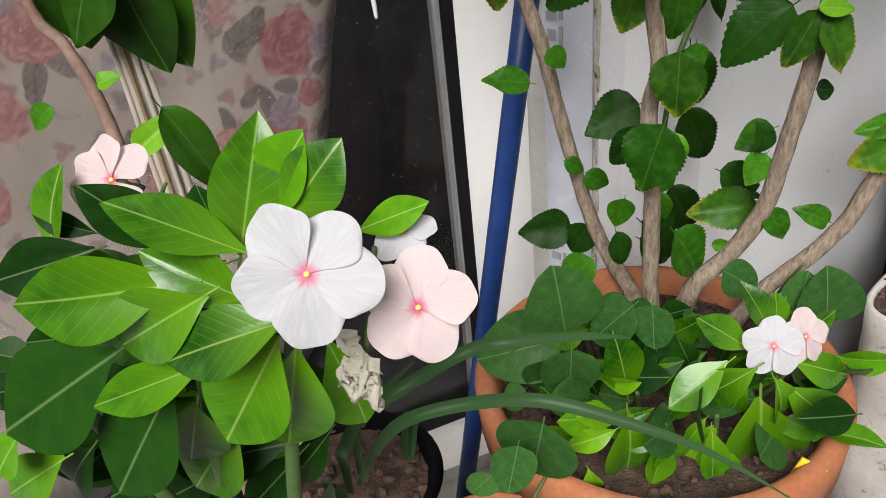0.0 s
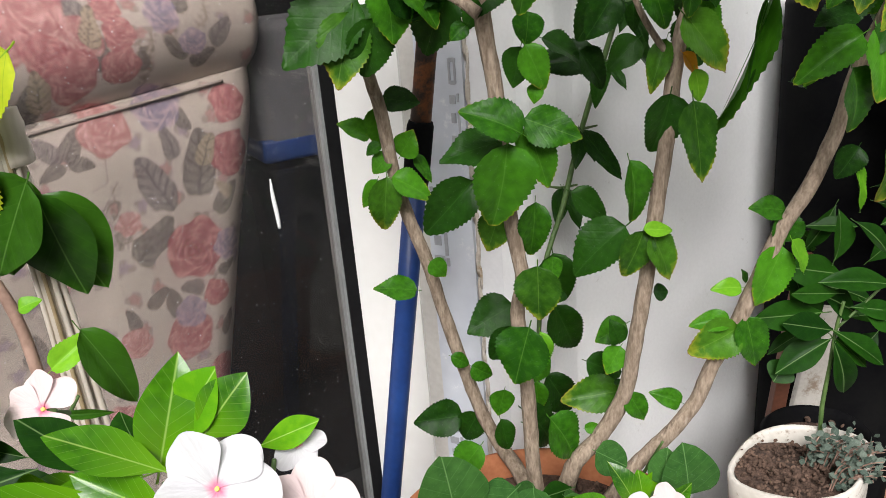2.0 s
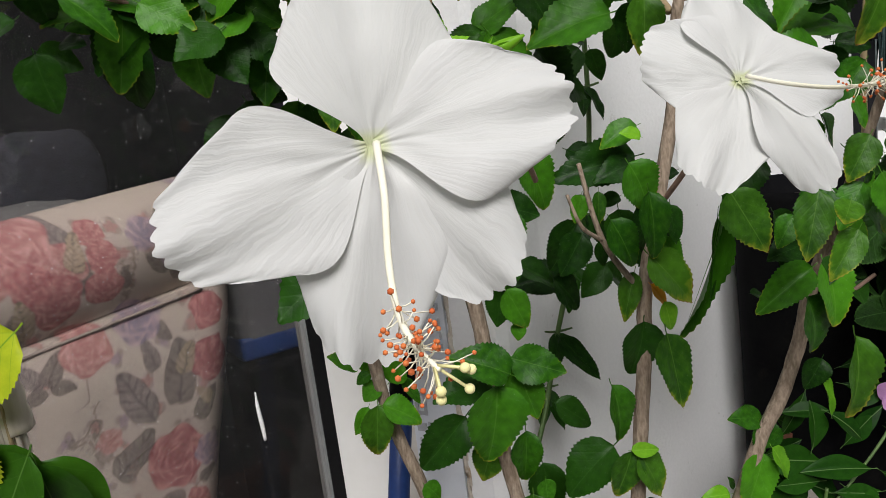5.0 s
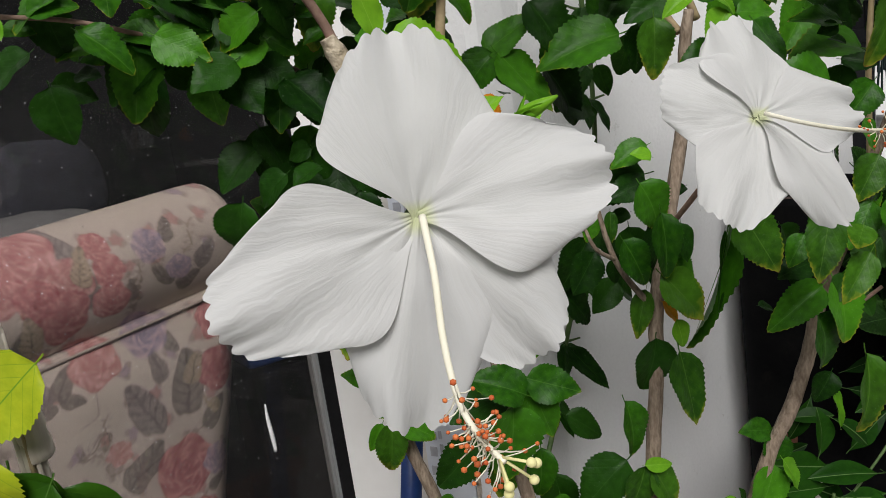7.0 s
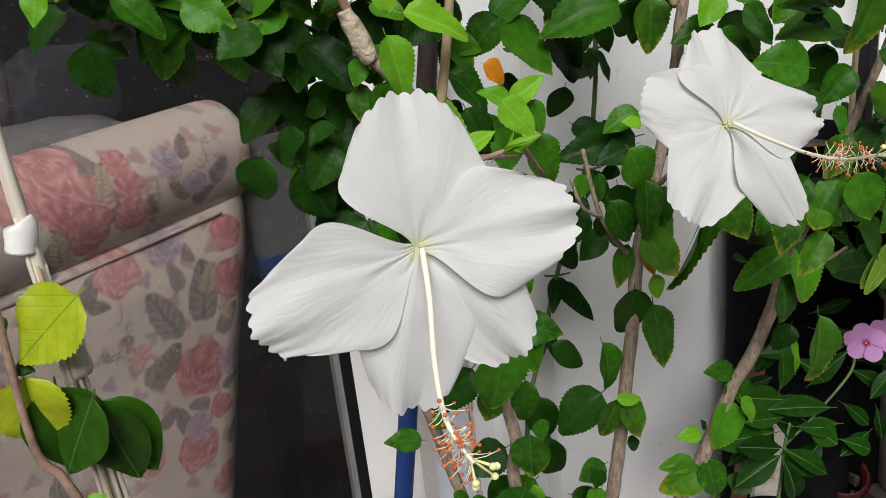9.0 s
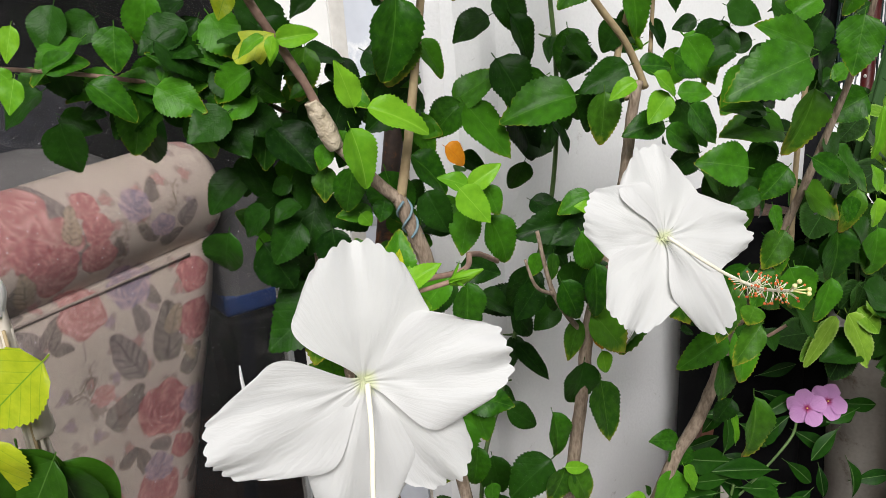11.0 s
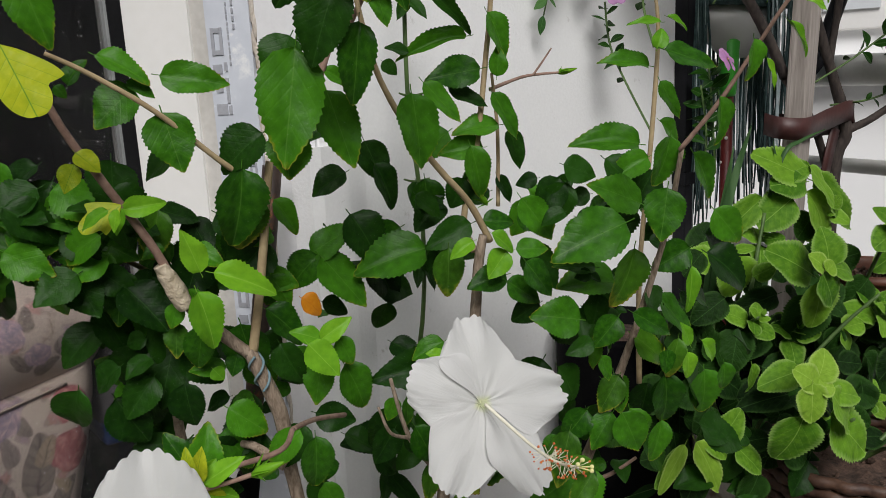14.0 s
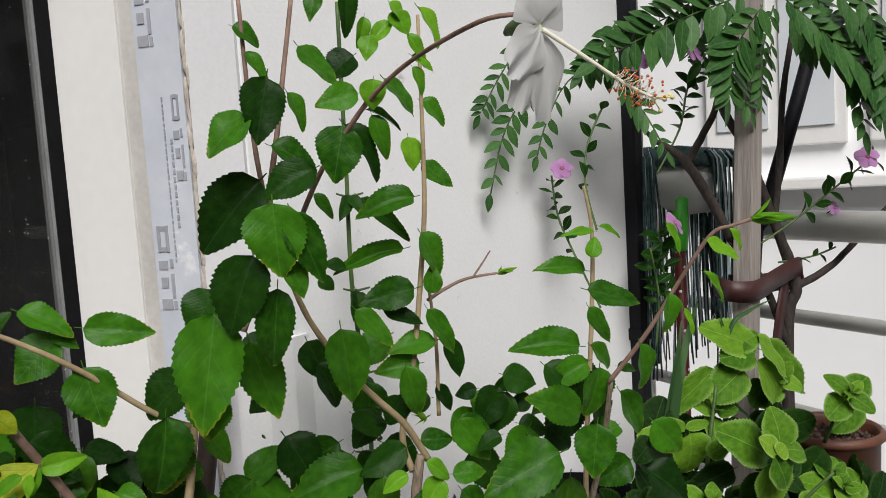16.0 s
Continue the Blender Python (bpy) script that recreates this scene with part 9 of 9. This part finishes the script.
for k in range(170):
    x = rng.uniform(-0.085, 0.115)
    y = rng.choice((-1, 1)) * rng.uniform(0.016, 0.03)
    if -0.062 < x < 0.055 and y < 0:
        x = rng.choice((rng.uniform(-0.09, -0.062), rng.uniform(0.055, 0.118)))
    top = 1.325 - 0.1 * max(0, x)
    end = rng.uniform(0.93, 1.06)
    rows = [(x * 0.9, 0.0, top, 0.0016), (x, y, top - 0.012, 0.0018), (x + rng.uniform(-0.008, 0.008), y * 1.2, (top + end) / 2, 0.0018), (x + rng.uniform(-0.012, 0.012), y * 1.1, end, 0.0016)]
    tube(rows, 4, 2, bm=strings[k % 4 == 0])
tagged(part("string_hank", strings[0], MOP_STRING, mop, "dark green cotton strings"), kind="stuff")
tagged(part("pale_string_hank", strings[1], MOP_PALE, mop, "pale grey-green cotton strings"), kind="stuff")
roll = bmesh.new()
for k in range(60):
    x = -0.085 + 0.2 * k / 60
    tube([(x, 0.02, 1.30 - 0.1 * max(0, x), 0.0022), (x + 0.003, 0.0, 1.332 - 0.1 * max(0, x), 0.0022), (x + 0.006, -0.02, 1.30 - 0.1 * max(0, x), 0.0022)], 4, 2, bm=roll)
tagged(part("string_fold", roll, MOP_STRING, mop, "folded strings over the head"), kind="stuff")


# feathered curry leaves
def spray(rows, pairs, size, code="c", droop=0.0):
    pts = [Vector(p) for p in spline(rows, 10)]
    o = tree.location
    part("rachis", tube([(*(p - o), 0.0011) for p in pts[::3]], 5, 1), GREEN_STEM, tree)
    n = len(pts)
    for k in range(pairs):
        f = 0.08 + 0.92 * k / pairs
        i = min(int(f * (n - 1)), n - 2)
        d = (pts[i + 1] - pts[i]).normalized()
        side = d.cross(Vector((0.2, -0.95, 0.2))).normalized()
        for s in (-1, 1):
            q = size * (0.75 + 0.5 * math.sin(math.pi * f)) * LEAF_RNG.uniform(0.85, 1.15)
            b = pts[i] + d * (0.006 * (s > 0))
            leaf(tree, code, b, b + (side * s * 0.8 + d * 0.55 + Vector((0, -0.15, -0.15))).normalized() * q, jitter=0.25)
    leaf(tree, code, pts[-1], pts[-1] + (pts[-1] - pts[-3]).normalized() * size)


spray([(0.585, 0.930, 1.238), (0.541, 0.930, 1.178), (0.514, 0.930, 1.134)], 8, 0.022)
spray([(0.633, 0.930, 1.204), (0.577, 0.930, 1.152), (0.545, 0.930, 1.103), (0.523, 0.930, 1.028)], 9, 0.026)
spray([(0.708, 0.950, 1.212), (0.652, 0.950, 1.173), (0.619, 0.950, 1.118), (0.604, 0.950, 1.076)], 7, 0.024)
spray([(0.671, 0.900, 1.210), (0.713, 0.900, 1.165), (0.748, 0.900, 1.125), (0.781, 0.900, 1.070)], 8, 0.028)
spray([(0.892, 0.900, 1.234), (0.896, 0.900, 1.179), (0.924, 0.900, 1.122)], 7, 0.03)
spray([(0.992, 0.930, 1.225), (0.970, 0.930, 1.166), (0.965, 0.930, 1.116)], 6, 0.024)
spray([(0.929, 0.840, 1.276), (0.996, 0.840, 1.230), (1.065, 0.840, 1.182), (1.114, 0.840, 1.124)], 13, 0.044)
spray([(1.015, 0.880, 1.294), (1.085, 0.880, 1.221), (1.132, 0.880, 1.119)], 11, 0.042)
spray([(0.906, 0.880, 1.285), (0.775, 0.880, 1.242), (0.668, 0.880, 1.194)], 13, 0.044)
spray([(0.918, 0.860, 1.265), (0.869, 0.860, 1.203), (0.857, 0.860, 1.142)], 10, 0.044)
spray([(0.971, 0.900, 1.274), (0.949, 0.900, 1.209), (0.942, 0.900, 1.144)], 8, 0.026)
spray([(1.027, 0.840, 1.284), (1.087, 0.840, 1.221), (1.138, 0.840, 1.172)], 11, 0.044)
spray([(1.044, 0.900, 1.236), (1.108, 0.900, 1.211), (1.184, 0.900, 1.151)], 11, 0.039)
spray([(0.855, 0.900, 1.297), (0.808, 0.900, 1.265), (0.734, 0.900, 1.234)], 10, 0.04)
spray([(1.005, 0.860, 1.257), (1.065, 0.860, 1.201), (1.095, 0.860, 1.085)], 11, 0.042)
spray([(1.067, 0.840, 1.277), (1.107, 0.840, 1.205), (1.114, 0.840, 1.108)], 10, 0.042)
spray([(1.019, 0.920, 1.270), (1.050, 0.920, 1.228), (1.147, 0.920, 1.184)], 10, 0.04)
spray([(0.909, 0.920, 1.286), (0.887, 0.920, 1.237), (0.857, 0.920, 1.197)], 8, 0.036)
spray([(0.720, 0.920, 1.254), (0.692, 0.920, 1.215), (0.664, 0.920, 1.185)], 8, 0.03)


# upper periwinkles
def vinca_spray(parent, rows, count, size, code="vd"):
    pts = [Vector(p) for p in spline(rows, 8)]
    o = parent.location
    part("stem", tube([(*(p - o), 0.0016) for p in pts], 6, 1), GREEN_STEM, parent)
    for k in range(count):
        f = 0.35 + 0.65 * k / count
        i = min(int(f * (len(pts) - 1)), len(pts) - 2)
        d = (pts[i + 1] - pts[i]).normalized()
        a = k * 2.4
        s = d.cross(Vector((math.cos(a), math.sin(a), 0.3))).normalized()
        leaf(parent, code, pts[i], pts[i] + (s * 0.85 + d * 0.45).normalized() * size * LEAF_RNG.uniform(0.8, 1.15), jitter=0.4)


high_vinca = thing("high_periwinkle", "tall wiry periwinkle with small dark leaves and mauve flowers", "plant", (0.62, 0.9, 0.45))
vinca_spray(high_vinca, [(0.638, 0.850, 0.870), (0.641, 0.930, 0.942), (0.636, 0.960, 0.990), (0.634, 0.970, 1.047)], 14, 0.024)
vinca_spray(high_vinca, [(0.610, 0.800, 0.978), (0.624, 0.850, 1.035), (0.647, 0.880, 1.088), (0.674, 0.880, 1.140)], 10, 0.022)
vinca_spray(high_vinca, [(0.796, 0.950, 1.039), (0.838, 0.950, 1.104), (0.854, 0.950, 1.162), (0.879, 0.950, 1.195)], 18, 0.03)
vinca_spray(high_vinca, [(0.979, 0.950, 0.920), (1.045, 0.950, 0.952), (1.124, 0.950, 0.997), (1.206, 0.950, 1.044)], 16, 0.028)
vinca_spray(high_vinca, [(1.037, 0.980, 0.882), (1.106, 0.980, 0.886), (1.154, 0.980, 0.897)], 4, 0.018)
vinca_spray(high_vinca, [(0.816, 1.000, 0.767), (0.824, 1.000, 0.846), (0.812, 1.000, 0.924)], 16, 0.03)
vinca_spray(high_vinca, [(0.856, 1.020, 0.783), (0.848, 1.020, 0.877), (0.840, 1.020, 0.950)], 18, 0.03)
periwinkle_flower((0.644, 0.955, 1.056), (-0.3, -0.8, 0.45), (0, 0.2, 1), 0.0165, VINCA_MAUVE, "mauve periwinkle flower on a wiry stem", seed=70)
periwinkle_flower((0.741, 0.900, 1.199), (-0.5, -0.8, 0.45), (0, 0.2, 1), 0.018, VINCA_MAUVE, "mauve periwinkle flower on a wiry stem", seed=75)
periwinkle_flower((0.829, 0.900, 1.210), (0.3, -0.8, 0.45), (0, 0.2, 1), 0.018, VINCA_MAUVE, "mauve periwinkle flower on a wiry stem", seed=80)
periwinkle_flower((0.844, 0.980, 0.961), (0.5, -0.8, 0.45), (0, 0.2, 1), 0.02, VINCA_MAUVE, "mauve periwinkle flower on a wiry stem", seed=85)
periwinkle_flower((1.173, 0.930, 1.044), (-0.3, -0.8, 0.45), (0, 0.2, 1), 0.02, VINCA_MAUVE, "mauve periwinkle flower on a wiry stem", seed=90)
periwinkle_flower((1.124, 0.950, 0.965), (0, -0.8, 0.45), (0, 0.2, 1), 0.012, VINCA_MAUVE, "mauve periwinkle flower on a wiry stem", seed=95)

# ---- vine along the wall, and the neighbour's house beyond the railing ----
vine = thing("wall_vine", "thin green vine with sparse dark leaves along the wall", "plant", (0.17, 0.74, 0.2))
stem(vine, [(0.17, 0.70, 0.18, 0.002), (0.19, 0.74, 0.35, 0.0026), (0.222, 0.77, 0.427, 0.0028), (0.248, 0.785, 0.505, 0.0028), (0.295, 0.79, 0.649, 0.0027), (0.306, 0.79, 0.79, 0.0026), (0.297, 0.79, 0.936, 0.0025), (0.30, 0.79, 1.079, 0.0024), (0.303, 0.79, 1.25, 0.0022)], GREEN_STEM)
rng = random.Random(5)
for z, s in ((0.44, 0.03), (0.50, 0.028), (0.565, 0.03), (0.75, 0.03), (0.935, 0.035), (1.04, 0.03), (0.84, 0.028), (0.62, 0.03)):
    x = 0.30 if z > 0.62 else 0.222 + (z - 0.43) * 0.36
    for side in (-1, 1):
        leaf(vine, "d", (x, 0.785, z), (x + side * 0.012 * rng.uniform(0.6, 1.4), 0.76, z - s * rng.uniform(0.6, 1.2)), 0.42)
    stem(vine, [(x - 0.014, 0.785, z + 0.004, 0.001), (x, 0.79, z, 0.0016), (x + 0.016, 0.785, z + 0.003, 0.001)], GREEN_STEM, "node", 5)
blade_leaf = thing("long_leaf", "long narrow dark leaf hanging before the wall", "leaf", (0.366, 0.65, 0.632))
leaf(blade_leaf, "h", (0.368, 0.65, 0.634), (0.342, 0.64, 0.508), 0.13)
leaf(blade_leaf, "d", (0.366, 0.655, 0.625), (0.353, 0.65, 0.548), 0.10)

neighbour = thing("neighbour_house", "bright white house with a tall window beyond the railing", "house", (3.4, 3.2, -3.0))
turn = Matrix.Rotation(radians(-45), 4, "Z")


def far_box(size, at, bevel=0.0):
    return box(size, m=turn @ Matrix.Translation(at), bevel=bevel)


part("facade", far_box((9.0, 0.2, 8.5), (0, 0.15, 4.2)), FAR_WALL, neighbour, smooth=False)
for x in (-0.35, 0.45):
    frame_part = part("window", far_box((0.7, 0.06, 1.7), (x, 0.03, 4.95), 0.01), UPVC, neighbour, "white window frame", smooth=False)
    for dx in (-0.16, 0.16):
        part("pane", far_box((0.26, 0.02, 1.5), (x + dx, -0.005, 4.95)), FAR_PANE, frame_part, "grey window glass", smooth=False)
part("ledge", far_box((2.4, 0.2, 0.06), (0.05, -0.02, 3.9), 0.01), UPVC, neighbour, "white window ledge", smooth=False)
tagged(part("ground", box((60, 60, 0.1), (0, 0, -3.2)), YARD, smooth=False), "pale paved yard far below the balcony", "ground", kind="structure")
# unseen parapet, added to shape glass reflections and light from the open side
tagged(part("wall_parapet", box((3.6, 0.1, 1.0), (-0.75, -1.65, FLOOR_Z + 0.5)), PARAPET, smooth=False), "unseen low parapet added on the balcony's open side", "wall", kind="structure")
# far trees across the yard
rng = random.Random(3)
ball = bmesh.new()
bmesh.ops.create_icosphere(ball, subdivisions=1, radius=1.0)
ball_co = [v.co.copy() for v in ball.verts]
ball_faces = [tuple(v.index for v in f.verts) for f in ball.faces]
ball.free()
bm = bmesh.new()
for k in range(1500):
    x, z = rng.uniform(-12, 14), rng.uniform(-3, 5.6)
    z = min(z, 4.4 + 1.2 * noise.noise((x * 0.4, 0, 0)))
    m = Matrix.Translation((x, -9 + rng.uniform(-0.7, 0.7), z)) @ Euler((rng.random() * 6, rng.random() * 6, rng.random() * 6)).to_matrix().to_4x4() @ Matrix.Diagonal((1, 0.7, 0.5, 1)) @ Matrix.Scale(rng.uniform(0.3, 0.6), 4)
    clump = []
    for c in ball_co:
        w = m @ c
        clump.append(bm.verts.new(w + Vector((noise.noise(w * 3), noise.noise(w * 3 + Vector((5, 0, 0))), noise.noise(w * 3 + Vector((0, 5, 0))))) * 0.25))
    for f in ball_faces:
        bm.faces.new([clump[i] for i in f])
tagged(part("far_trees", bm, HIB_DARK, smooth=False), "row of dark green trees across the yard", "trees", kind="stuff")
